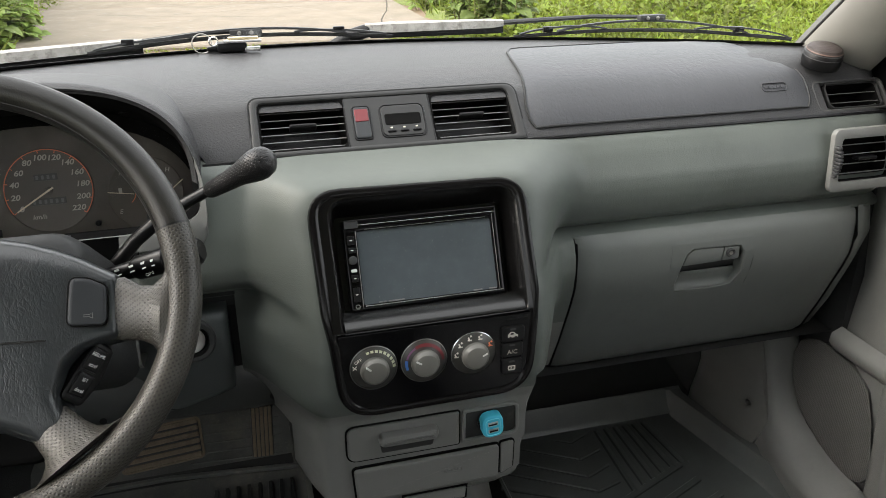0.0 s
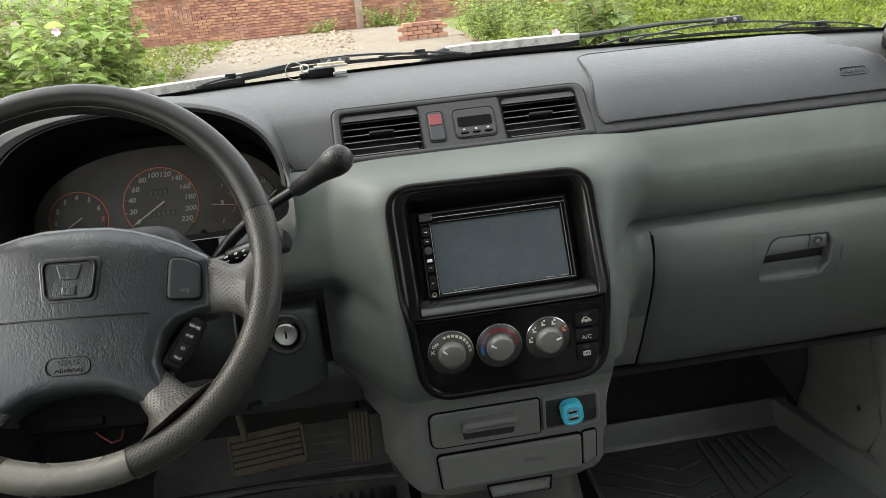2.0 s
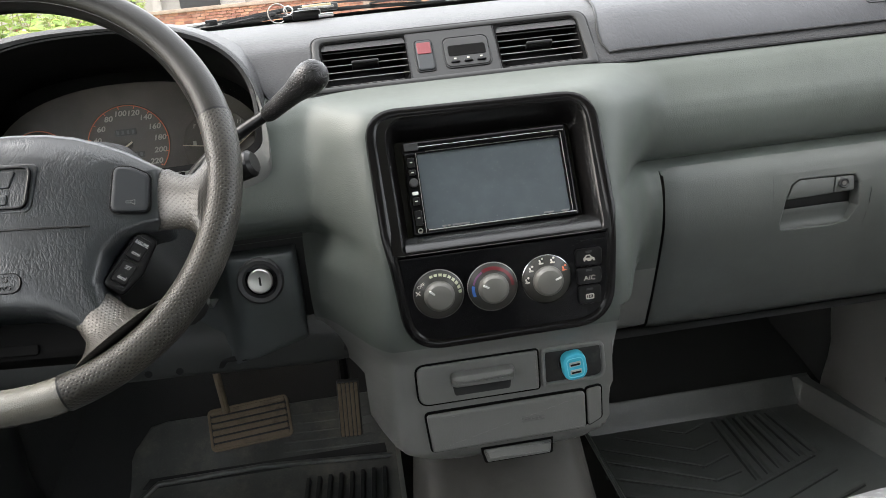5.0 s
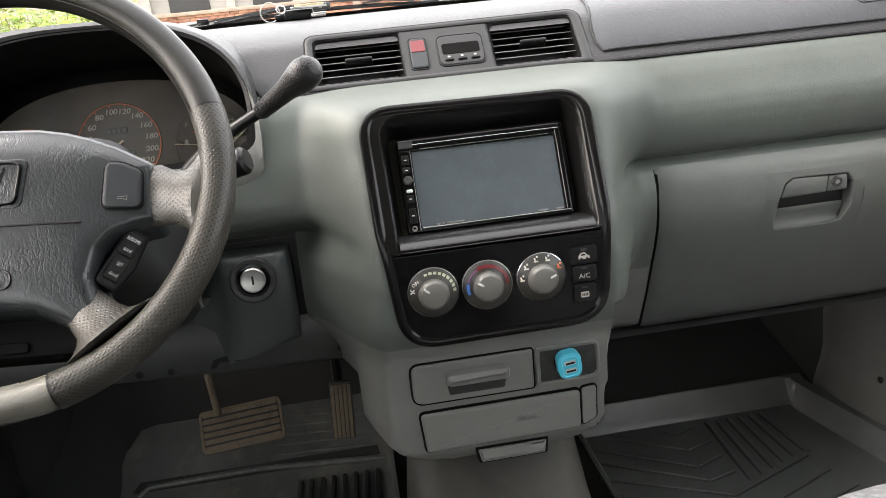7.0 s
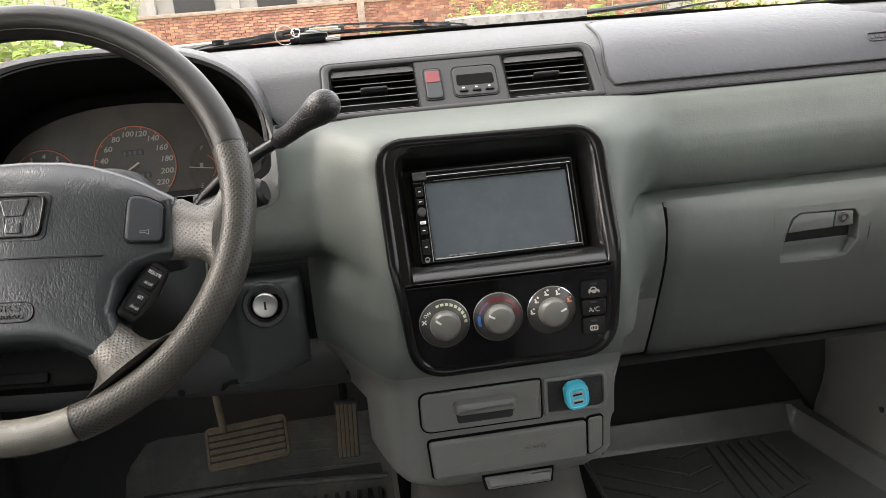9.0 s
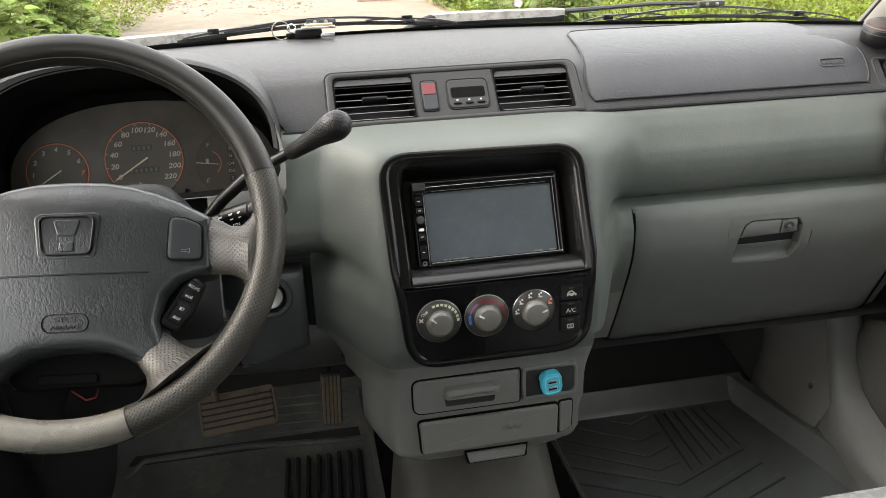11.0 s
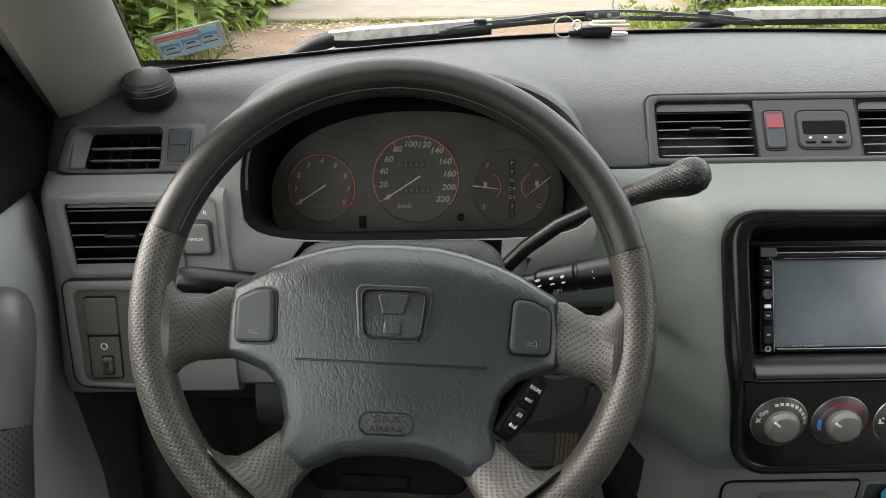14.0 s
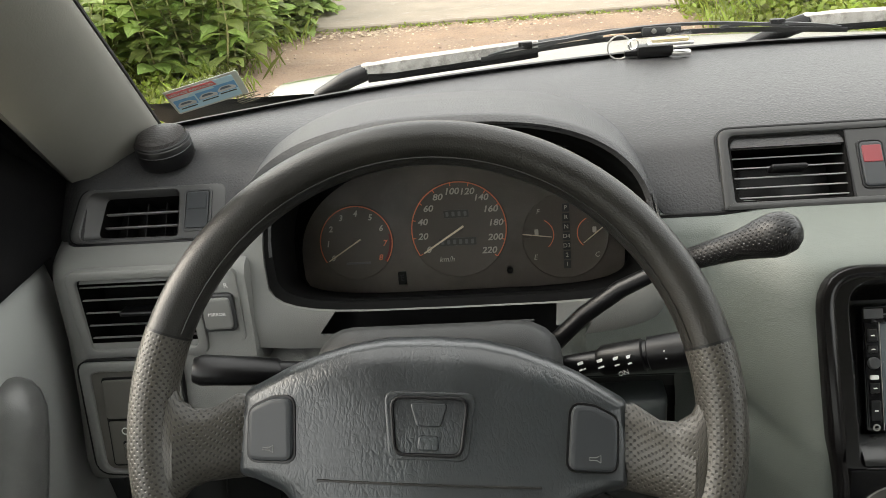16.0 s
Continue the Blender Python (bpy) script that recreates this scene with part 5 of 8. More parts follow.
        ring(cc, 0.017, a0, a1, ORANGE, 0.0010, fu, "gauge_arc", 16)
        letters(top, 0.0075, g @ pose(cc[0] - s * 0.001, cc[1] + 0.024, 0.0018), CLUSTER_INK, fu, slant=0.2)
        letters(low, 0.0075, g @ pose(cc[0] + s * 0.003, cc[1] - 0.023, 0.0018), CLUSTER_INK, fu, slant=0.2)
        part("symbol", pad(rrect(0.004, 0.006, 0.0006, cx=cc[0] + s * 0.001, cy=cc[1] + 0.003), 0.0012, 0.0018, g, 0.0001), CLUSTER_INK, fu)
    needle((c[0] - 0.038, c[1] + 0.003), -8, 0.024, fu, 0.0012)
    needle((c[0] + 0.040, c[1] + 0.009), 218, 0.028, fu, 0.0012)
    for k, tx in enumerate(("P", "R", "N", "D4", "D3", "2", "1")):
        part("gear_window", pad(rrect(0.0075, 0.0085, 0.0008, cx=c[0] + 0.001, cy=c[1] + 0.029 - 0.0098 * k), 0.0006, 0.0016, g, 0.0002), DARK, fu)
        letters(tx, 0.0062, g @ pose(c[0] + 0.001, c[1] + 0.029 - 0.0098 * k, 0.0019), CLUSTER_INK, fu)
    # trip and lamp windows
    part("warning_lamp", pad(rrect(0.009, 0.014, 0.001, cx=-0.2755, cy=-0.040), 0.0, 0.0022, g, 0.0004), BLACK, ob)
    letters("E", 0.009, g @ pose(-0.2755, -0.040, 0.0026), BUTTON, ob)
    part("trip_button", revolve([(0.0035, 0.0), (0.0035, 0.009), (0.0028, 0.010)], g @ pose(-0.163, -0.036, 0), 16), BLACK, ob)
    # window over the dials
    pane = arch(0.0, 0.166, 0.112, -0.058)
    win = part("lens", skin([lift([(-0.209 + x, z) for x, z in pane], 0.030, g), lift([(-0.209 + x * 0.99, z * 0.99) for x, z in pane], 0.0302, g)], cap1=True), LENS, ob, "clear plastic lens")
    win.visible_shadow = False


build_cluster()


# ---- steering wheel ----
WY, WZ, WLEAN, WX = 0.660, 1.1595, 33.0, -0.2205


def build_wheel():
    m = plane_at(WY, WZ, WLEAN, WX) @ pose(0, 0, 0, 0, 0, -3.5)
    ob = thing("steering_wheel", m @ Vector((0, 0, 0)), "worn black leather four-spoke steering wheel with airbag", "steering wheel")
    R, tr = 0.1755, 0.0142

    def rim(a0, a1, n, rad, flat=1.15):
        loops = []
        for i in range(n + 1):
            a = radians(a0 + (a1 - a0) * i / n)
            c = Vector((R * math.cos(a), R * math.sin(a), 0.0))
            e = Vector((math.cos(a), math.sin(a), 0))
            loops.append([m @ (c + e * rad * math.cos(2 * math.pi * k / 18) + Vector((0, 0, rad * flat * math.sin(2 * math.pi * k / 18)))) for k in range(18)])
        return skin(loops, uv=True)
    # smooth top and bottom, perforated sides; stitched joints between
    part("rim_top", rim(17, 163, 64, tr), WHEEL, ob, "worn smooth leather")
    part("rim_bottom", rim(252, 288, 18, tr), RIM_SHEEN, ob, "smooth leather, paler to paint the sheen on it")
    part("rim_side", rim(288, 377, 40, tr + 0.0003), DIMPLE, ob, "perforated leather")
    part("rim_side", rim(163, 252, 40, tr + 0.0003), DIMPLE, ob)
    for a in (17, 163, 252, 288):
        part("joint", rim(a - 0.25, a + 0.25, 1, tr + 0.0005), BLACK, ob)
    # stitched seam on the rim's inner face
    part("stitching", tube([m @ Vector(((R - 0.0118) * math.cos(radians(a)), (R - 0.0118) * math.sin(radians(a)), 0.0095)) for a in range(18, 163, 4)], 0.0006, 5), WHEEL, ob)

    def spoke(rows, mirror):
        """rows: lower edge, upper edge, depth of the middle and half thickness."""
        loops = []
        for (ax, ay), (bx, by), z, th in rows:
            a, b = Vector((ax * mirror, ay, z)), Vector((bx * mirror, by, z))
            c, h = (a + b) / 2, (b - a) / 2
            loops.append([m @ (c + h * math.cos(2 * math.pi * k / 20) + Vector((0, 0, th * math.sin(2 * math.pi * k / 20)))) for k in range(20)])
        return skin(loops, cap0=True, cap1=True, uv=True)
    for s in (-1, 1):
        part("spoke", spoke([((0.105, -0.038), (0.105, 0.012), -0.020, 0.008), ((0.126, -0.0400), (0.126, 0.0135), -0.0145, 0.009), ((0.140, -0.0415), (0.140, 0.0045), -0.008, 0.0105),
                             ((0.149, -0.046), (0.150, 0.0040), -0.005, 0.011), ((0.155, -0.056), (0.158, 0.010), 0.0, 0.012), ((0.160, -0.072), (0.166, 0.028), 0.0, 0.011), ((0.164, -0.085), (0.171, 0.040), 0.0, 0.006)], s), DIMPLE, ob)
        part("spoke", spoke([((0.052, -0.112), (0.079, -0.089), -0.016, 0.008), ((0.0645, -0.129), (0.096, -0.1025), -0.0085, 0.010), ((0.066, -0.136), (0.105, -0.1070), -0.004, 0.0115),
                             ((0.064, -0.145), (0.115, -0.1065), 0.0, 0.0125), ((0.056, -0.155), (0.126, -0.101), 0.001, 0.013), ((0.048, -0.163), (0.134, -0.098), 0.0, 0.009)], s), DIMPLE, ob)
    # airbag cover
    half = [(0.0, 0.052), (0.030, 0.0508), (0.052, 0.0465), (0.072, 0.040), (0.092, 0.0315), (0.1215, 0.0150), (0.1245, -0.010), (0.1238, -0.038), (0.110, -0.0405), (0.092, -0.047), (0.081, -0.059), (0.0755, -0.081),
            (0.081, -0.100), (0.087, -0.1105), (0.066, -0.1285), (0.055, -0.1165), (0.034, -0.1065), (0.012, -0.1035), (0.0, -0.1035)]
    o = [(-x, y) for x, y in half[1:-1]] + [(x, y) for x, y in half[-2::-1]]
    o = quad_round(o, 0.007, 2)

    def pad_w(u, v):
        """The cover's gentle dome, lower towards the horn buttons."""
        return 0.004 - 0.75 * u * u - 0.45 * (v + 0.02) ** 2 - 5.0 * max(0.0, v - 0.012) ** 2 - 2.0 * max(0.0, -0.07 - v) ** 2
    loops = []
    for d, dw in ((0.0, -0.045), (0.0005, -0.014), (-0.0012, -0.006), (-0.004, -0.0018)):
        loops.append([m @ Vector((u, v, pad_w(u, v) + dw)) for u, v in grow(o, d)])
    inner = grow(o, -0.007)
    for s in (1.0, 0.86, 0.70, 0.52, 0.34, 0.17, 0.02):
        loops.append([m @ Vector((u * s, (v + 0.025) * s - 0.025, pad_w(u * s, (v + 0.025) * s - 0.025))) for u, v in inner])
    cover = part("airbag_pad", skin(loops, cap0=True, cap1=True), AIRBAG, ob, "creased dark vinyl cover", angle=60)
    # split line, badge and words
    part("split_line", tube([m @ Vector((u, -0.0368, pad_w(u, -0.0368) + 0.0003)) for u in [-0.0685 + 0.137 * i / 20 for i in range(21)]], 0.0008, 6), WHEEL, cover)
    q = m @ pose(0.000, -0.0020, 0.0034) @ Matrix.Diagonal((0.86, 0.84, 1, 1))
    part("badge_well", pad(quad_round([(0.028, -0.0245), (0.033, 0.0245), (-0.033, 0.0245), (-0.028, -0.0245)], 0.008), -0.003, 0.0012, q, 0.0012), AIRBAG, cover)
    bo, bi = quad_round([(0.0245, -0.0215), (0.0285, 0.0215), (-0.0285, 0.0215), (-0.0245, -0.0215)], 0.009, 5), quad_round([(0.0222, -0.0192), (0.0260, 0.0192), (-0.0260, 0.0192), (-0.0222, -0.0192)], 0.007, 5)
    bd = part("badge", bezel(bo, bi, -0.004, 0.0040, q, 0.0010, back=0.0015), BLACK, cover, "dark framed badge")
    part("badge_ground", pad(bi, -0.004, 0.0018, q, 0.0002), AIRBAG, bd)
    for pts in ([(0.0085, 0.000), (0.0135, 0.0165), (-0.0135, 0.0165), (-0.0085, 0.000)], [(0.0075, -0.0170), (0.0070, -0.0065), (-0.0070, -0.0065), (-0.0075, -0.0170)]):
        part("badge_shape", pad(quad_round(pts, 0.0025), 0.0, 0.0032, q, 0.0009), AIRBAG, bd)
    q = m @ pose(-0.001, -0.0795, 0.0014)
    lb = part("label_rim", bezel(rrect(0.0390, 0.0165, 0.0075), rrect(0.0372, 0.0147, 0.0068), -0.002, 0.0019, q, 0.0003), BLACK, cover)
    letters("SRS", 0.0068, q @ pose(0, 0.0030, 0.0012) @ Matrix.Diagonal((1.9, 1, 1, 1)), SHADE_GREY, lb, thick=0.0006)
    letters("AIRBAG", 0.0046, q @ pose(0, -0.0038, 0.0012) @ Matrix.Diagonal((1.5, 1, 1, 1)), SHADE_GREY, lb, thick=0.0006)
    # horn buttons
    for s in (-1, 1):
        corners = [(0.1137, -0.0268), (0.1142, 0.0050), (0.1000, 0.0118), (0.0862, 0.0132), (0.0838, -0.0262)]
        bo = quad_round([(s * x, y) for x, y in (corners if s > 0 else corners[::-1])], [0.006, 0.0075, 0.012, 0.0065, 0.006] if s > 0 else [0.006, 0.0065, 0.012, 0.0075, 0.006], 4)
        q = m @ pose(0, 0, -0.0045 + 0.0010) @ pose(s * 0.1, 0, 0, 0, s * 8, 0) @ pose(-s * 0.1, 0, 0)
        part("horn_gap", pad(grow(bo, 0.0016), -0.008, 0.0006, q, 0.0003), BLACK, ob)
        hb = part("horn_button", pad(bo, -0.006, 0.0042, q, 0.0025), BUTTON, ob, "smooth grey horn button")
        u = s * 0.0995
        horn = [(u + 0.0036, -0.0210), (u + 0.0036, -0.0165), (u + 0.001, -0.0180), (u - 0.0034, -0.0180), (u - 0.0034, -0.0196), (u + 0.001, -0.0196)]
        part("horn_mark", tube([q @ Vector((a, c, 0.0043)) for a, c in horn + horn[:1]], 0.00032, 5), FAINT, hb)
    # cruise buttons on the wheel's lower right
    q = m @ pose(0.0960, -0.0640, -0.016, 0, 30, -30) @ Matrix.Diagonal((0.68, 0.90, 1, 1))
    cb = part("cruise_pod", pad(quad_round([(0.013, -0.032), (0.021, -0.005), (0.016, 0.028), (-0.012, 0.030), (-0.016, -0.030)], 0.008), -0.022, 0.001, q, 0.004), BLACK, ob, "black cruise control pod")
    for cy, a, b_ in ((0.0125, "RESUME", "accel"), (-0.0120, "SET", "decel")):
        part("key", pad(quad_round([(0.008, cy - 0.0110), (0.0095, cy + 0.0105), (-0.010, cy + 0.0110), (-0.011, cy - 0.0105)], 0.003), 0.0, 0.0042, q, 0.0015), BLACK, cb)
        letters(a, 0.0046, q @ pose(-0.0005, cy + 0.0052, 0.0044), INK, cb, thick=0.00025)
        letters(b_, 0.0050, q @ pose(-0.001, cy - 0.0048, 0.0044), INK, cb, thick=0.00025)
    # lower hub and its small plate
    part("hub", pad(rrect(0.125, 0.070, 0.015, cy=-0.100), -0.075, -0.040, m, 0.006), MATT, ob)
    part("hub_plate", pad(rrect(0.052, 0.009, 0.003, cx=-0.010, cy=-0.126), -0.042, -0.0375, m, 0.001), MATT, ob)


build_wheel()


# ---- column, stalks and gear lever ----
def build_column():
    a = radians(WLEAN)
    ax = Vector((0, math.cos(a), -math.sin(a)))
    hub = Vector((WX, WY, WZ))
    m = plane_at(WY, WZ, WLEAN, WX)
    ob = thing("steering_column", hub + ax * 0.18, "dark grey plastic steering column shroud with the ignition lock", "steering column")
    loops = []
    for w, hw, up, dn in ((-0.050, 0.070, 0.046, 0.050), (-0.058, 0.082, 0.058, 0.058), (-0.075, 0.088, 0.062, 0.062), (-0.12, 0.092, 0.062, 0.066), (-0.20, 0.098, 0.058, 0.075), (-0.27, 0.098, 0.045, 0.08)):
        loops.append(lift(rrect(2 * hw, up + dn, 0.028, 5, cy=(up - dn) / 2), w, m))
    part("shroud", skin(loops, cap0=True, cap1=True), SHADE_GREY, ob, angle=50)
    part("top_label", pad(rrect(0.032, 0.004, 0.001, cx=0.055, cy=0.0), -0.001, 0.0005, m @ pose(0, 0.0625, -0.095, -90, 0, 0), 0.0002), DARK, ob)
    teal = material("teal_grey_plastic", (0.058, 0.066, 0.067), 0.36, vary=0.08, grain=0.2, gscale=900, gkind="leather", dist=0.0004)
    rows = []
    for x, y, low in ((-0.330, 0.945, 0.868), (-0.230, 0.928, 0.866), (-0.160, 0.915, 0.864), (-0.125, 0.902, 0.864), (-0.112, 0.890, 0.865), (-0.104, 0.879, 0.867), (-0.096, 0.8725, 0.870), (-0.085, 0.871, 0.872), (-0.034, 0.871, 0.887), (-0.027, 0.8725, 0.889), (-0.0235, 0.878, 0.890), (-0.0225, 0.94, 0.890)):
        b = max(0.0, min(0.018, 0.893 - y))
        rows.append([(x, y + 0.07, 1.0075), (x, y + 0.006, 1.0065), (x, y + 0.001, 1.004), (x, y, 0.998), (x, y - 0.002, 0.96), (x, y + 0.35 * b, low + 0.03), (x, y + b, low + 0.008), (x, y + b + 0.004, low), (x, y + b + 0.05, low - 0.002)])
    part("lower_cover", skin(rows, closed=False), teal, ob, angle=60)
    # grey plastic darkened to paint the shade on the lip below the column
    low_shade = material("shaded_grey_plastic", (0.024, 0.026, 0.025), 0.45, vary=0.1, grain=0.3, gscale=700, gkind="leather", dist=0.0005)
    rows = []
    for x, z0 in ((-0.40, 0.868), (-0.33, 0.860), (-0.24, 0.856), (-0.18, 0.854), (-0.12, 0.850), (-0.06, 0.847), (0.0, 0.846), (0.028, 0.847), (0.040, 0.850), (0.046, 0.858)):
        e = 0.012 * max(0.0, (x - 0.028) / 0.018) ** 2
        rows.append([(x, 0.912 + e, 0.925), (x, 0.900 + e, 0.905), (x, 0.897 + e, 0.885), (x, 0.899 + e, z0 + 0.010), (x, 0.902 + e, z0 + 0.003), (x, 0.908 + e, z0), (x, 0.945 + e, z0 + 0.006)])
    part("lower_lip", skin(rows, closed=False), low_shade, ob, angle=60)
    part("clip_hole", revolve([(0.0048, -0.001), (0.0044, 0.0008)], plane_at(0.8985, 0.866, 0, 0.020), 14), BLACK, ob)
    for cx, cz in ((-0.221, 0.868), (-0.184, 0.866)):
        part("clip_hole", revolve([(0.0050, -0.001), (0.0046, 0.0008)], plane_at(0.8990, cz, 0, cx), 14), BLACK, ob)
    part("lip_seam", tube([(0.0335, 0.8975, 0.892), (0.0345, 0.8965, 0.875), (0.0365, 0.899, 0.852)], 0.0011, 6), BLACK, ob)
    part("side_gap", block((-0.0225, 0.905, 0.865), (-0.0095, 0.99, 1.035), 0.001), BLACK, ob)
    part("finger_slot", pad(quad_round([(0.0, -0.004), (0.004, 0.004), (-0.014, 0.0055), (-0.036, 0.0005), (-0.041, -0.009), (-0.034, -0.0095), (-0.028, -0.002)], 0.003), -0.004, 0.0015, plane_at(0.8965, 0.8725, 0, -0.097), 0.0008), BLACK, ob)
    q = plane_at(0.868, 0.979, 8, -0.0645)
    lk = part("lock_ring", revolve([(0.0268, -0.004), (0.0268, 0.003), (0.0245, 0.0058), (0.0200, 0.0052), (0.0172, -0.002)], q, 36), DARK, ob)
    part("lock_well", revolve([(0.0174, -0.003), (0.0174, -0.001)], q, 30), MATT, lk)
    part("lock_barrel", revolve([(0.0142, 0.0), (0.0142, 0.005), (0.0130, 0.0062), (0.0118, 0.0056)], q, 36), BARREL, lk, "bright metal ignition barrel")
    part("key_slot", pad(rrect(0.0025, 0.010, 0.0008), 0.004, 0.0058, q, 0.0002), BLACK, lk)
    # stalks
    st = thing("light_stalk", (-0.30, 0.80, 1.12), "black indicator stalk beside the steering wheel", "stalk")
    p0, p1 = Vector((-0.29, 0.790, 1.108)), Vector((-0.412, 0.768, 1.132))
    part("rod", tube([p0, p0.lerp(p1, 0.5)], [0.0075, 0.0085], 14), BLACK, st)
    part("grip", tube([p0.lerp(p1, s) for s in (0.46, 0.5, 0.95, 1.0)], [0.008, 0.0125, 0.0140, 0.011], 16, flat=0.8), BLACK, st)
    part("mark", pad(rrect(0.010, 0.004, 0.001), 0, 0.0005, plane_at(0.775, 1.113, 30, -0.332) @ pose(0, 0, 0.008, 0, 0, -10), 0.0001), INK, st)
    st = thing("wiper_stalk", (-0.10, 0.79, 1.11), "black wiper stalk with white markings", "stalk")
    p0, p1 = Vector((-0.150, 0.795, 1.100)), Vector((-0.034, 0.765, 1.136))
    part("rod", tube([p0, p0.lerp(p1, 0.45)], [0.0075, 0.009], 14), BLACK, st)
    part("grip", tube([p0.lerp(p1, s) for s in (0.42, 0.46, 0.70, 0.71, 0.73, 0.74, 0.97, 1.0)], [0.009, 0.0120, 0.0128, 0.011, 0.011, 0.0132, 0.0136, 0.010], 16), BLACK, st)
    w = (p1 - p0).normalized()
    for k, s in enumerate((0.30, 0.42, 0.52, 0.60, 0.82)):
        p = p0.lerp(p1, s) + Vector((0, -0.0112, 0.006))
        part("mark", pad(rrect(0.0045, 0.0022, 0.0005, cy=0.002), 0, 0.0004, plane_at(p.y, p.z, 28, p.x) @ pose(0, 0, 0, 0, 0, 17), 0.0001), INK, st)
        part("mark", pad(rrect(0.0055, 0.0012, 0.0003, cy=-0.003), 0, 0.0004, plane_at(p.y, p.z, 28, p.x) @ pose(0, 0, 0, 0, 0, 17), 0.0001), INK, st)
    letters("ON", 0.0050, plane_at(p0.lerp(p1, 0.56).y - 0.0135, p0.lerp(p1, 0.56).z - 0.004, 10, p0.lerp(p1, 0.56).x) @ pose(0, 0, 0.0005, 0, 0, 17), INK, st)
    # column gear lever
    gl = thing("gear_lever", (-0.05, 0.83, 1.13), "black column-mounted gear lever with a dimpled knob", "gear lever")
    path = [(-0.165, 0.850, 1.060), (-0.135, 0.848, 1.085), (-0.105, 0.847, 1.118), (-0.075, 0.846, 1.142), (-0.045, 0.845, 1.158), (-0.018, 0.842, 1.172)]
    part("rod", tube(path, [0.0075] * 4 + [0.0065, 0.006], 12), BLACK, gl)
    j, e = Vector((-0.024, 0.842, 1.168)), Vector((0.030, 0.803, 1.206))
    rows = [(0, 0.0085), (0.06, 0.0105), (0.35, 0.0118), (0.62, 0.0135), (0.78, 0.0165), (0.92, 0.0190), (1.02, 0.0192), (1.12, 0.0170), (1.19, 0.0115), (1.22, 0.003)]
    part("knob", tube([j.lerp(e, s) for s, r in rows], [r * 0.86 for s, r in rows], 24, uv=True), material("dimpled_black_rubber", (0.008, 0.008, 0.0085), 0.36, vary=0.15, spec=0.3, grain=0.7, gscale=300, gkind="holes", dist=0.0008), gl)


build_column()


# ---- switch panel at the door end of the dashboard ----
def build_switches():
    m = plane_at(0.8455, 1.025, 14)
    ob = thing("switch_panel", m @ Vector((-0.51, 0, 0)), "grey recessed switch panel beside the driver's door", "switch panel")
    o = quad_round([(-0.468, -0.056), (-0.468, 0.060), (-0.563, 0.060), (-0.560, -0.050)], [0.012, 0.010, 0.010, 0.016])
    part("surround", bezel(o, quad_round([(-0.474, -0.050), (-0.474, 0.050), (-0.553, 0.050), (-0.550, -0.046)], [0.006, 0.008, 0.008, 0.010]), -0.004, 0.0035, m, 0.002, back=-0.001), GREY, ob)
    part("seam", bezel(grow(o, 0.0016), grow(o, 0.0001), -0.004, 0.0022, m, 0.0003), BLACK, ob)
    part("well", pad(rrect(0.080, 0.100, 0.008, cx=-0.5135), -0.006, 0.0005, m, 0.0002), SWITCH_GREY, ob)
    part("switch_gap", pad(rrect(0.0335, 0.088, 0.004, cx=-0.527, cy=0.0005), 0.0, 0.0010, m, 0.0002), BLACK, ob)
    part("blank", pad(rrect(0.032, 0.038, 0.003, cx=-0.527, cy=0.023), 0.0, 0.0032, m, 0.0012), SWITCH_GREY, ob)
    dm = part("dimmer", pad(rrect(0.030, 0.043, 0.002, cx=-0.527, cy=-0.020), 0.0, 0.0028, m, 0.001), SWITCH_GREY, ob)
    part("dimmer_slot", pad(rrect(0.0125, 0.0205, 0.002, cx=-0.5245, cy=-0.028), 0.0, 0.0032, m, 0.0002), BLACK, dm)
    part("dimmer_wheel", pad(rrect(0.010, 0.017, 0.002, cx=-0.5245, cy=-0.028), 0.0, 0.0075, m, 0.003), SWITCH_GREY, dm)
    part("dimmer_mark", revolve([(0.0036, 0.002), (0.0036, 0.0032), (0.0026, 0.0032), (0.0026, 0.002)], m @ pose(-0.527, -0.008, 0), 18), INK, dm)
    for cy, w in ((0.035, 0.014), (0.010, 0.014), (-0.028, 0.010)):
        part("rocker", pad(rrect(w, 0.018, 0.002, cx=-0.484, cy=cy), 0.0, 0.0055, m, 0.002), BUTTON, ob)
    part("lamp", revolve([(0.004, 0.0), (0.004, 0.004), (0.002, 0.005)], m @ pose(-0.484, -0.044, 0), 14), RED, ob)
    # mirror switch
    m = plane_at(0.871, 1.118, 4)
    ob = thing("mirror_switch", m @ Vector((-0.42, 0, 0)), "grey square mirror switch beside the air vent", "switch")
    part("surround", bezel(rrect(0.041, 0.073, 0.008, cx=-0.4245, cy=0.011), rrect(0.0385, 0.0705, 0.007, cx=-0.4245, cy=0.011), -0.003, 0.0018, m, 0.0008), GREY, ob)
    part("button_rim", pad(rrect(0.031, 0.037, 0.005, cx=-0.4255, cy=0.0055), 0.0, 0.004, m, 0.0015), DARK, ob)
    part("button", pad(rrect(0.026, 0.031, 0.004, cx=-0.4255, cy=0.0055), 0.0, 0.0065, m, 0.002), GREY, ob)
    letters("MIRROR", 0.0044, m @ pose(-0.4255, 0.0055, 0.0066), INK, ob)
    part("selector", pad(rrect(0.015, 0.006, 0.001, cx=-0.431, cy=0.0315), 0.0, 0.003, m, 0.001), DARK, ob)
    letters("R", 0.0065, m @ pose(-0.4145, 0.0315, 0.0022), INK, ob)


build_switches()


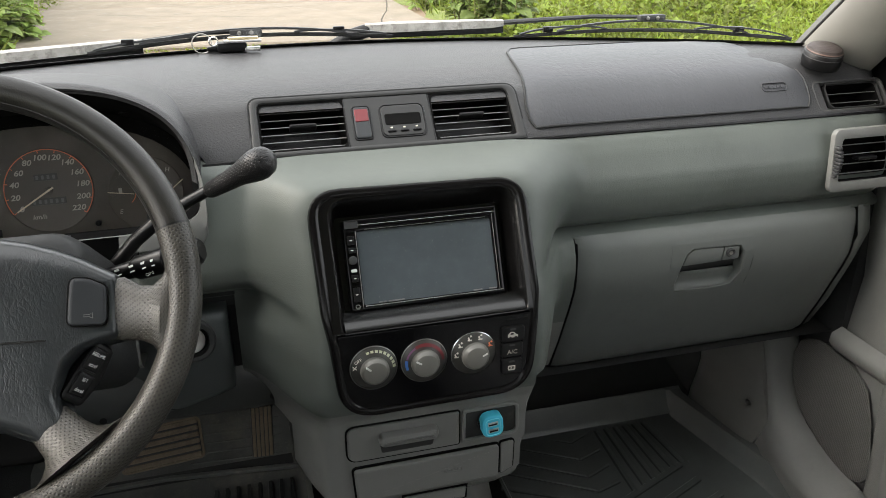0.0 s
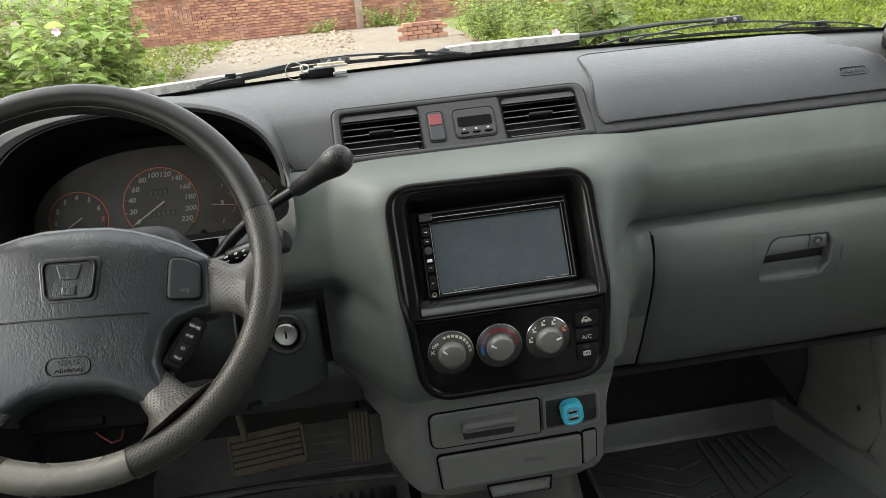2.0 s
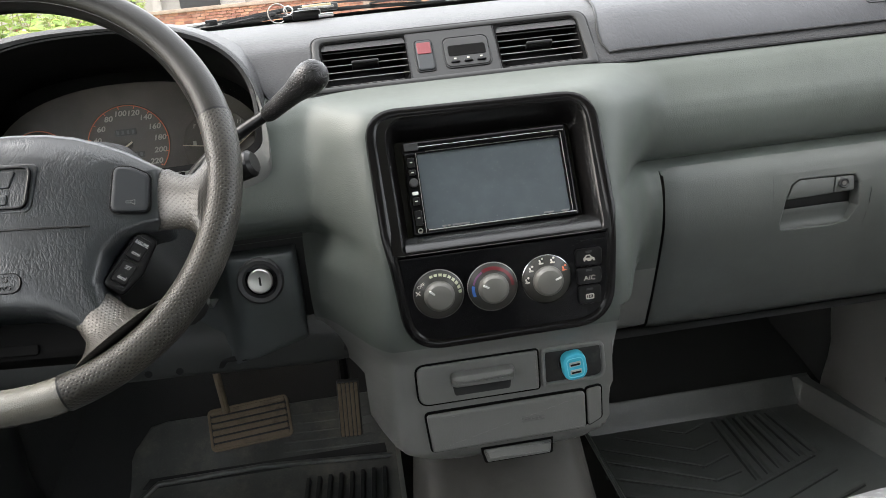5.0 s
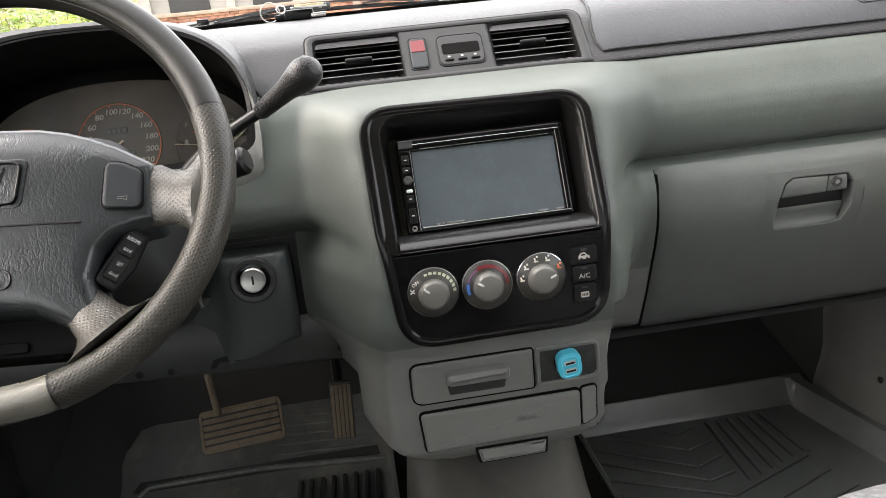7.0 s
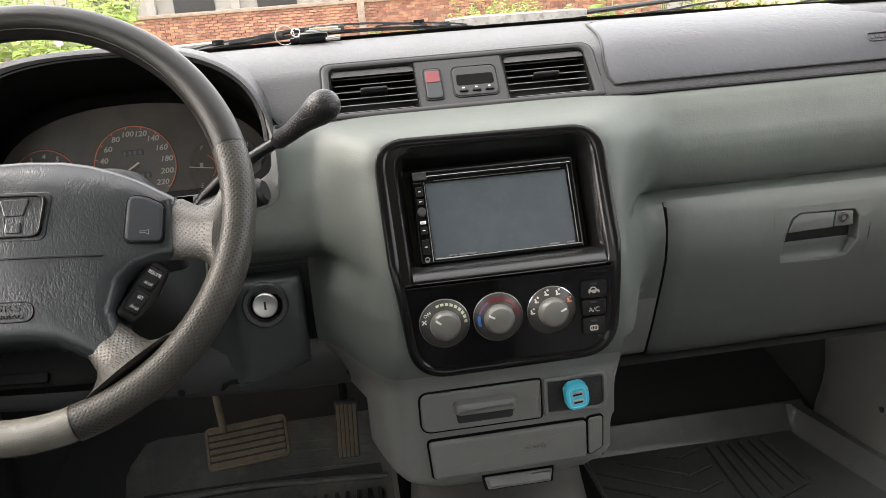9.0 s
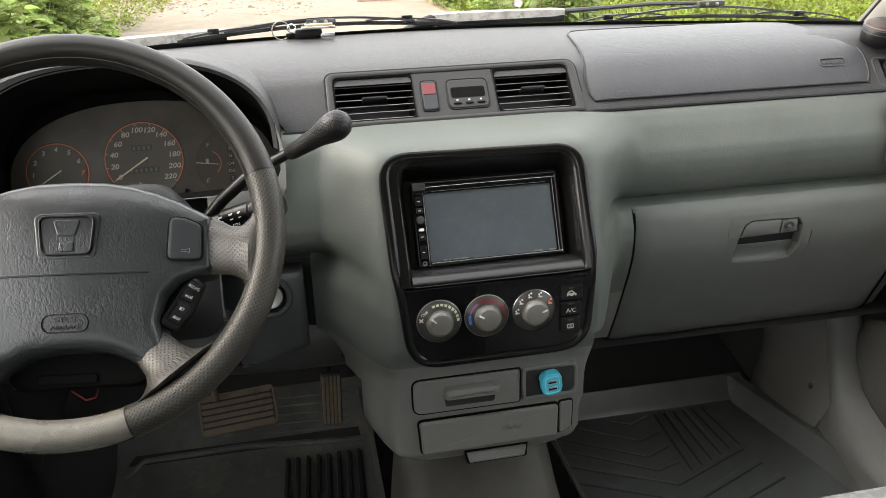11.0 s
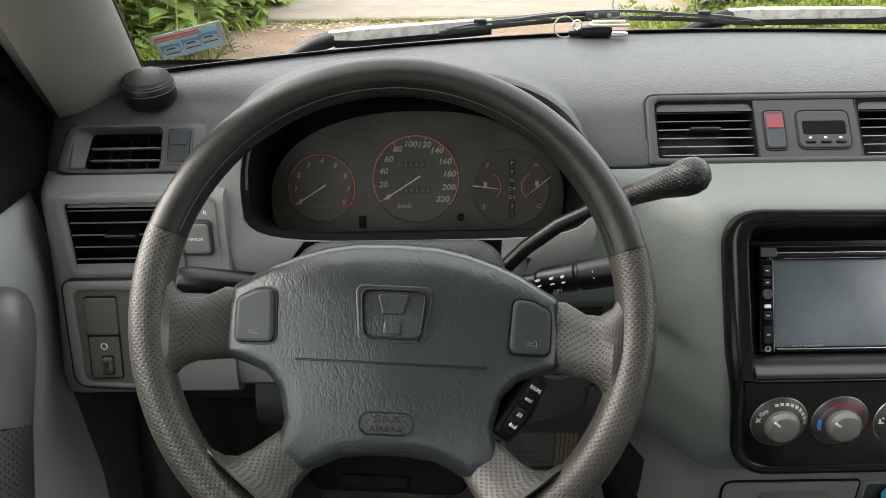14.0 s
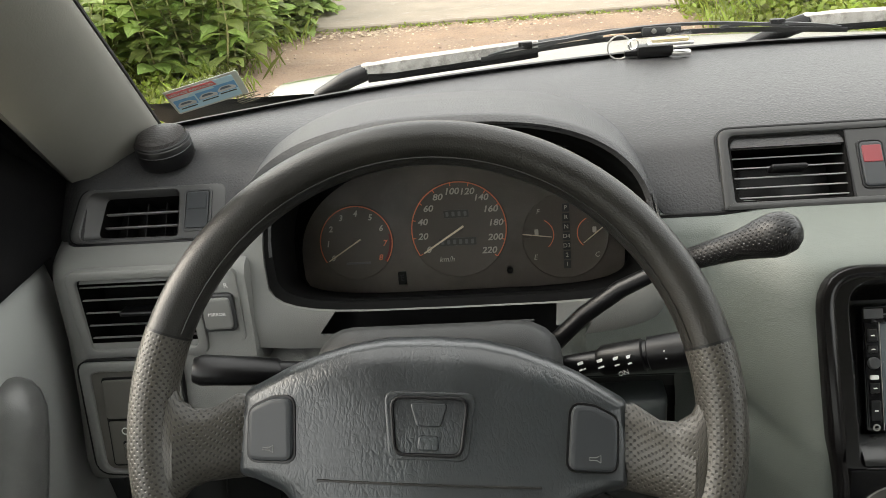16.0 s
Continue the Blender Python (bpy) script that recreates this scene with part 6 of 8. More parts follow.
# ---- footwells ----
def build_floor_things():
    # passenger mat
    ob = thing("rubber_floor_mat", (0.62, 0.95, 0.486), "dark rubber passenger floor mat with chevron ridges", "floor mat", "rubber floor mats")
    pr = [(0.30, 0.492), (0.6, 0.493), (0.8, 0.495), (0.95, 0.497), (1.05, 0.498), (1.150, 0.500), (1.164, 0.503), (1.172, 0.512), (1.184, 0.545), (1.188, 0.549), (1.192, 0.546)]
    xs = [(0.362, 0.086), (0.366, 0.088), (0.371, 0.080), (0.385, 0.030), (0.395, 0.006), (0.41, 0.0), (0.60, 0.0), (0.780, 0.0), (0.790, 0.002), (0.794, 0.008), (0.801, 0.040), (0.804, 0.0445), (0.822, 0.0455), (0.826, 0.037)]
    part("sheet", skin([[(x + (0.22 * max(-0.1, min(0.3, 1.154 - y)) if x > 0.77 else 0), y, max(z, 0.498 + h)) for y, z in pr] for x, h in xs], closed=False), RUBBER, ob, angle=32)

    def ridge(p, q, w=0.005, h=0.009, nm="ridge"):
        p, q = Vector(p), Vector(q)
        d = (q - p).normalized()
        s = Vector((-d.y, d.x, 0))
        rows = []
        for c in (p, q):
            rows.append([c - s * w, c - s * w * 0.6 + Vector((0, 0, h)), c + s * w * 0.6 + Vector((0, 0, h)), c + s * w])
        return skin(rows, closed=False, cap0=False)
    z = 0.4995
    # each ridge gets a dark strip beside it as its painted shadow line
    for k in range(6):
        p, q = Vector((0.621 + 0.020 * k, 1.154, z)), Vector((0.614 + 0.0242 * k, 0.978 + 0.0095 * k, z - 0.003))
        part("ridge", ridge(p, q, 0.0026, 0.0016), RIB_SHADE, ob)
        part("ridge", ridge(p + Vector((0.0095, 0, 0)), q + Vector((0.0105, 0, 0)), 0.0062, 0.006), RUBBER, ob)
    left = ((0.512, 1.159, 0.563, 1.131), (0.437, 1.155, 0.559, 1.081), (0.408, 1.125, 0.554, 1.034), (0.403, 1.089, 0.556, 0.995), (0.395, 1.045, 0.574, 0.952), (0.395, 1.000, 0.580, 0.905), (0.395, 0.955, 0.58, 0.86))
    right = ((0.609, 1.151), (0.606, 1.098), (0.604, 1.055), (0.603, 1.009), (0.733, 1.018), (0.744, 0.975), (0.76, 0.93))
    for (x0, y0, x1, y1), (x2, y2) in zip(left, right):
        for p, q in (((x0, y0), (x1, y1)), ((x1, y1), (x2, y2))):
            part("chevron", ridge((*p, z - 0.001), (*q, z - 0.001), 0.0014, 0.0014), RIB_SHADE, ob)
            part("chevron", ridge((p[0], p[1] + 0.008, z - 0.002), (q[0], q[1] + 0.008, z - 0.002), 0.0065, 0.0035), RUBBER, ob)
    # driver mat
    ob = thing("rubber_floor_mat", (-0.15, 0.95, 0.486), "dusty dark rubber driver's floor mat with ribs", "floor mat", "rubber floor mats")
    pr = [(0.30, 0.492), (0.6, 0.493), (1.0, 0.497), (1.16, 0.502), (1.20, 0.515), (1.23, 0.542), (1.26, 0.570), (1.275, 0.584), (1.282, 0.592), (1.286, 0.591)]
    xs = [(-0.392, -0.004), (-0.390, 0.006), (-0.384, 0.007), (-0.378, 0.001), (-0.360, 0.0), (-0.335, 0.0), (-0.1, 0.0), (0.045, 0.0), (0.062, 0.006), (0.070, 0.035)]

    def mat_top(x):
        return 1.286 - 0.055 * max(0.0, (-0.335 - x) / 0.057) ** 2.5
    part("sheet", skin([[(x, min(y, mat_top(x)), curve_at(pr, min(y, mat_top(x))) + h) for y, z in pr] for x, h in xs], closed=False), DUSTY, ob, angle=50)
    part("cross_ridge", tube([(-0.375, 1.175, 0.508), (-0.345, 1.203, 0.520), (-0.17, 1.205, 0.521), (0.055, 1.190, 0.514)], 0.005, 8), DUSTY, ob)
    for k in range(8):
        part("rib", ridge((-0.09 + 0.0185 * k, 1.165, 0.5020), (-0.10 + 0.0185 * k, 0.95, 0.498), 0.0045), RIB_SHADE, ob)
    for k in range(5):
        part("rib", ridge((-0.13, 1.22 + 0.012 * k, 0.532 + 0.011 * k), (0.03, 1.215 + 0.012 * k, 0.528 + 0.011 * k), 0.0022, 0.002), DUSTY, ob)
    # pedals
    ob = thing("brake_pedal", (-0.155, 1.11, 0.66), "wide brake pedal with a dusty ribbed rubber cover", "pedal")
    q = plane_at(1.112, 0.6615, 40, -0.1565) @ pose(0, 0, 0, 0, 0, 4)
    part("pad", pad(rrect(0.126, 0.066, 0.008), -0.012, 0.0, q, 0.004), DARK, ob)
    for k in range(6):
        part("rib", pad(rrect(0.116, 0.0072, 0.0022, cy=-0.026 + 0.0104 * k), -0.002, 0.004, q, 0.0016), PEDAL, ob)
    part("edge_rim", bezel(rrect(0.126, 0.066, 0.008), rrect(0.118, 0.059, 0.006), -0.006, 0.002, q, 0.001), PEDAL, ob)
    part("arm", tube([(-0.190, 1.12, 0.68), (-0.205, 1.16, 0.78), (-0.215, 1.24, 0.92)], 0.009, 10, flat=0.6), PEDAL, ob)
    ob = thing("accelerator_pedal", (0.0, 1.105, 0.66), "narrow accelerator pedal with ribbed dusty rubber", "pedal")
    q = plane_at(1.106, 0.6625, 12, -0.001) @ pose(0, 0, 0, 0, 0, -3)
    part("pad", pad(rrect(0.035, 0.092, 0.004), -0.012, 0.0, q, 0.003), DARK, ob)
    for k in range(5):
        part("rib", pad(rrect(0.0052, 0.086, 0.0014, cx=-0.0130 + 0.0065 * k), -0.002, 0.004, q, 0.0010), PEDAL, ob)
    part("arm", tube([(-0.002, 1.13, 0.70), (-0.005, 1.22, 0.80), (-0.005, 1.30, 0.90)], 0.008, 8), BLACK, ob)
    # kick panels and sills; driver's side ones near black, shade put into their colour
    for side in (-1, 1):
        def mx(x):
            return x if side > 0 else 2 * MID - x
        rows = []
        # near-black strip ahead of the kick panel, painting the footwell's shade
        carpet = [[(mx(x0 + o), y, z) for o, z in ((-0.02, 0.485), (-0.010, 0.57), (0.0, 0.66), (0.0, 0.82))] for y, x0 in ((1.36, 0.78), (1.25, 0.845), (1.20, 0.870), (1.17, 0.890))]
        solo("trim_side_carpet", skin(carpet, closed=False), FOOT, "near-black strip on the footwell side, coloured for its shade", "carpet", kind="structure", angle=60)
        for y, x0, z1 in ((1.235, 0.905, 0.81), (1.215, 0.884, 0.81), (1.195, 0.868, 0.81), (1.170, 0.854, 0.81), (1.145, 0.846, 0.81), (1.11, 0.843, 0.81), (1.06, 0.848, 0.80), (1.0, 0.858, 0.80), (0.978, 0.866, 0.80), (0.978, 0.880, 0.80)):
            s = max(0.0, min(1.0, (1.15 - y) / 0.15))
            rows.append([(mx(x0 - i), y + s * (0.38 * max(0, z - 0.6) + 0.3 * max(0, 0.6 - z)), z) for i, z in ((0.02, 0.485), (0.016, 0.53), (0.006, 0.57), (0.002, 0.60), (0.006, 0.66), (0.0, 0.73), (0.0, z1))])
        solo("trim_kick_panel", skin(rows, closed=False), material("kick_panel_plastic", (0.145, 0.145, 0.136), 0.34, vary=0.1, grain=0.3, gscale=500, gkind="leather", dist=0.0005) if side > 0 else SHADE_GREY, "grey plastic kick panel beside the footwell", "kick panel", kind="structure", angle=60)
        if side > 0:
            solo("trim_clip", revolve([(0.005, -0.002), (0.005, 0.001), (0.003, 0.0022)], Matrix(((0, 0, -1, 0.851), (1, 0, 0, 1.022), (0, 1, 0, 0.615), (0, 0, 0, 1))), 14), SURROUND, "small round plastic clip in the kick panel", "clip", kind="structure")
        part_y = ((0.868, 1.060, 0.82, 0.917, 1.030, 0.82), (0.868, 1.030, 0.737, 0.913, 1.001, 0.739), (0.868, 1.004, 0.665, 0.912, 0.990, 0.676), (0.866, 0.984, 0.610, 0.911, 0.968, 0.640), (0.858, 0.972, 0.582, 0.911, 0.940, 0.616),
                  (0.850, 0.95, 0.566, 0.911, 0.900, 0.600), (0.848, 0.90, 0.560, 0.911, 0.858, 0.590), (0.850, 0.80, 0.558, 0.912, 0.80, 0.583))
        rows = []
        for ax, ay, az, bx, by, bz in part_y:
            a_, b_ = Vector((ax, ay, az)), Vector((bx, by, bz))
            up = Vector((-0.007, -0.006, 0.007))
            rows.append([(mx(p.x), p.y, p.z) for p in (a_ + Vector((0.004, 0.035, -0.060)), a_ + Vector((0.001, 0.008, -0.014)), a_, a_.lerp(b_, 0.25) + up * 0.8, a_.lerp(b_, 0.5) + up, a_.lerp(b_, 0.8) + up * 0.55, b_, b_ + Vector((0.02, 0.01, -0.03)))])
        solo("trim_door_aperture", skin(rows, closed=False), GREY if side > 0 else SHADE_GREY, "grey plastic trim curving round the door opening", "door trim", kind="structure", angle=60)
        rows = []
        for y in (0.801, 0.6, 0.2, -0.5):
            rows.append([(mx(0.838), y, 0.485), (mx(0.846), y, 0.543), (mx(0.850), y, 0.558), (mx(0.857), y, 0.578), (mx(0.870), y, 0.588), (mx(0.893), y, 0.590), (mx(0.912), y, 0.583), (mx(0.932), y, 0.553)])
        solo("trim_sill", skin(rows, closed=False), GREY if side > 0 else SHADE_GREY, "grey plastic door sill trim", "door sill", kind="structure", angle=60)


build_floor_things()


# ---- doors ----
def build_doors():
    for side in (-1, 1):
        def mx(x):
            return x if side > 0 else 2 * MID - x
        nm = "closed grey front door lining with a pocket" if side > 0 else "closed grey front door lining with a grab handle"
        ob = thing("front_door", (mx(0.95), 0.35, 0.5), nm, "car door", "front doors", kind="")
        prof = [(0.945, 0.50), (0.925, 0.53), (0.918, 0.62), (0.914, 0.78), (0.925, 0.90), (0.912, 1.00), (0.908, 1.10), (0.914, 1.15), (0.930, 1.172), (0.965, 1.176), (0.99, 1.15), (0.99, 0.50)]
        rows = [[(mx(x + 0.03 * max(0, (y - 0.80) / 0.15) ** 2 * (1 if x < 0.95 else 0)), y, z) for x, z in prof] for y in (0.955, 0.93, 0.90, 0.86, 0.80, 0.5, 0.1, -0.24)]
        part("lining", skin(rows, cap0=True, cap1=True), TRIM if side < 0 else GREY, ob, angle=50)
        # dark corner cover for the mirror
        tri = [(0.985, 1.165), (0.79, 1.165), (0.782, 1.18), (0.822, 1.250), (0.880, 1.325), (0.925, 1.325), (0.985, 1.255)]
        part("mirror_corner", skin([[(mx(x), y, z) for y, z in tri] for x in (0.918, 0.975)], cap0=True, cap1=True), BLACK, ob, "black mirror corner cover")
        # window pane and frame
        bm = skin([[(mx(0.950), 0.93, 1.16), (mx(0.950), -0.22, 1.16)], [(mx(0.865), 0.52, 1.58), (mx(0.865), -0.26, 1.58)]], closed=False)
        pane = part("pane", bm, GLASS, ob, "clear side window")
        pane.visible_shadow = False
        part("window_frame", tube([(mx(0.935), 0.975, 1.235), (mx(0.905), 0.76, 1.425), (mx(0.860), 0.50, 1.595), (mx(0.855), -0.26, 1.61)], 0.022, 8), BLACK, ob)
        if side > 0:
            ot = [(0.992, 0.72), (0.980, 0.755), (0.945, 0.770), (0.880, 0.766), (0.842, 0.750), (0.820, 0.70), (0.802, 0.622), (0.812, 0.598), (0.850, 0.594), (0.905, 0.613), (0.955, 0.639), (0.985, 0.675)]
            o = quad_round(ot[::-1], 0.025, 4)
            mm = Matrix(((0, 0, -1, 0.921), (1, 0, 0, 0), (0, 1, 0, 0), (0, 0, 0, 1)))
            sp = part("speaker_grille", pad(o, -0.01, 0.012, mm, 0.008), material("woven_grille", (0.085, 0.085, 0.078), 0.6, vary=0.1, grain=1.0, gscale=300, gkind="dimple", dist=0.003), ob)
            part("speaker_rim", bezel(grow(o, 0.007), grow(o, -0.001), -0.012, 0.009, mm, 0.004, back=0.0), GREY, ob)
            bm = skin([[(0.916 - o, y, z) for o, z in ((0.0, 0.774), (0.010, 0.782), (0.020, 0.797), (0.018, 0.812), (0.0, 0.820))] for y in (0.918, 0.905, 0.6, 0.0)], closed=False)
            part("armrest", bm, GREY, ob, angle=60)
            rows = [[(0.919 - o, 0.822 - 0.02 * s - d, 0.80 - 0.24 * s) for o, d in ((0.0, 0.0), (0.012, 0.012), (0.016, 0.04), (0.0, 0.06))] for s in (0, 0.3, 0.7, 1)]
            part("map_pocket", skin(rows, cap0=True, cap1=True), GREY, ob)
        else:
            p = [(-0.592, 0.8010, 1.1100), (-0.592, 0.8000, 1.1085), (-0.5915, 0.7980, 1.1040), (-0.591, 0.7945, 1.0965), (-0.590, 0.788, 1.084), (-0.589, 0.775, 1.062), (-0.588, 0.757, 1.030), (-0.588, 0.740, 1.0)]
            part("grab_handle", tube(p, [0.004, 0.012, 0.0205, 0.0270, 0.0310, 0.0315, 0.0298, 0.0285], 20), material("smooth_handle_vinyl", (0.085, 0.086, 0.083), 0.34, vary=0.2, vscale=20, crease=0.1, cscale=50, grain=0.2, gscale=700, gkind="leather", dist=0.0004), ob, "smooth grey grab handle")
            part("grip", tube([(-0.588, 0.740, 1.002), (-0.589, 0.718, 0.95), (-0.591, 0.70, 0.90), (-0.596, 0.688, 0.83)], [0.0285, 0.029, 0.029, 0.028], 18, uv=True), material("dimpled_grip", (0.058, 0.060, 0.060), 0.34, grain=0.35, gscale=210, gkind="holes", dist=0.001), ob, "dimpled dark grip")


build_doors()


# ---- things on the dashboard ----
def build_loose():
    for x, y, side, lab in ((-0.487, 0.981, -1, "small round black tweeter pod on the dashboard corner"), (0.813, 0.962, 1, "small round black and brown tweeter pod on the dashboard corner")):
        ob = thing("tweeter_pod", (x, y, 1.236), lab, "tweeter", "dashboard tweeters")
        m = Matrix.Translation((x, y, 1.232)) @ pose(0, 0, 0, 12, 0, 0)
        part("body", revolve([(0.0250, 0.0), (0.0265, 0.005), (0.0267, 0.014), (0.0254, 0.021), (0.0238, 0.0235)], m, 32), BLACK, ob)
        part("seam", revolve([(0.0264, 0.0150), (0.0270, 0.0155), (0.0264, 0.0160)], m, 32, False, False), DARK, ob)
        part("grille", revolve([(0.0240, 0.0230), (0.0225, 0.0275), (0.0160, 0.0308), (0.007, 0.0322), (0.001, 0.0325)], m, 32),
             material("tweeter_mesh", (0.016, 0.014, 0.013) if side < 0 else (0.032, 0.023, 0.020), 0.55, grain=0.8, gscale=1100, gkind="dimple", dist=0.0006), ob)
        part("trim_ring", revolve([(0.0243, 0.0225), (0.0248, 0.0236), (0.0240, 0.0245)], m, 32, False, False), DARK if side < 0 else material("ring_brown", (0.10, 0.06, 0.045), 0.4), ob)
        part("seam", revolve([(0.0264, 0.0210), (0.0262, 0.0215), (0.0252, 0.0220)], m, 32, False, False), SURROUND, ob)
        part("badge_bar", pad(rrect(0.014, 0.0016, 0.0006), 0.0, 0.001, Matrix.Translation((x - 0.003, y - 0.0266, 1.2435)) @ pose(0, 0, 0, 78, 0, -6), 0.0002), CHROME, ob)
    # keys
    ob = thing("car_keys", (0.02, 1.212, 1.248), "bunch of car keys with a ring, lying by the windscreen", "keys")
    loops = [Vector((-0.022 + 0.0135 * math.cos(a), 1.2060, 1.2615 + 0.0135 * math.sin(a))) for a in [2 * math.pi * k / 24 for k in range(25)]]
    part("ring", tube(loops, 0.0010, 6, cap=False), STEEL, ob)
    part("small_ring", tube([Vector((-0.006 + 0.006 * math.cos(a), 1.206 + 0.003 * math.cos(a), 1.264 + 0.006 * math.sin(a))) for a in [2 * math.pi * k / 14 for k in range(15)]], 0.0011, 6, cap=False), CHROME, ob)
    part("fob", block((-0.002, 1.198, 1.2485), (0.040, 1.218, 1.2625), 0.005), BLACK, ob)
    part("fob_strap", block((-0.016, 1.203, 1.2500), (0.004, 1.213, 1.2570), 0.003), BLACK, ob)
    part("blade", block((0.008, 1.192, 1.2628), (0.060, 1.203, 1.2660), 0.001), CHROME, ob)
    part("blade", block((0.014, 1.200, 1.2660), (0.056, 1.210, 1.2690), 0.0008), material("brass", (0.70, 0.58, 0.36), 0.3, metal=1.0), ob)
    part("tag", block((0.036, 1.192, 1.2500), (0.058, 1.204, 1.2560), 0.002), CHROME, ob)
    # service sticker on the glass
    p, ex, ey = STICKER
    n = ex.cross(ey).normalized()
    m = Matrix((( ex.x, ey.x, n.x, p.x), (ex.y, ey.y, n.y, p.y), (ex.z, ey.z, n.z, p.z), (0, 0, 0, 1)))
    w, h = 0.063, 0.041
    ob = thing("service_sticker", p, "small red, white and blue service sticker on the windscreen", "sticker")
    part("clear_edge", pad(rrect(w + 0.008, h + 0.008, 0.002, cx=0.002), -0.0004, 0.0, m, 0.0001), material("clear_film", (0.55, 0.57, 0.50), 0.4), ob)
    part("sheet", pad(rrect(w, h, 0.001), 0.0, 0.0004, m, 0.0001), material("sticker_paper", (0.72, 0.78, 0.80), 0.5), ob)
    part("blue_field", pad([(-w / 2, -h / 2), (w / 2, -h / 2), (w / 2, h / 2), (w * 0.10, h / 2), (-w / 2, -h * 0.15)], 0.0004, 0.0008, m, 0.0001), material("sticker_blue", (0.50, 0.72, 0.80), 0.5), ob)
    part("red_band", pad([(-w / 2, h * 0.30), (w * 0.24, h * 0.30), (w * 0.20, h / 2), (-w / 2, h / 2)], 0.0004, 0.0010, m, 0.0001), material("sticker_red", (0.70, 0.16, 0.15), 0.5), ob)
    letters("SERVICE REMINDER", 0.0050, m @ pose(-w * 0.14, h * 0.395, 0.0012), INK, ob)
    pict, tone = material("sticker_picture_blue", (0.16, 0.40, 0.66), 0.5), material("sticker_picture_grey", (0.12, 0.14, 0.17), 0.5)
    for cx, cy in ((-0.020, -0.004), (0.002, -0.001), (0.021, 0.002)):
        part("picture_ground", pad(rrect(0.0205, 0.0150, 0.0008, cx=cx, cy=cy + 0.0005), 0.0004, 0.0010, m, 0.0001), pict, ob)
        part("car_picture", pad(quad_round([(cx + 0.009, cy - 0.006), (cx + 0.009, cy - 0.001), (cx + 0.004, cy + 0.0035), (cx - 0.005, cy + 0.0035), (cx - 0.009, cy - 0.002), (cx - 0.009, cy - 0.006)], 0.002, 3), 0.0006, 0.0012, m, 0.0001), INK, ob)
        part("picture_window", pad(quad_round([(cx + 0.006, cy - 0.0015), (cx + 0.003, cy + 0.0022), (cx - 0.004, cy + 0.0022), (cx - 0.007, cy - 0.0015)], 0.001, 2), 0.0008, 0.0014, m, 0.0001), tone, ob)
        part("text_bar", pad(rrect(0.016, 0.0018, 0.0003, cx=cx, cy=cy - 0.010), 0.0004, 0.0011, m, 0.0001), DARK, ob)


STICKER = (Vector((-0.4455, 1.002, 1.2885)), Vector((0.073, 0.018, 0.014)).normalized(), Vector((0.004, -0.041, 0.0335)).normalized())
build_loose()


def build_small():
    # maker's marks on the windscreen, as plain bars
    p, ex, ey = STICKER
    n = ex.cross(ey).normalized()
    q = p + ex * 0.041 - ey * 0.033 + n * 0.0005
    m = Matrix(((ex.x, ey.x, n.x, q.x), (ex.y, ey.y, n.y, q.y), (ex.z, ey.z, n.z, q.z), (0, 0, 0, 1)))
    ob = thing("glass_marking", q, "small faded dark print on the windscreen beside the sticker", "glass marking")
    ink = material("faded_glass_print", (0.13, 0.12, 0.085), 0.7)
    for cx, cy, w in ((-0.006, 0.008, 0.022), (-0.008, 0.004, 0.018), (-0.006, 0.000, 0.024), (-0.009, -0.004, 0.016), (-0.006, -0.008, 0.020)):
        part("bar", pad(rrect(w, 0.0016, 0.0004, cx=cx, cy=cy), 0.0, 0.0003, m, 0.0001), ink, ob)
    part("oval", bezel(rrect(0.010, 0.0065, 0.003, cx=0.013, cy=-0.006), rrect(0.0085, 0.005, 0.0024, cx=0.013, cy=-0.006), 0.0, 0.0003, m, 0.0001), ink, ob)
    # loose wires under the driver's side of the dashboard
    red = material("red_wire_sheath", (0.22, 0.022, 0.02), 0.45)
    pale = material("pale_wire_sheath", (0.40, 0.34, 0.26), 0.5)
    for pts, mat, lab in (([(-0.352, 0.925, 0.868), (-0.340, 0.928, 0.842), (-0.327, 0.930, 0.826), (-0.314, 0.930, 0.829), (-0.307, 0.928, 0.846), (-0.298, 0.925, 0.868)], red, "thin red wire hanging in a loop below the dashboard"),
                          ([(-0.310, 0.925, 0.868), (-0.304, 0.930, 0.850), (-0.294, 0.932, 0.842), (-0.284, 0.930, 0.853), (-0.278, 0.926, 0.868)], pale, "thin pale wire hanging in a loop below the dashboard")):
        smooth_pts = []
        for i in range(len(pts) - 1):
            a, b = Vector(pts[i]), Vector(pts[i + 1])
            smooth_pts += [a.lerp(b, k / 3) for k in range(3)]
        wire = thing("loose_wire", pts[0], lab, "wire", "loose wires")
        part("sheath", tube(smooth_pts + [Vector(pts[-1])], 0.0013, 6), mat, wire)


build_small()


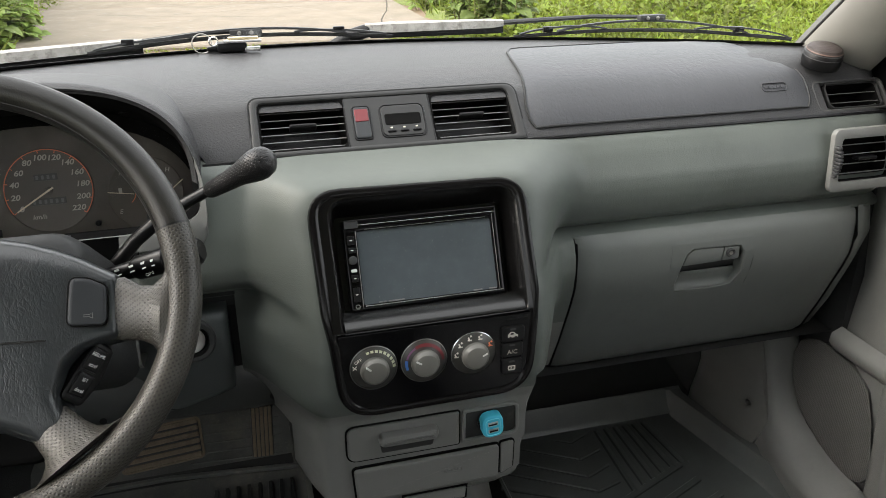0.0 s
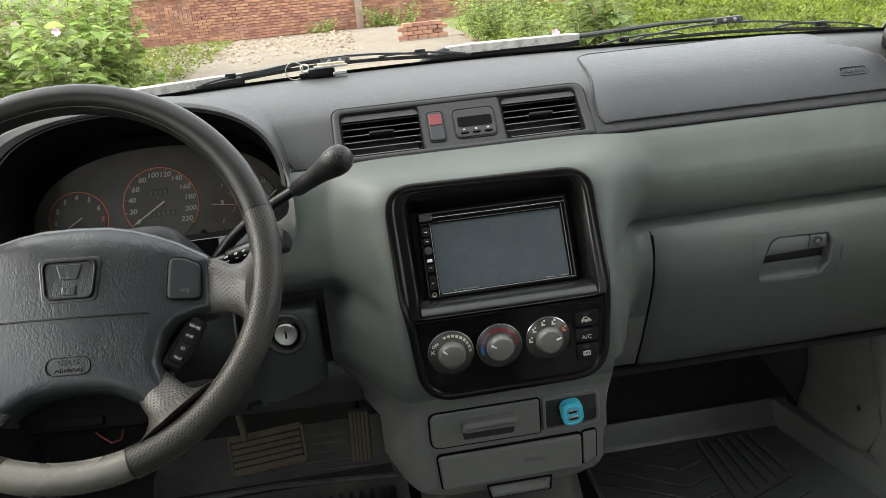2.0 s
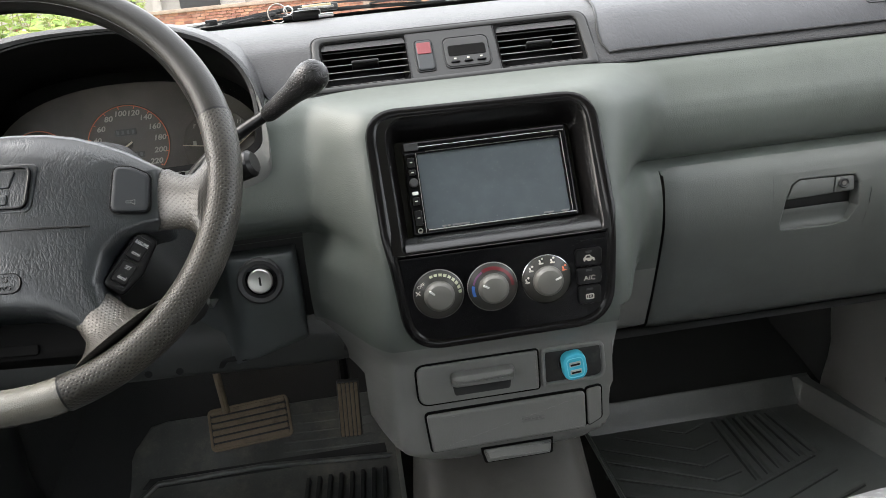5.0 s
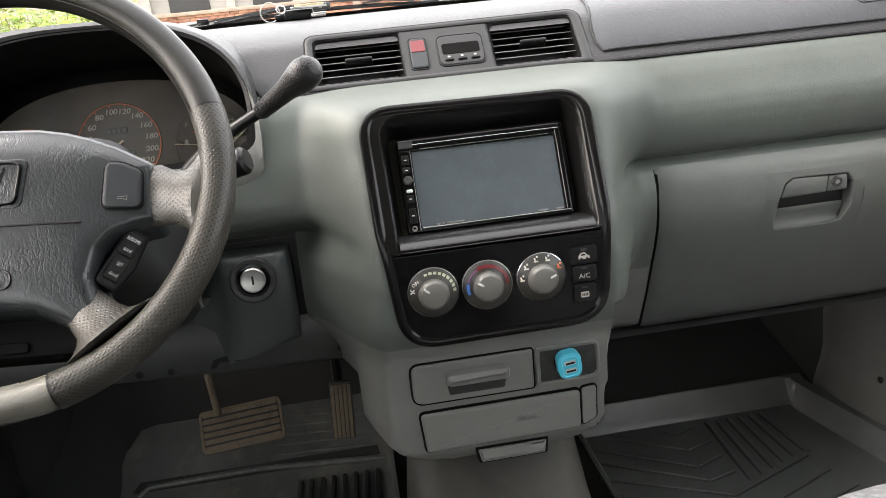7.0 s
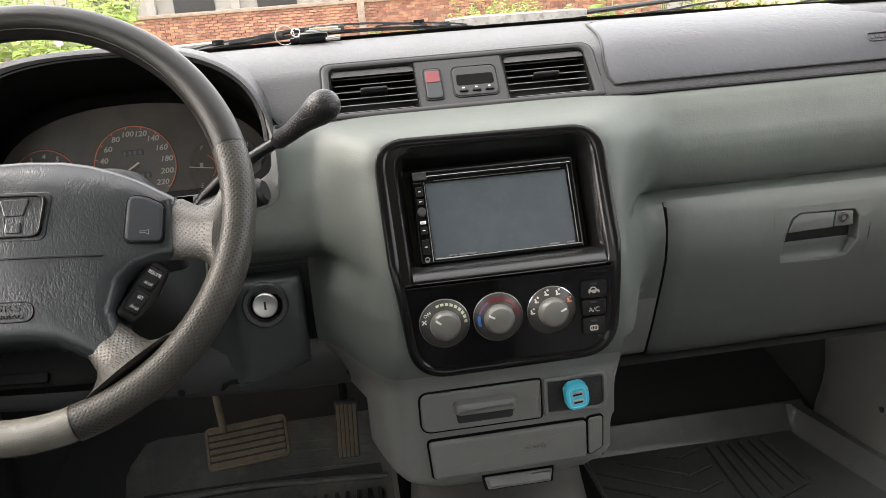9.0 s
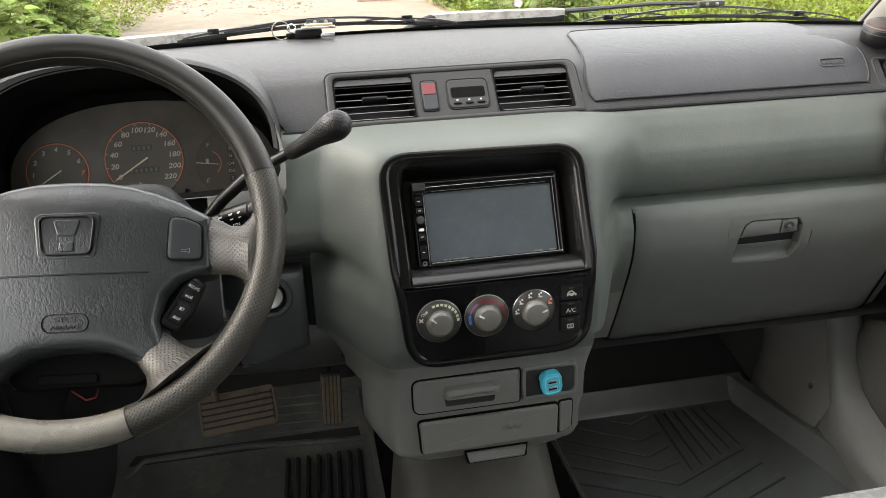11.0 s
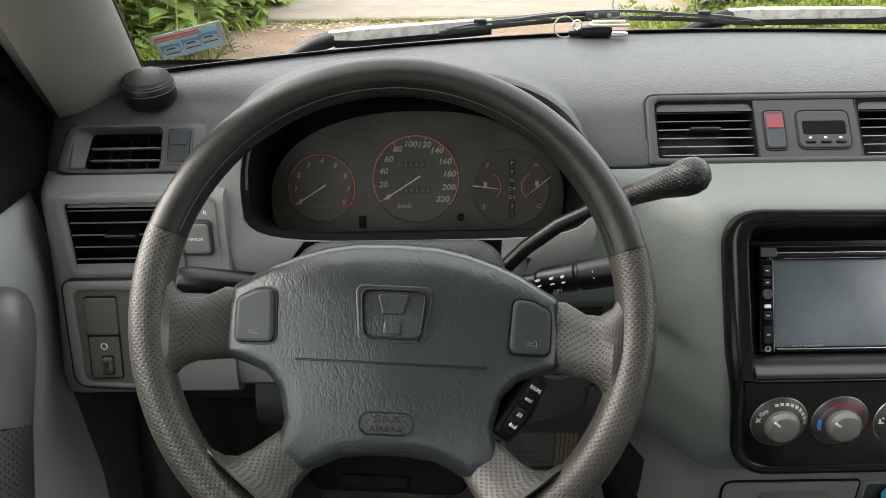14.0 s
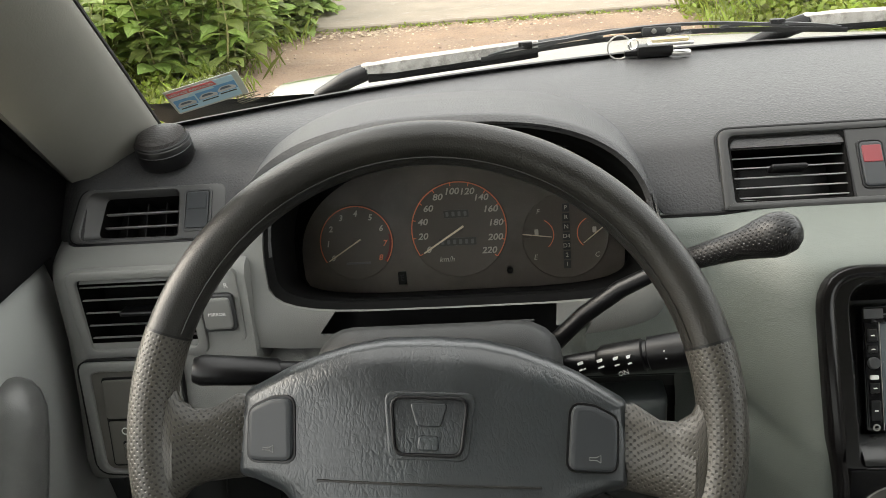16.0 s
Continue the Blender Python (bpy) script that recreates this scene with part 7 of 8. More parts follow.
# ---- outside the windscreen: wipers, cowl, bonnet ----
def build_front():
    rows = [[(x, base_y(x) + 0.018 + d, z) for d, z in ((0.0, 1.222), (0.03, 1.205), (0.10, 1.185), (0.17, 1.165))] for x in [-0.62 + 1.56 * i / 30 for i in range(31)]]
    solo("trim_cowl", skin(rows, closed=False), DARK, "dark plastic cowl below the windscreen", "cowl", kind="structure")
    ob = thing("bonnet", (MID, 1.9, 1.05), "pale glossy painted car bonnet", "bonnet")
    rows = []
    for k in range(25):
        y = 1.33 + 1.15 * k / 24
        s = k / 24
        row = []
        for i in range(33):
            u = i / 16 - 1
            x = MID + 0.80 * u
            z = 1.113 - 0.055 * s - 0.10 * smooth(0.72, 1.0, s) - 0.007 * abs(u) ** 3 - 0.30 * smooth(0.94, 1.0, s)
            row.append((x, y - 0.30 * u * u * (1 - s) - 0.16 * u * u * s, z))
        rows.append(row)
    bm = skin(rows, closed=False)
    part("panel", bm, PAINT, ob, angle=60)

    def wiper(piv, elbow, b0, b1, lab, rise=1.0):
        w = thing("windscreen_wiper", piv, lab, "wiper", "windscreen wipers")
        piv, elbow, b0, b1 = (Vector(p) for p in (piv, elbow, b0, b1))
        arm = [piv, piv.lerp(elbow, 0.15), piv.lerp(elbow, 0.9), elbow]
        rows = []
        for p, hw, hh in zip(arm, (0.010, 0.013, 0.010, 0.006), (0.0055, 0.0080, 0.0070, 0.005)):
            rows.append([p + Vector((0, -hw, -hh)), p + Vector((0, -hw * 0.9, hh * 0.7)), p + Vector((0, 0, hh)), p + Vector((0, hw, hh * 0.5)), p + Vector((0, hw, -hh))])
        part("arm", skin(rows, cap0=True, cap1=True), ARM_WHITE, w, "chalky worn white arm")
        under = [[p + Vector((0, dy, dz)) for dy, dz in ((-hw + 0.0015, -0.006), (-hw + 0.001, -0.0165), (hw, -0.0165), (hw + 0.001, -0.006))] for p, hw in zip(arm, (0.011, 0.012, 0.009, 0.005))]
        part("arm_underside", skin(under, cap0=True, cap1=True), BLACK, w, "black underside of the arm")
        part("pivot_cap", revolve([(0.009, -0.004), (0.009, 0.000), (0.007, 0.0015), (0.003, 0.002)], Matrix.Translation(piv + Vector((0, 0, 0.004))), 18), ARM_WHITE, w)
        part("pivot_base", tube([piv + Vector((-0.07, 0.01, -0.035)), piv + Vector((-0.025, 0.002, -0.012)), piv + Vector((0, 0, -0.004))], [0.010, 0.012, 0.011], 10), BLACK, w)
        mid = b0.lerp(b1, 0.5)
        hub = mid + Vector((0, 0.009, 0.034 * rise))
        part("arm_rod", tube([elbow, elbow.lerp(hub, 0.6) + Vector((0, 0, 0.004)), hub], [0.0045, 0.0035, 0.003], 8), DARK, w)
        bow = [b0.lerp(b1, s) + Vector((0, 0.010 * math.sin(math.pi * s), 0.012 * math.sin(math.pi * s))) for s in [i / 16 for i in range(17)]]
        def yoke(s0, s1, lift_, r, n=12):
            """A bowed stamped strip over part of the blade."""
            rows = []
            for i in range(n + 1):
                s, h = s0 + (s1 - s0) * i / n, math.sin(math.pi * i / n) ** 0.7
                p = b0.lerp(b1, s) + Vector((0, 0.010 * math.sin(math.pi * s) - 0.003, 0.012 * math.sin(math.pi * s) + 0.004 + lift_ * h * rise))
                rows.append([p + Vector((0, dy, dz)) for dy, dz in ((-r, -r * 0.5), (-r, r * 0.5), (r, r * 0.5), (r, -r * 0.5))])
            return skin(rows, cap0=True, cap1=True)
        part("blade_frame", yoke(0.16, 0.84, 0.012, 0.0034), DARK, w)
        part("yoke", yoke(0.02, 0.34, 0.007, 0.0028), DARK, w)
        part("yoke", yoke(0.66, 0.98, 0.007, 0.0028), DARK, w)
        part("rubber", tube(bow, 0.0020, 6, flat=1.7), RUBBER_BLACK, w)
        for s in (0.17, 0.83):
            p = bow[int(16 * s)]
            part("clip", block(p + Vector((-0.009, -0.006, 0.004)), p + Vector((0.009, 0.003, 0.013)), 0.002), BLACK, w)
        hub = b0.lerp(b1, 0.5) + Vector((0, 0.007, 0.034 * rise))
        part("hub", block(hub + Vector((-0.024, -0.007, -0.007)), hub + Vector((0.024, 0.006, 0.004)), 0.003), DARK, w)
        for o in (-0.010, 0.008):
            part("rivet", revolve([(0.0032, 0.0), (0.0032, 0.0015), (0.002, 0.002)], Matrix.Translation(hub + Vector((o, -0.007, -0.001))) @ pose(0, 0, 0, 90, 0, 0), 10), STEEL, w)
    wiper((0.240, 1.333, 1.256), (0.470, 1.330, 1.255), (0.491, 1.330, 1.230), (0.935, 1.180, 1.230), "black wiper blade with a chalky white arm, at rest")
    wiper((-0.326, 1.254, 1.247), (-0.110, 1.305, 1.252), (-0.184, 1.275, 1.243), (0.268, 1.282, 1.248), "black wiper blade with a chalky white arm, at rest", 0.55)


build_front()


# ---- passenger seat ----
def build_seat():
    ob = thing("passenger_seat", (0.60, 0.2, 0.49), "front passenger seat in light patterned grey cloth", "car seat")
    c = 0.60
    prof = [(0.575, 0.72), (0.590, 0.765), (0.578, 0.792), (0.545, 0.806), (0.40, 0.806), (0.20, 0.790), (0.06, 0.78)]
    rows = []
    for i in range(17):
        u = i / 8 - 1
        e = 0.03 * abs(u) ** 4
        rows.append([(c + 0.255 * u, y - e - 0.05 * abs(u) ** 3 * (1 if y > 0.5 else 0), z + 0.018 * abs(u) ** 2 - e * 1.0) for y, z in prof] + [(c + 0.255 * u, 0.06, 0.66), (c + 0.255 * u, 0.54, 0.66)])
    part("cushion", skin(rows, cap0=True, cap1=True), SEAT, ob, angle=60)
    rows = []
    for i in range(17):
        u = i / 8 - 1
        e = 0.04 * abs(u) ** 4
        rows.append([(c + 0.25 * u, y + 0.05 * abs(u) ** 2 - e, z) for y, z in ((0.05, 0.78), (0.02, 1.0), (-0.04, 1.25), (-0.10, 1.36), (-0.15, 1.37), (-0.20, 1.30), (-0.12, 0.95), (-0.06, 0.70))])
    part("backrest", skin(rows, cap0=True, cap1=True), SEAT, ob, angle=60)
    part("base", block((0.38, 0.02, 0.486), (0.82, 0.50, 0.67), 0.02), DARK, ob)


build_seat()


# ---- the yard outside ----
DIRT = material("sandy_dirt", (0.185, 0.125, 0.082), 0.95, vary=0.25, vscale=1.5, grain=0.9, gscale=30, dist=0.03, stains=0.6, sscale=1.2, stain_color=(0.22, 0.165, 0.12))
CONC = material("weathered_concrete", (0.195, 0.163, 0.124), 0.9, vary=0.16, vscale=2.5, grain=0.2, gscale=30, dist=0.01, stains=0.5, sscale=2.6, stain_color=(0.12, 0.098, 0.072), dust=0.35, dscale=14, dcut=0.60)
BRICK = material("red_brick", (0.32, 0.150, 0.100), 0.9, vary=0.3, vscale=5, grain=0.5, gscale=60, dist=0.01, stains=0.75, sscale=2.2, stain_color=(0.30, 0.20, 0.145), random_tint=0.32)
MORTAR = material("grey_mortar", (0.28, 0.215, 0.17), 0.95, vary=0.2, grain=0.5, gscale=60, dist=0.01)
RUBBLE = material("rubble_stone", (0.29, 0.225, 0.165), 0.95, vary=0.3, vscale=6, grain=0.6, gscale=50, dist=0.01, random_tint=0.45)
LEAF = material("fresh_leaf", (0.27, 0.35, 0.10), 0.5, vary=0.2, vscale=2.0, random_tint=0.45)
LEAF_PALE = material("pale_leaf", (0.195, 0.255, 0.075), 0.5, vary=0.2, vscale=2.0, random_tint=0.40)
HERB = material("low_herb", (0.165, 0.205, 0.030), 0.6, vary=0.45, vscale=0.7, random_tint=0.5)
STRAW = material("dry_stem", (0.20, 0.19, 0.08), 0.8, vary=0.3, random_tint=0.3)
PETAL = material("pink_petal", (0.75, 0.52, 0.62), 0.6, vary=0.1)
RENDER_WHITE = material("white_wall_plaster", (0.33, 0.315, 0.29), 0.9, vary=0.1, stains=0.4, sscale=1.5)

for _m in (LEAF, LEAF_PALE, HERB):
    # leaves let light through
    _t = _m.node_tree
    _b = _t.nodes["Principled BSDF"]
    _l = _t.nodes.new("ShaderNodeBsdfTranslucent")
    _x = _t.nodes.new("ShaderNodeMixShader")
    _x.inputs[0].default_value = 0.55
    _t.links.new(_b.inputs["Base Color"].links[0].from_socket, _l.inputs["Color"])
    _t.links.new(_b.outputs[0], _x.inputs[1])
    _t.links.new(_l.outputs[0], _x.inputs[2])
    _t.links.new(_x.outputs[0], _t.nodes["Material Output"].inputs[0])
rng = random.Random(7)


def sheet(name, verts, faces, mat, label, category, kind="stuff", group=""):
    me = bpy.data.meshes.new(name)
    me.from_pydata(verts, [], faces)
    me.materials.append(mat)
    for p in me.polygons:
        p.use_smooth = False
    return tagged(new(name, me), label, category, group, kind)


def leaf(verts, faces, p, d, up, size, width):
    """A folded oval leaf: base p, direction d."""
    side = d.cross(up)
    if side.length < 1e-4:
        side = Vector((1, 0, 0))
    side.normalize()
    n = side.cross(d).normalized()
    k = len(verts)
    tip = p + d * size - n * size * 0.18
    mid = p + d * size * 0.45 + n * size * 0.03
    for s, wide, up_ in ((0.20, 0.80, 0.05), (0.52, 0.92, 0.06), (0.80, 0.48, -0.02)):
        c = p + d * size * s + n * size * up_
        verts += [tuple(c + side * width * size * wide), tuple(c - side * width * size * wide)]
    verts += [tuple(p), tuple(tip), tuple(mid)]
    rim = (k + 6, k, k + 2, k + 4, k + 7, k + 5, k + 3, k + 1)
    faces += [(a, b, k + 8) for a, b in zip(rim, rim[1:] + rim[:1])]


def shoot(verts, faces, stems, base, lean, height, leaf_size, count, width=0.36):
    """A leafy stem."""
    top = base + Vector((lean[0], lean[1], height))
    bow = Vector((rng.uniform(-0.1, 0.1), rng.uniform(-0.1, 0.1), 0)) * height
    pts = [base.lerp(top, s) + bow * math.sin(math.pi * s) for s in (0, 0.33, 0.66, 1.0)]
    stems.append((pts, 0.006 + 0.004 * height))
    for k in range(count):
        s = 0.12 + 0.88 * (k + rng.random()) / count
        i = min(2, int(s * 3))
        p = pts[i].lerp(pts[i + 1], s * 3 - i)
        a = rng.uniform(0, 2 * math.pi)
        d = Vector((math.cos(a), math.sin(a), rng.uniform(-0.45, 0.35))).normalized()
        z = leaf_size * rng.uniform(0.6, 1.25) * (1.15 - 0.45 * s)
        leaf(verts, faces, p + d * rng.uniform(0.0, 0.05), d, Vector((rng.uniform(-0.4, 0.4), rng.uniform(-0.4, 0.4), 1)), z, width)


def plant(name, base, spread, shoots, height, leaf_size, leaves, mat, label, category="shrub", group="roadside shrubs", width=0.36):
    ob = thing(name, base, label, category, group)
    base = Vector(base)
    verts, faces, stems = [], [], []
    for _ in range(shoots):
        a, r = rng.uniform(0, 2 * math.pi), spread * math.sqrt(rng.random())
        foot = base + Vector((math.cos(a) * r * 0.75, math.sin(a) * r * 0.75, 0))
        shoot(verts, faces, stems, foot, (math.cos(a) * spread * rng.uniform(0.1, 0.55), math.sin(a) * spread * rng.uniform(0.1, 0.55)), height * rng.uniform(0.55, 1.1), leaf_size, leaves, width)
    bm = bmesh.new()
    for pts, r in stems:
        tube(pts, [r, r * 0.8, r * 0.6, r * 0.35], 5, bm=bm)
    part("stems", bm, STRAW, ob)
    me = bpy.data.meshes.new("foliage")
    me.from_pydata([tuple(Vector(v) - base) for v in verts], [], faces)
    me.materials.append(mat)
    fo = new("foliage", me)
    fo.parent = ob
    tagged(fo, kind="stuff")
    return ob


def build_yard():
    bm = bmesh.new()
    xs = [-600, -120, -40] + [-14 + 0.5 * i for i in range(57)] + [40, 120, 600]
    ys = [-600, -100, -20] + [-2 + 0.5 * i for i in range(61)] + [60, 200, 900]
    skin([[(x, y, 0.018 * noise.noise((x * 0.9, y * 0.9, 0)) if abs(x) < 14 and -2 < y < 28 else 0) for x in xs] for y in ys], closed=False, bm=bm)
    solo("ground", bm, DIRT, "pale reddish sandy dirt ground", "ground", kind="structure")
    # concrete slab with a ragged near edge, in bays
    for j, (y0, y1) in enumerate(((8.78, 12.3), (12.32, 15.9), (15.93, 20.2))):
        near = [(-3.6 + 6.3 * i / 60, y0 + (0.05 * noise.noise((i * 0.7, 3.1 * j, 0)) + 0.04 * noise.noise((i * 2.3, j, 5)) if j == 0 else 0)) for i in range(61)]
        if j < 2:
            near = [(min(x, 2.55 + 0.12 * noise.noise((y0, x, 1))), y) for x, y in near]
        top = [[(x, y, 0.045 - 0.004 * j) for x, y in near], [(x, y1, 0.045 - 0.004 * j) for x, y in near]]
        loops = [[(x, y - 0.01, -0.05) for x, y in near], [(x, y - 0.006, 0.03) for x, y in near], [(x, y + 0.012, 0.045 - 0.004 * j) for x, y in near], top[1], [(x, y1, -0.05) for x, y in near]]
        solo("pavement_slab", skin(loops, closed=False), CONC, "weathered pale concrete slab with a crumbling edge", "concrete slab", kind="structure")
    # dark cracks across the slab
    crack = material("crack_dirt", (0.05, 0.042, 0.032), 0.95)
    for x, y, dx, dy, n in ((1.7, 8.9, 0.10, 0.42, 9), (1.2, 10.6, -0.28, 0.10, 11), (-0.6, 11.4, 0.30, 0.08, 10), (0.5, 13.0, -0.22, 0.22, 9)):
        row = []
        for k in range(n):
            row.append(Vector((x + dx * k + 0.07 * noise.noise((k * 1.7, x, 0)), y + dy * k + 0.07 * noise.noise((k * 1.3, y, 4)), 0.0455)))
        loops = [[p + Vector((-0.5 * w * dy, 0.5 * w * dx, 0)) * 3, p + Vector((0.5 * w * dy, -0.5 * w * dx, 0)) * 3] for p, w in zip(row, [0.012 + 0.012 * abs(noise.noise((k, x, y))) for k in range(n)])]
        solo("ground_crack", skin(loops, closed=False), crack, "thin dark crack in the concrete slab", "crack", kind="structure")
    # brick stack on the slab
    st = thing("brick_stack", (1.80, 15.6, 0.04), "low stack of loose red bricks on the concrete", "brick stack")
    shared = None
    part("bed", block((1.32, 15.52, 0.036), (2.30, 15.80, 0.060), 0.006), MORTAR, st)
    for row in range(4):
        z0 = 0.062 + 0.078 * row
        for k in range(5 if row % 2 == 0 else 4):
            x0 = 1.32 + 0.197 * k + (0.0 if row % 2 == 0 else 0.098)
            b = block((-0.093, -0.11, 0), (0.093, 0.11, 0.070), 0.005, segments=1)
            if shared is None:
                me = bpy.data.meshes.new("brick")
                b.to_mesh(me)
                me.materials.append(BRICK)
                shared = me
            b.free()
            ob = new("brick", shared)
            ob.parent = st
            ob.location = Vector((x0 + 0.0975, 15.66 + rng.uniform(-0.012, 0.012), z0)) - st.location
            ob.rotation_euler = (0, 0, rng.uniform(-0.03, 0.03))
    # rubble and gravel
    verts, faces = [], []

    def stone(x, y, z, r):
        k = len(verts)
        for dx, dy, dz in ((-1, -1, 0), (1, -1, 0), (1, 1, 0), (-1, 1, 0), (-0.6, -0.6, 1), (0.6, -0.6, 1), (0.6, 0.6, 1), (-0.6, 0.6, 1)):
            verts.append((x + r * dx * rng.uniform(0.7, 1.2), y + r * dy * rng.uniform(0.7, 1.2), z + r * dz * rng.uniform(0.4, 0.9)))
        faces.extend([(k, k + 1, k + 5, k + 4), (k + 1, k + 2, k + 6, k + 5), (k + 2, k + 3, k + 7, k + 6), (k + 3, k, k + 4, k + 7), (k + 4, k + 5, k + 6, k + 7)])
    for _ in range(1500):
        stone(rng.uniform(-3.0, 2.6), 8.60 + rng.gauss(0, 0.16), 0.0, rng.uniform(0.005, 0.020))
    for _ in range(1800):
        stone(rng.uniform(-3.0, 3.2), rng.uniform(4.5, 8.7), 0.0, rng.uniform(0.004, 0.014))
    for _ in range(450):
        x = rng.uniform(-4.5, 0.6)
        stone(x, 15.0 + rng.gauss(0, 0.7) + 0.25 * (0.6 - x), 0.035, rng.uniform(0.008, 0.035) * (1 if rng.random() < 0.9 else 1.9))
    for _ in range(700):
        stone(rng.uniform(-4.5, 0.5), rng.uniform(16.5, 20.5), 0.035, rng.uniform(0.012, 0.05))
    sheet("rubble", verts, faces, RUBBLE, "scattered gravel and broken brick rubble", "rubble")
    # brick wall behind
    wl = thing("brick_wall", (-1.0, 21.3, 0.0), "old red brick garden wall with a plain coping", "brick wall")
    x0, x1, zt = -8.0, 9.0, 1.24
    part("core", block((x0, 21.33, 0.0), (x1, 21.50, zt - 0.02), 0), MORTAR, wl)
    part("coping", block((x0, 21.24, zt - 0.06), (x1, 21.56, zt + 0.03), 0.012), MORTAR, wl)
    me = bpy.data.meshes.new("brick")
    b = block((-0.105, -0.03, -0.031), (0.105, 0.03, 0.031), 0.005, segments=1)
    b.to_mesh(me)
    b.free()
    me.materials.append(BRICK)
    verts, faces = [], []
    made = 0
    for row in range(16):
        z = 0.045 + 0.0735 * row
        k = 0
        x = x0 + 0.11 + (0.11 if row % 2 else 0)
        while x < x1 - 0.1:
            y = 21.322 + rng.uniform(-0.012, 0.008)
            if -3.2 < x < 1.2 and 5 <= row and made < 220:
                ob = new("brick", me)
                ob.parent = wl
                ob.location = Vector((x, y, z)) - wl.location
                ob.rotation_euler = (rng.uniform(-0.02, 0.02), 0, rng.uniform(-0.015, 0.015))
                made += 1
            else:
                kk = len(verts)
                for sx, sy, sz in ((-1, -1, -1), (1, -1, -1), (1, -1, 1), (-1, -1, 1), (-1, 1, -1), (1, 1, -1), (1, 1, 1), (-1, 1, 1)):
                    verts.append((x + 0.105 * sx + 1.0, y + 0.03 * sy - 21.3, z + 0.031 * sz))
                faces.extend([(kk, kk + 1, kk + 2, kk + 3), (kk + 3, kk + 2, kk + 6, kk + 7), (kk, kk + 3, kk + 7, kk + 4), (kk + 1, kk + 5, kk + 6, kk + 2)])
            x += 0.2205
    rest = bpy.data.meshes.new("bricks")
    rest.from_pydata(verts, [], faces)
    rest.materials.append(BRICK)
    ro = new("bricks", rest)
    ro.parent = wl
    tagged(ro, kind="stuff")
    part("post", block((0.75, 21.16, 0.0), (0.93, 21.30, 1.30), 0.01), MORTAR, wl)
    # house beyond the wall
    hs = thing("house", (-1.0, 30.0, 0.0), "plain white plastered house beyond the garden wall", "house")
    part("wall", block((-14, 30.0, 0), (14, 30.4, 5.5), 0.02), RENDER_WHITE, hs)
    for k in range(7):
        part("pillar", block((-9.2 + 2.9 * k, 29.7, 0), (-8.9 + 2.9 * k, 29.98, 5.0), 0.02), RENDER_WHITE, hs)
        w = part("window", block((-8.3 + 2.9 * k, 29.92, 1.0), (-6.9 + 2.9 * k, 29.99, 2.6), 0.01), DARK, hs)
        part("sill", block((-8.4 + 2.9 * k, 29.85, 0.92), (-6.8 + 2.9 * k, 29.99, 0.99), 0.01), CONC, w)
    # hedge and trees behind, as the sky's edge
    for x, y, h, s in ((-6.5, 24.0, 2.6, 1.4), (3.5, 24.5, 1.6, 1.2), (6.0, 23.5, 2.8, 1.8), (-10, 22.5, 3.4, 2.0), (10.0, 23.0, 3.2, 2.2)):
        plant("garden_shrub", (x, y, 0), s, 26, h, 0.16, 46, LEAF, "leafy green shrub behind the garden wall", group="garden shrubs")


build_yard()


FLOWERS = ((-2.75, 7.45, 1.02, 0.3), (-2.5, 8.0, 1.12, 0.7), (-2.95, 8.3, 1.20, 0.1))


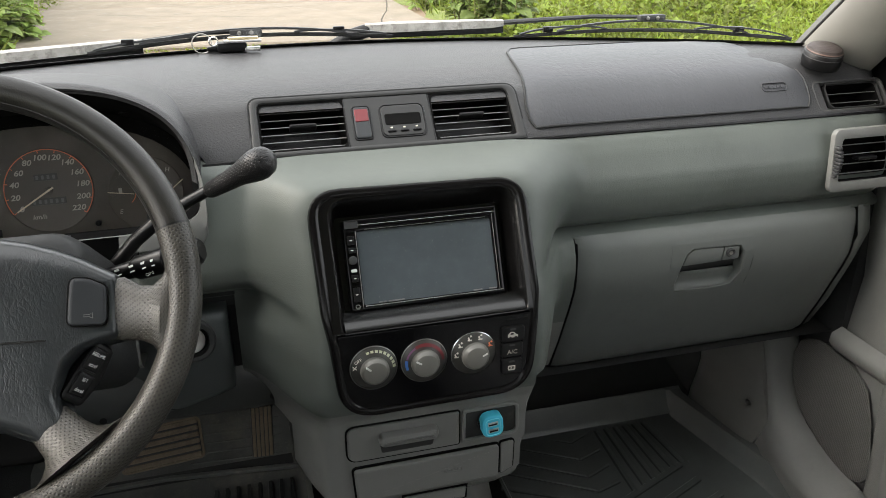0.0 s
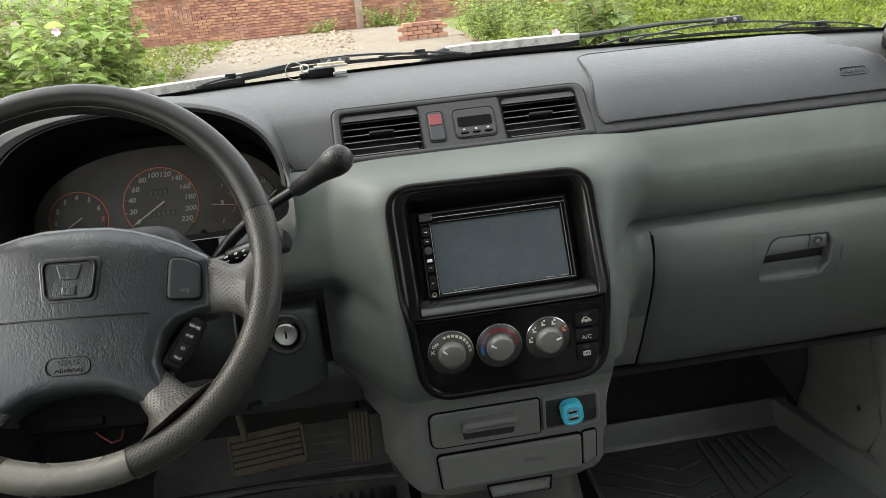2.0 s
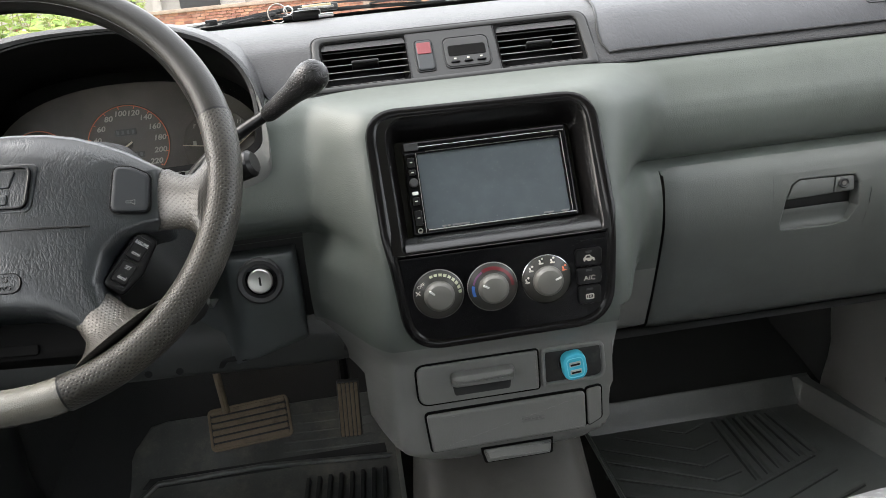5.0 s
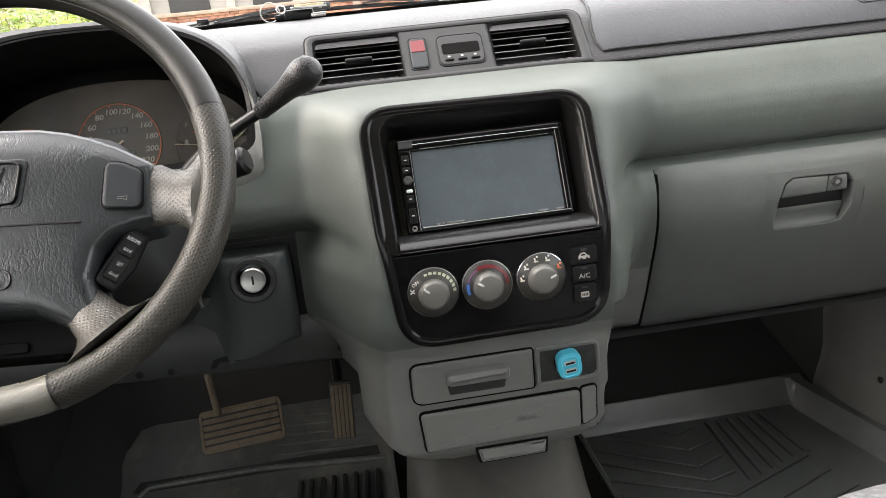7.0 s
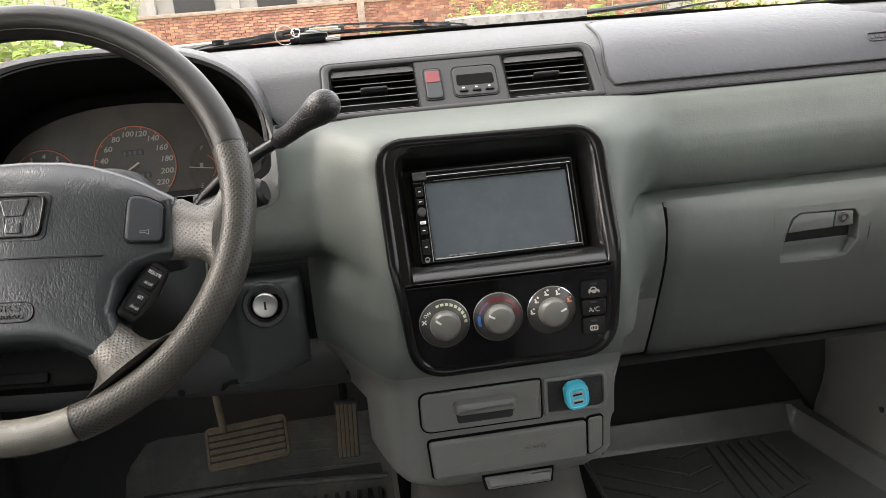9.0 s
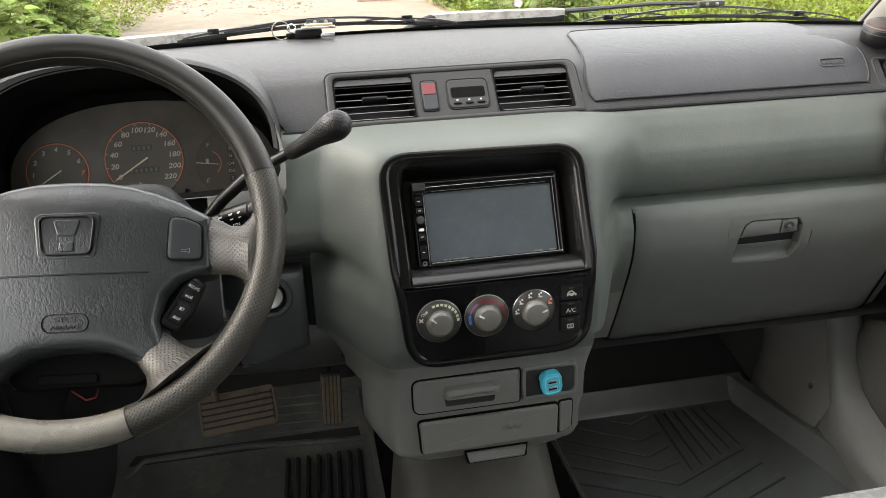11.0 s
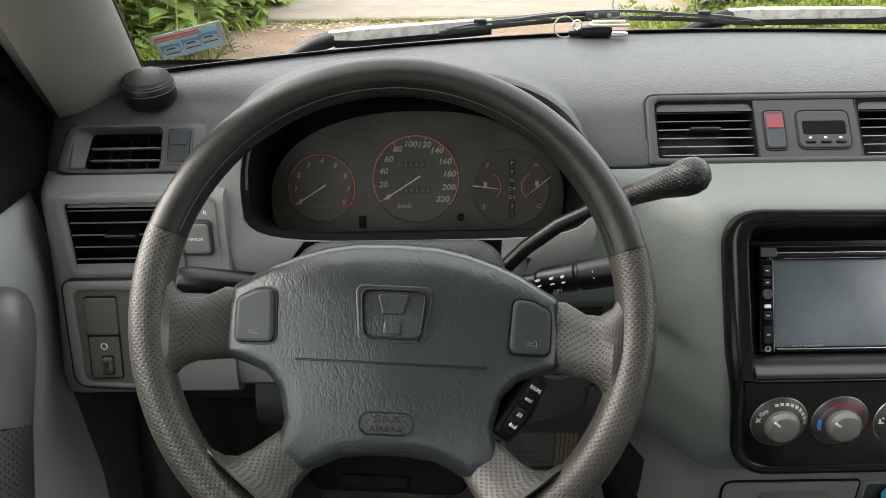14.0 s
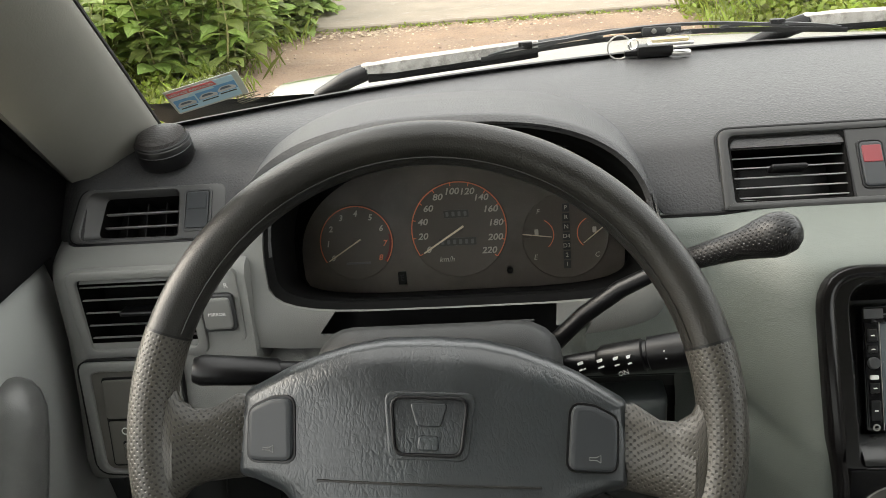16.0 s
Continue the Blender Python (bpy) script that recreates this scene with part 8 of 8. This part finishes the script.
def build_plants():
    # tall herbs to the left of the track
    for x, y, s, n, h in ((-2.75, 7.1, 0.55, 24, 1.15), (-3.3, 8.2, 0.75, 34, 1.45), (-2.75, 9.3, 0.55, 24, 1.25), (-3.9, 6.6, 0.8, 30, 1.5), (-3.2, 10.6, 0.7, 28, 1.45), (-4.6, 8.6, 0.9, 36, 1.9), (-3.7, 12.2, 0.8, 30, 1.6), (-4.9, 10.8, 0.9, 30, 2.0), (-4.0, 14.2, 0.8, 26, 1.5), (-2.35, 8.6, 0.3, 10, 0.5), (-2.30, 9.9, 0.3, 10, 0.5)):
        plant("roadside_shrub", (x, y, 0), s, int(n * 1.1), h, 0.190, 44, LEAF, "tall leafy green weed bush at the track's edge", width=0.43)
    # flowering plant on the right
    plant("flowering_shrub", (2.62, 8.0, 0), 0.42, 20, 1.05, 0.190, 24, LEAF_PALE, "pale green leafy shrub with a pink flower", width=0.40)
    plant("flowering_shrub", (3.0, 8.7, 0), 0.40, 16, 1.1, 0.180, 22, LEAF_PALE, "pale green leafy shrub beside the slab", width=0.40)
    plant("roadside_shrub", (2.95, 11.5, 0), 0.45, 16, 0.8, 0.10, 36, LEAF, "low leafy weed bush beside the slab")
    plant("roadside_shrub", (3.1, 14.5, 0), 0.7, 24, 0.95, 0.11, 40, LEAF, "low leafy weed bush beside the slab")
    plant("roadside_shrub", (3.6, 18.0, 0), 0.9, 28, 1.2, 0.12, 40, LEAF, "leafy weed bush by the wall")
    plant("roadside_shrub", (1.6, 20.6, 0), 0.8, 24, 0.55, 0.10, 30, LEAF, "low weeds at the wall's foot")
    plant("roadside_shrub", (-0.2, 20.9, 0), 0.5, 12, 0.35, 0.09, 24, LEAF, "low weeds at the wall's foot")
    for x, y, z, turn in ((2.20, 7.60, 0.66, 0.0), FLOWERS[0], FLOWERS[1], FLOWERS[2]):
        c = Vector((x, y, z))
        fl = thing("pink_flower", c, "single pale pink five-petalled flower on the shrub", "flower", "pink flowers")
        for k in range(5):
            a = 2 * math.pi * k / 5 + turn
            d = Vector((math.cos(a), -0.35, math.sin(a))).normalized()
            s = Vector((-math.sin(a), 0, math.cos(a)))
            bm = bmesh.new()
            vs = [bm.verts.new(p) for p in (c, c + d * 0.024 + s * 0.020, c + d * 0.042 + s * 0.013, c + d * 0.046, c + d * 0.042 - s * 0.013, c + d * 0.024 - s * 0.020)]
            bm.faces.new(vs)
            part("petal", bm, PETAL, fl)
        part("stalk", tube([c, c + Vector((0, 0.05, -0.04)), c + Vector((0.01, 0.12, -0.12))], 0.003, 5), STRAW, fl)
    # green sward under the herbs
    turf = material("weedy_turf", (0.135, 0.165, 0.040), 0.95, vary=0.35, vscale=3.0, grain=0.9, gscale=45, dist=0.03, stains=0.5, sscale=2.0, stain_color=(0.20, 0.15, 0.08))
    for sx, edge in ((1, 1.95), (-1, -2.55)):
        rows = []
        for i in range(150):
            y = -25.0 + 49 * i / 149
            e = edge + (0.25 * noise.noise((y * 1.1, edge, 0)) + 0.1 * noise.noise((y * 4.0, edge, 3))) + (0.75 if sx > 0 and y > 8.6 else 0)
            if sx < 0:
                e -= 0.10 * max(0, min(4, 7 - y))
            rows.append([(e, y, 0.0), (e + sx * 0.15, y, 0.030), (e + sx * 2.0, y, 0.035), (e + sx * 30, y, 0.03)])
        solo("ground_turf", skin(rows, closed=False), turf, "weedy green turf beside the track", "turf", kind="structure")
    # ground cover
    verts, faces = [], []

    def scale_leaf(p, d, up, size):
        side = d.cross(up)
        if side.length < 1e-4:
            side = Vector((1, 0, 0))
        side = side.normalized() * size * 0.34
        k = len(verts)
        verts.extend([tuple(p), tuple(p + d * size * 0.5 + side), tuple(p + d * size), tuple(p + d * size * 0.5 - side)])
        faces.append((k, k + 1, k + 2, k + 3))

    def herb(x, y, h, size):
        for _ in range(rng.randint(5, 8)):
            a = rng.uniform(0, 2 * math.pi)
            d = Vector((math.cos(a), math.sin(a), rng.uniform(0.1, 1.2))).normalized()
            scale_leaf(Vector((x + rng.uniform(-0.05, 0.05), y + rng.uniform(-0.05, 0.05), rng.uniform(0, h))), d, Vector((rng.uniform(-0.5, 0.5), rng.uniform(-0.5, 0.5), 1)), size * rng.uniform(0.6, 1.3))
    for _ in range(30000):
        y = 4.0 + 20 * rng.random() ** 1.35
        x = rng.uniform(1.7 + 0.12 * max(0, y - 8) + (0.4 if y > 8.7 else 0), 4.0 + 0.75 * y)
        if y > 8.7 and x < 2.75 + 0.15 * rng.random():
            continue
        lump = noise.noise((x * 0.9, y * 0.9, 2)) + 0.5 * noise.noise((x * 2.3, y * 2.3, 5))
        if lump < -0.25 and rng.random() < 0.75:
            continue
        herb(x, y, 0.08 + 0.42 * max(0.0, lump), 0.044 + 0.0028 * y + 0.02 * max(0.0, lump))
    for _ in range(9000):
        y = 4.0 + 16 * rng.random() ** 1.2
        x = -rng.uniform(2.25 - 0.10 * min(0, y - 7) * 1.0, 4.2 + 0.5 * y)
        if rng.random() < 0.75 or x < -2.8:
            herb(x, y, 0.14, 0.06)
    for _ in range(170):
        herb(rng.uniform(-2.6, 2.6), 8.70 + rng.gauss(0, 0.04), 0.02, 0.035)
    sheet("ground_cover", verts, faces, HERB, "bright green low herbs and weeds", "ground cover")
    # grass blades
    verts, faces = [], []
    for _ in range(16000):
        y = 3.6 + 14 * rng.random() ** 1.3
        x = rng.uniform(1.75, 3.5 + 0.7 * y) if rng.random() < 0.6 else -rng.uniform(2.0, 3.5 + 0.5 * y)
        if y > 8.7 and -3.3 < x < 2.7:
            continue
        h = rng.uniform(0.08, 0.26)
        a = rng.uniform(0, 2 * math.pi)
        k = len(verts)
        w = 0.006
        lx, ly = rng.gauss(0, 0.4) * h, rng.gauss(0, 0.4) * h
        verts.extend([(x - w * math.cos(a), y - w * math.sin(a), 0), (x + w * math.cos(a), y + w * math.sin(a), 0), (x + lx * 0.4 + w * 0.7, y + ly * 0.4, h * 0.6), (x + lx, y + ly, h)])
        faces.extend([(k, k + 1, k + 2), (k, k + 2, k + 3)])
    sheet("grass", verts, faces, HERB, "tufts of fresh green grass", "grass")


build_plants()
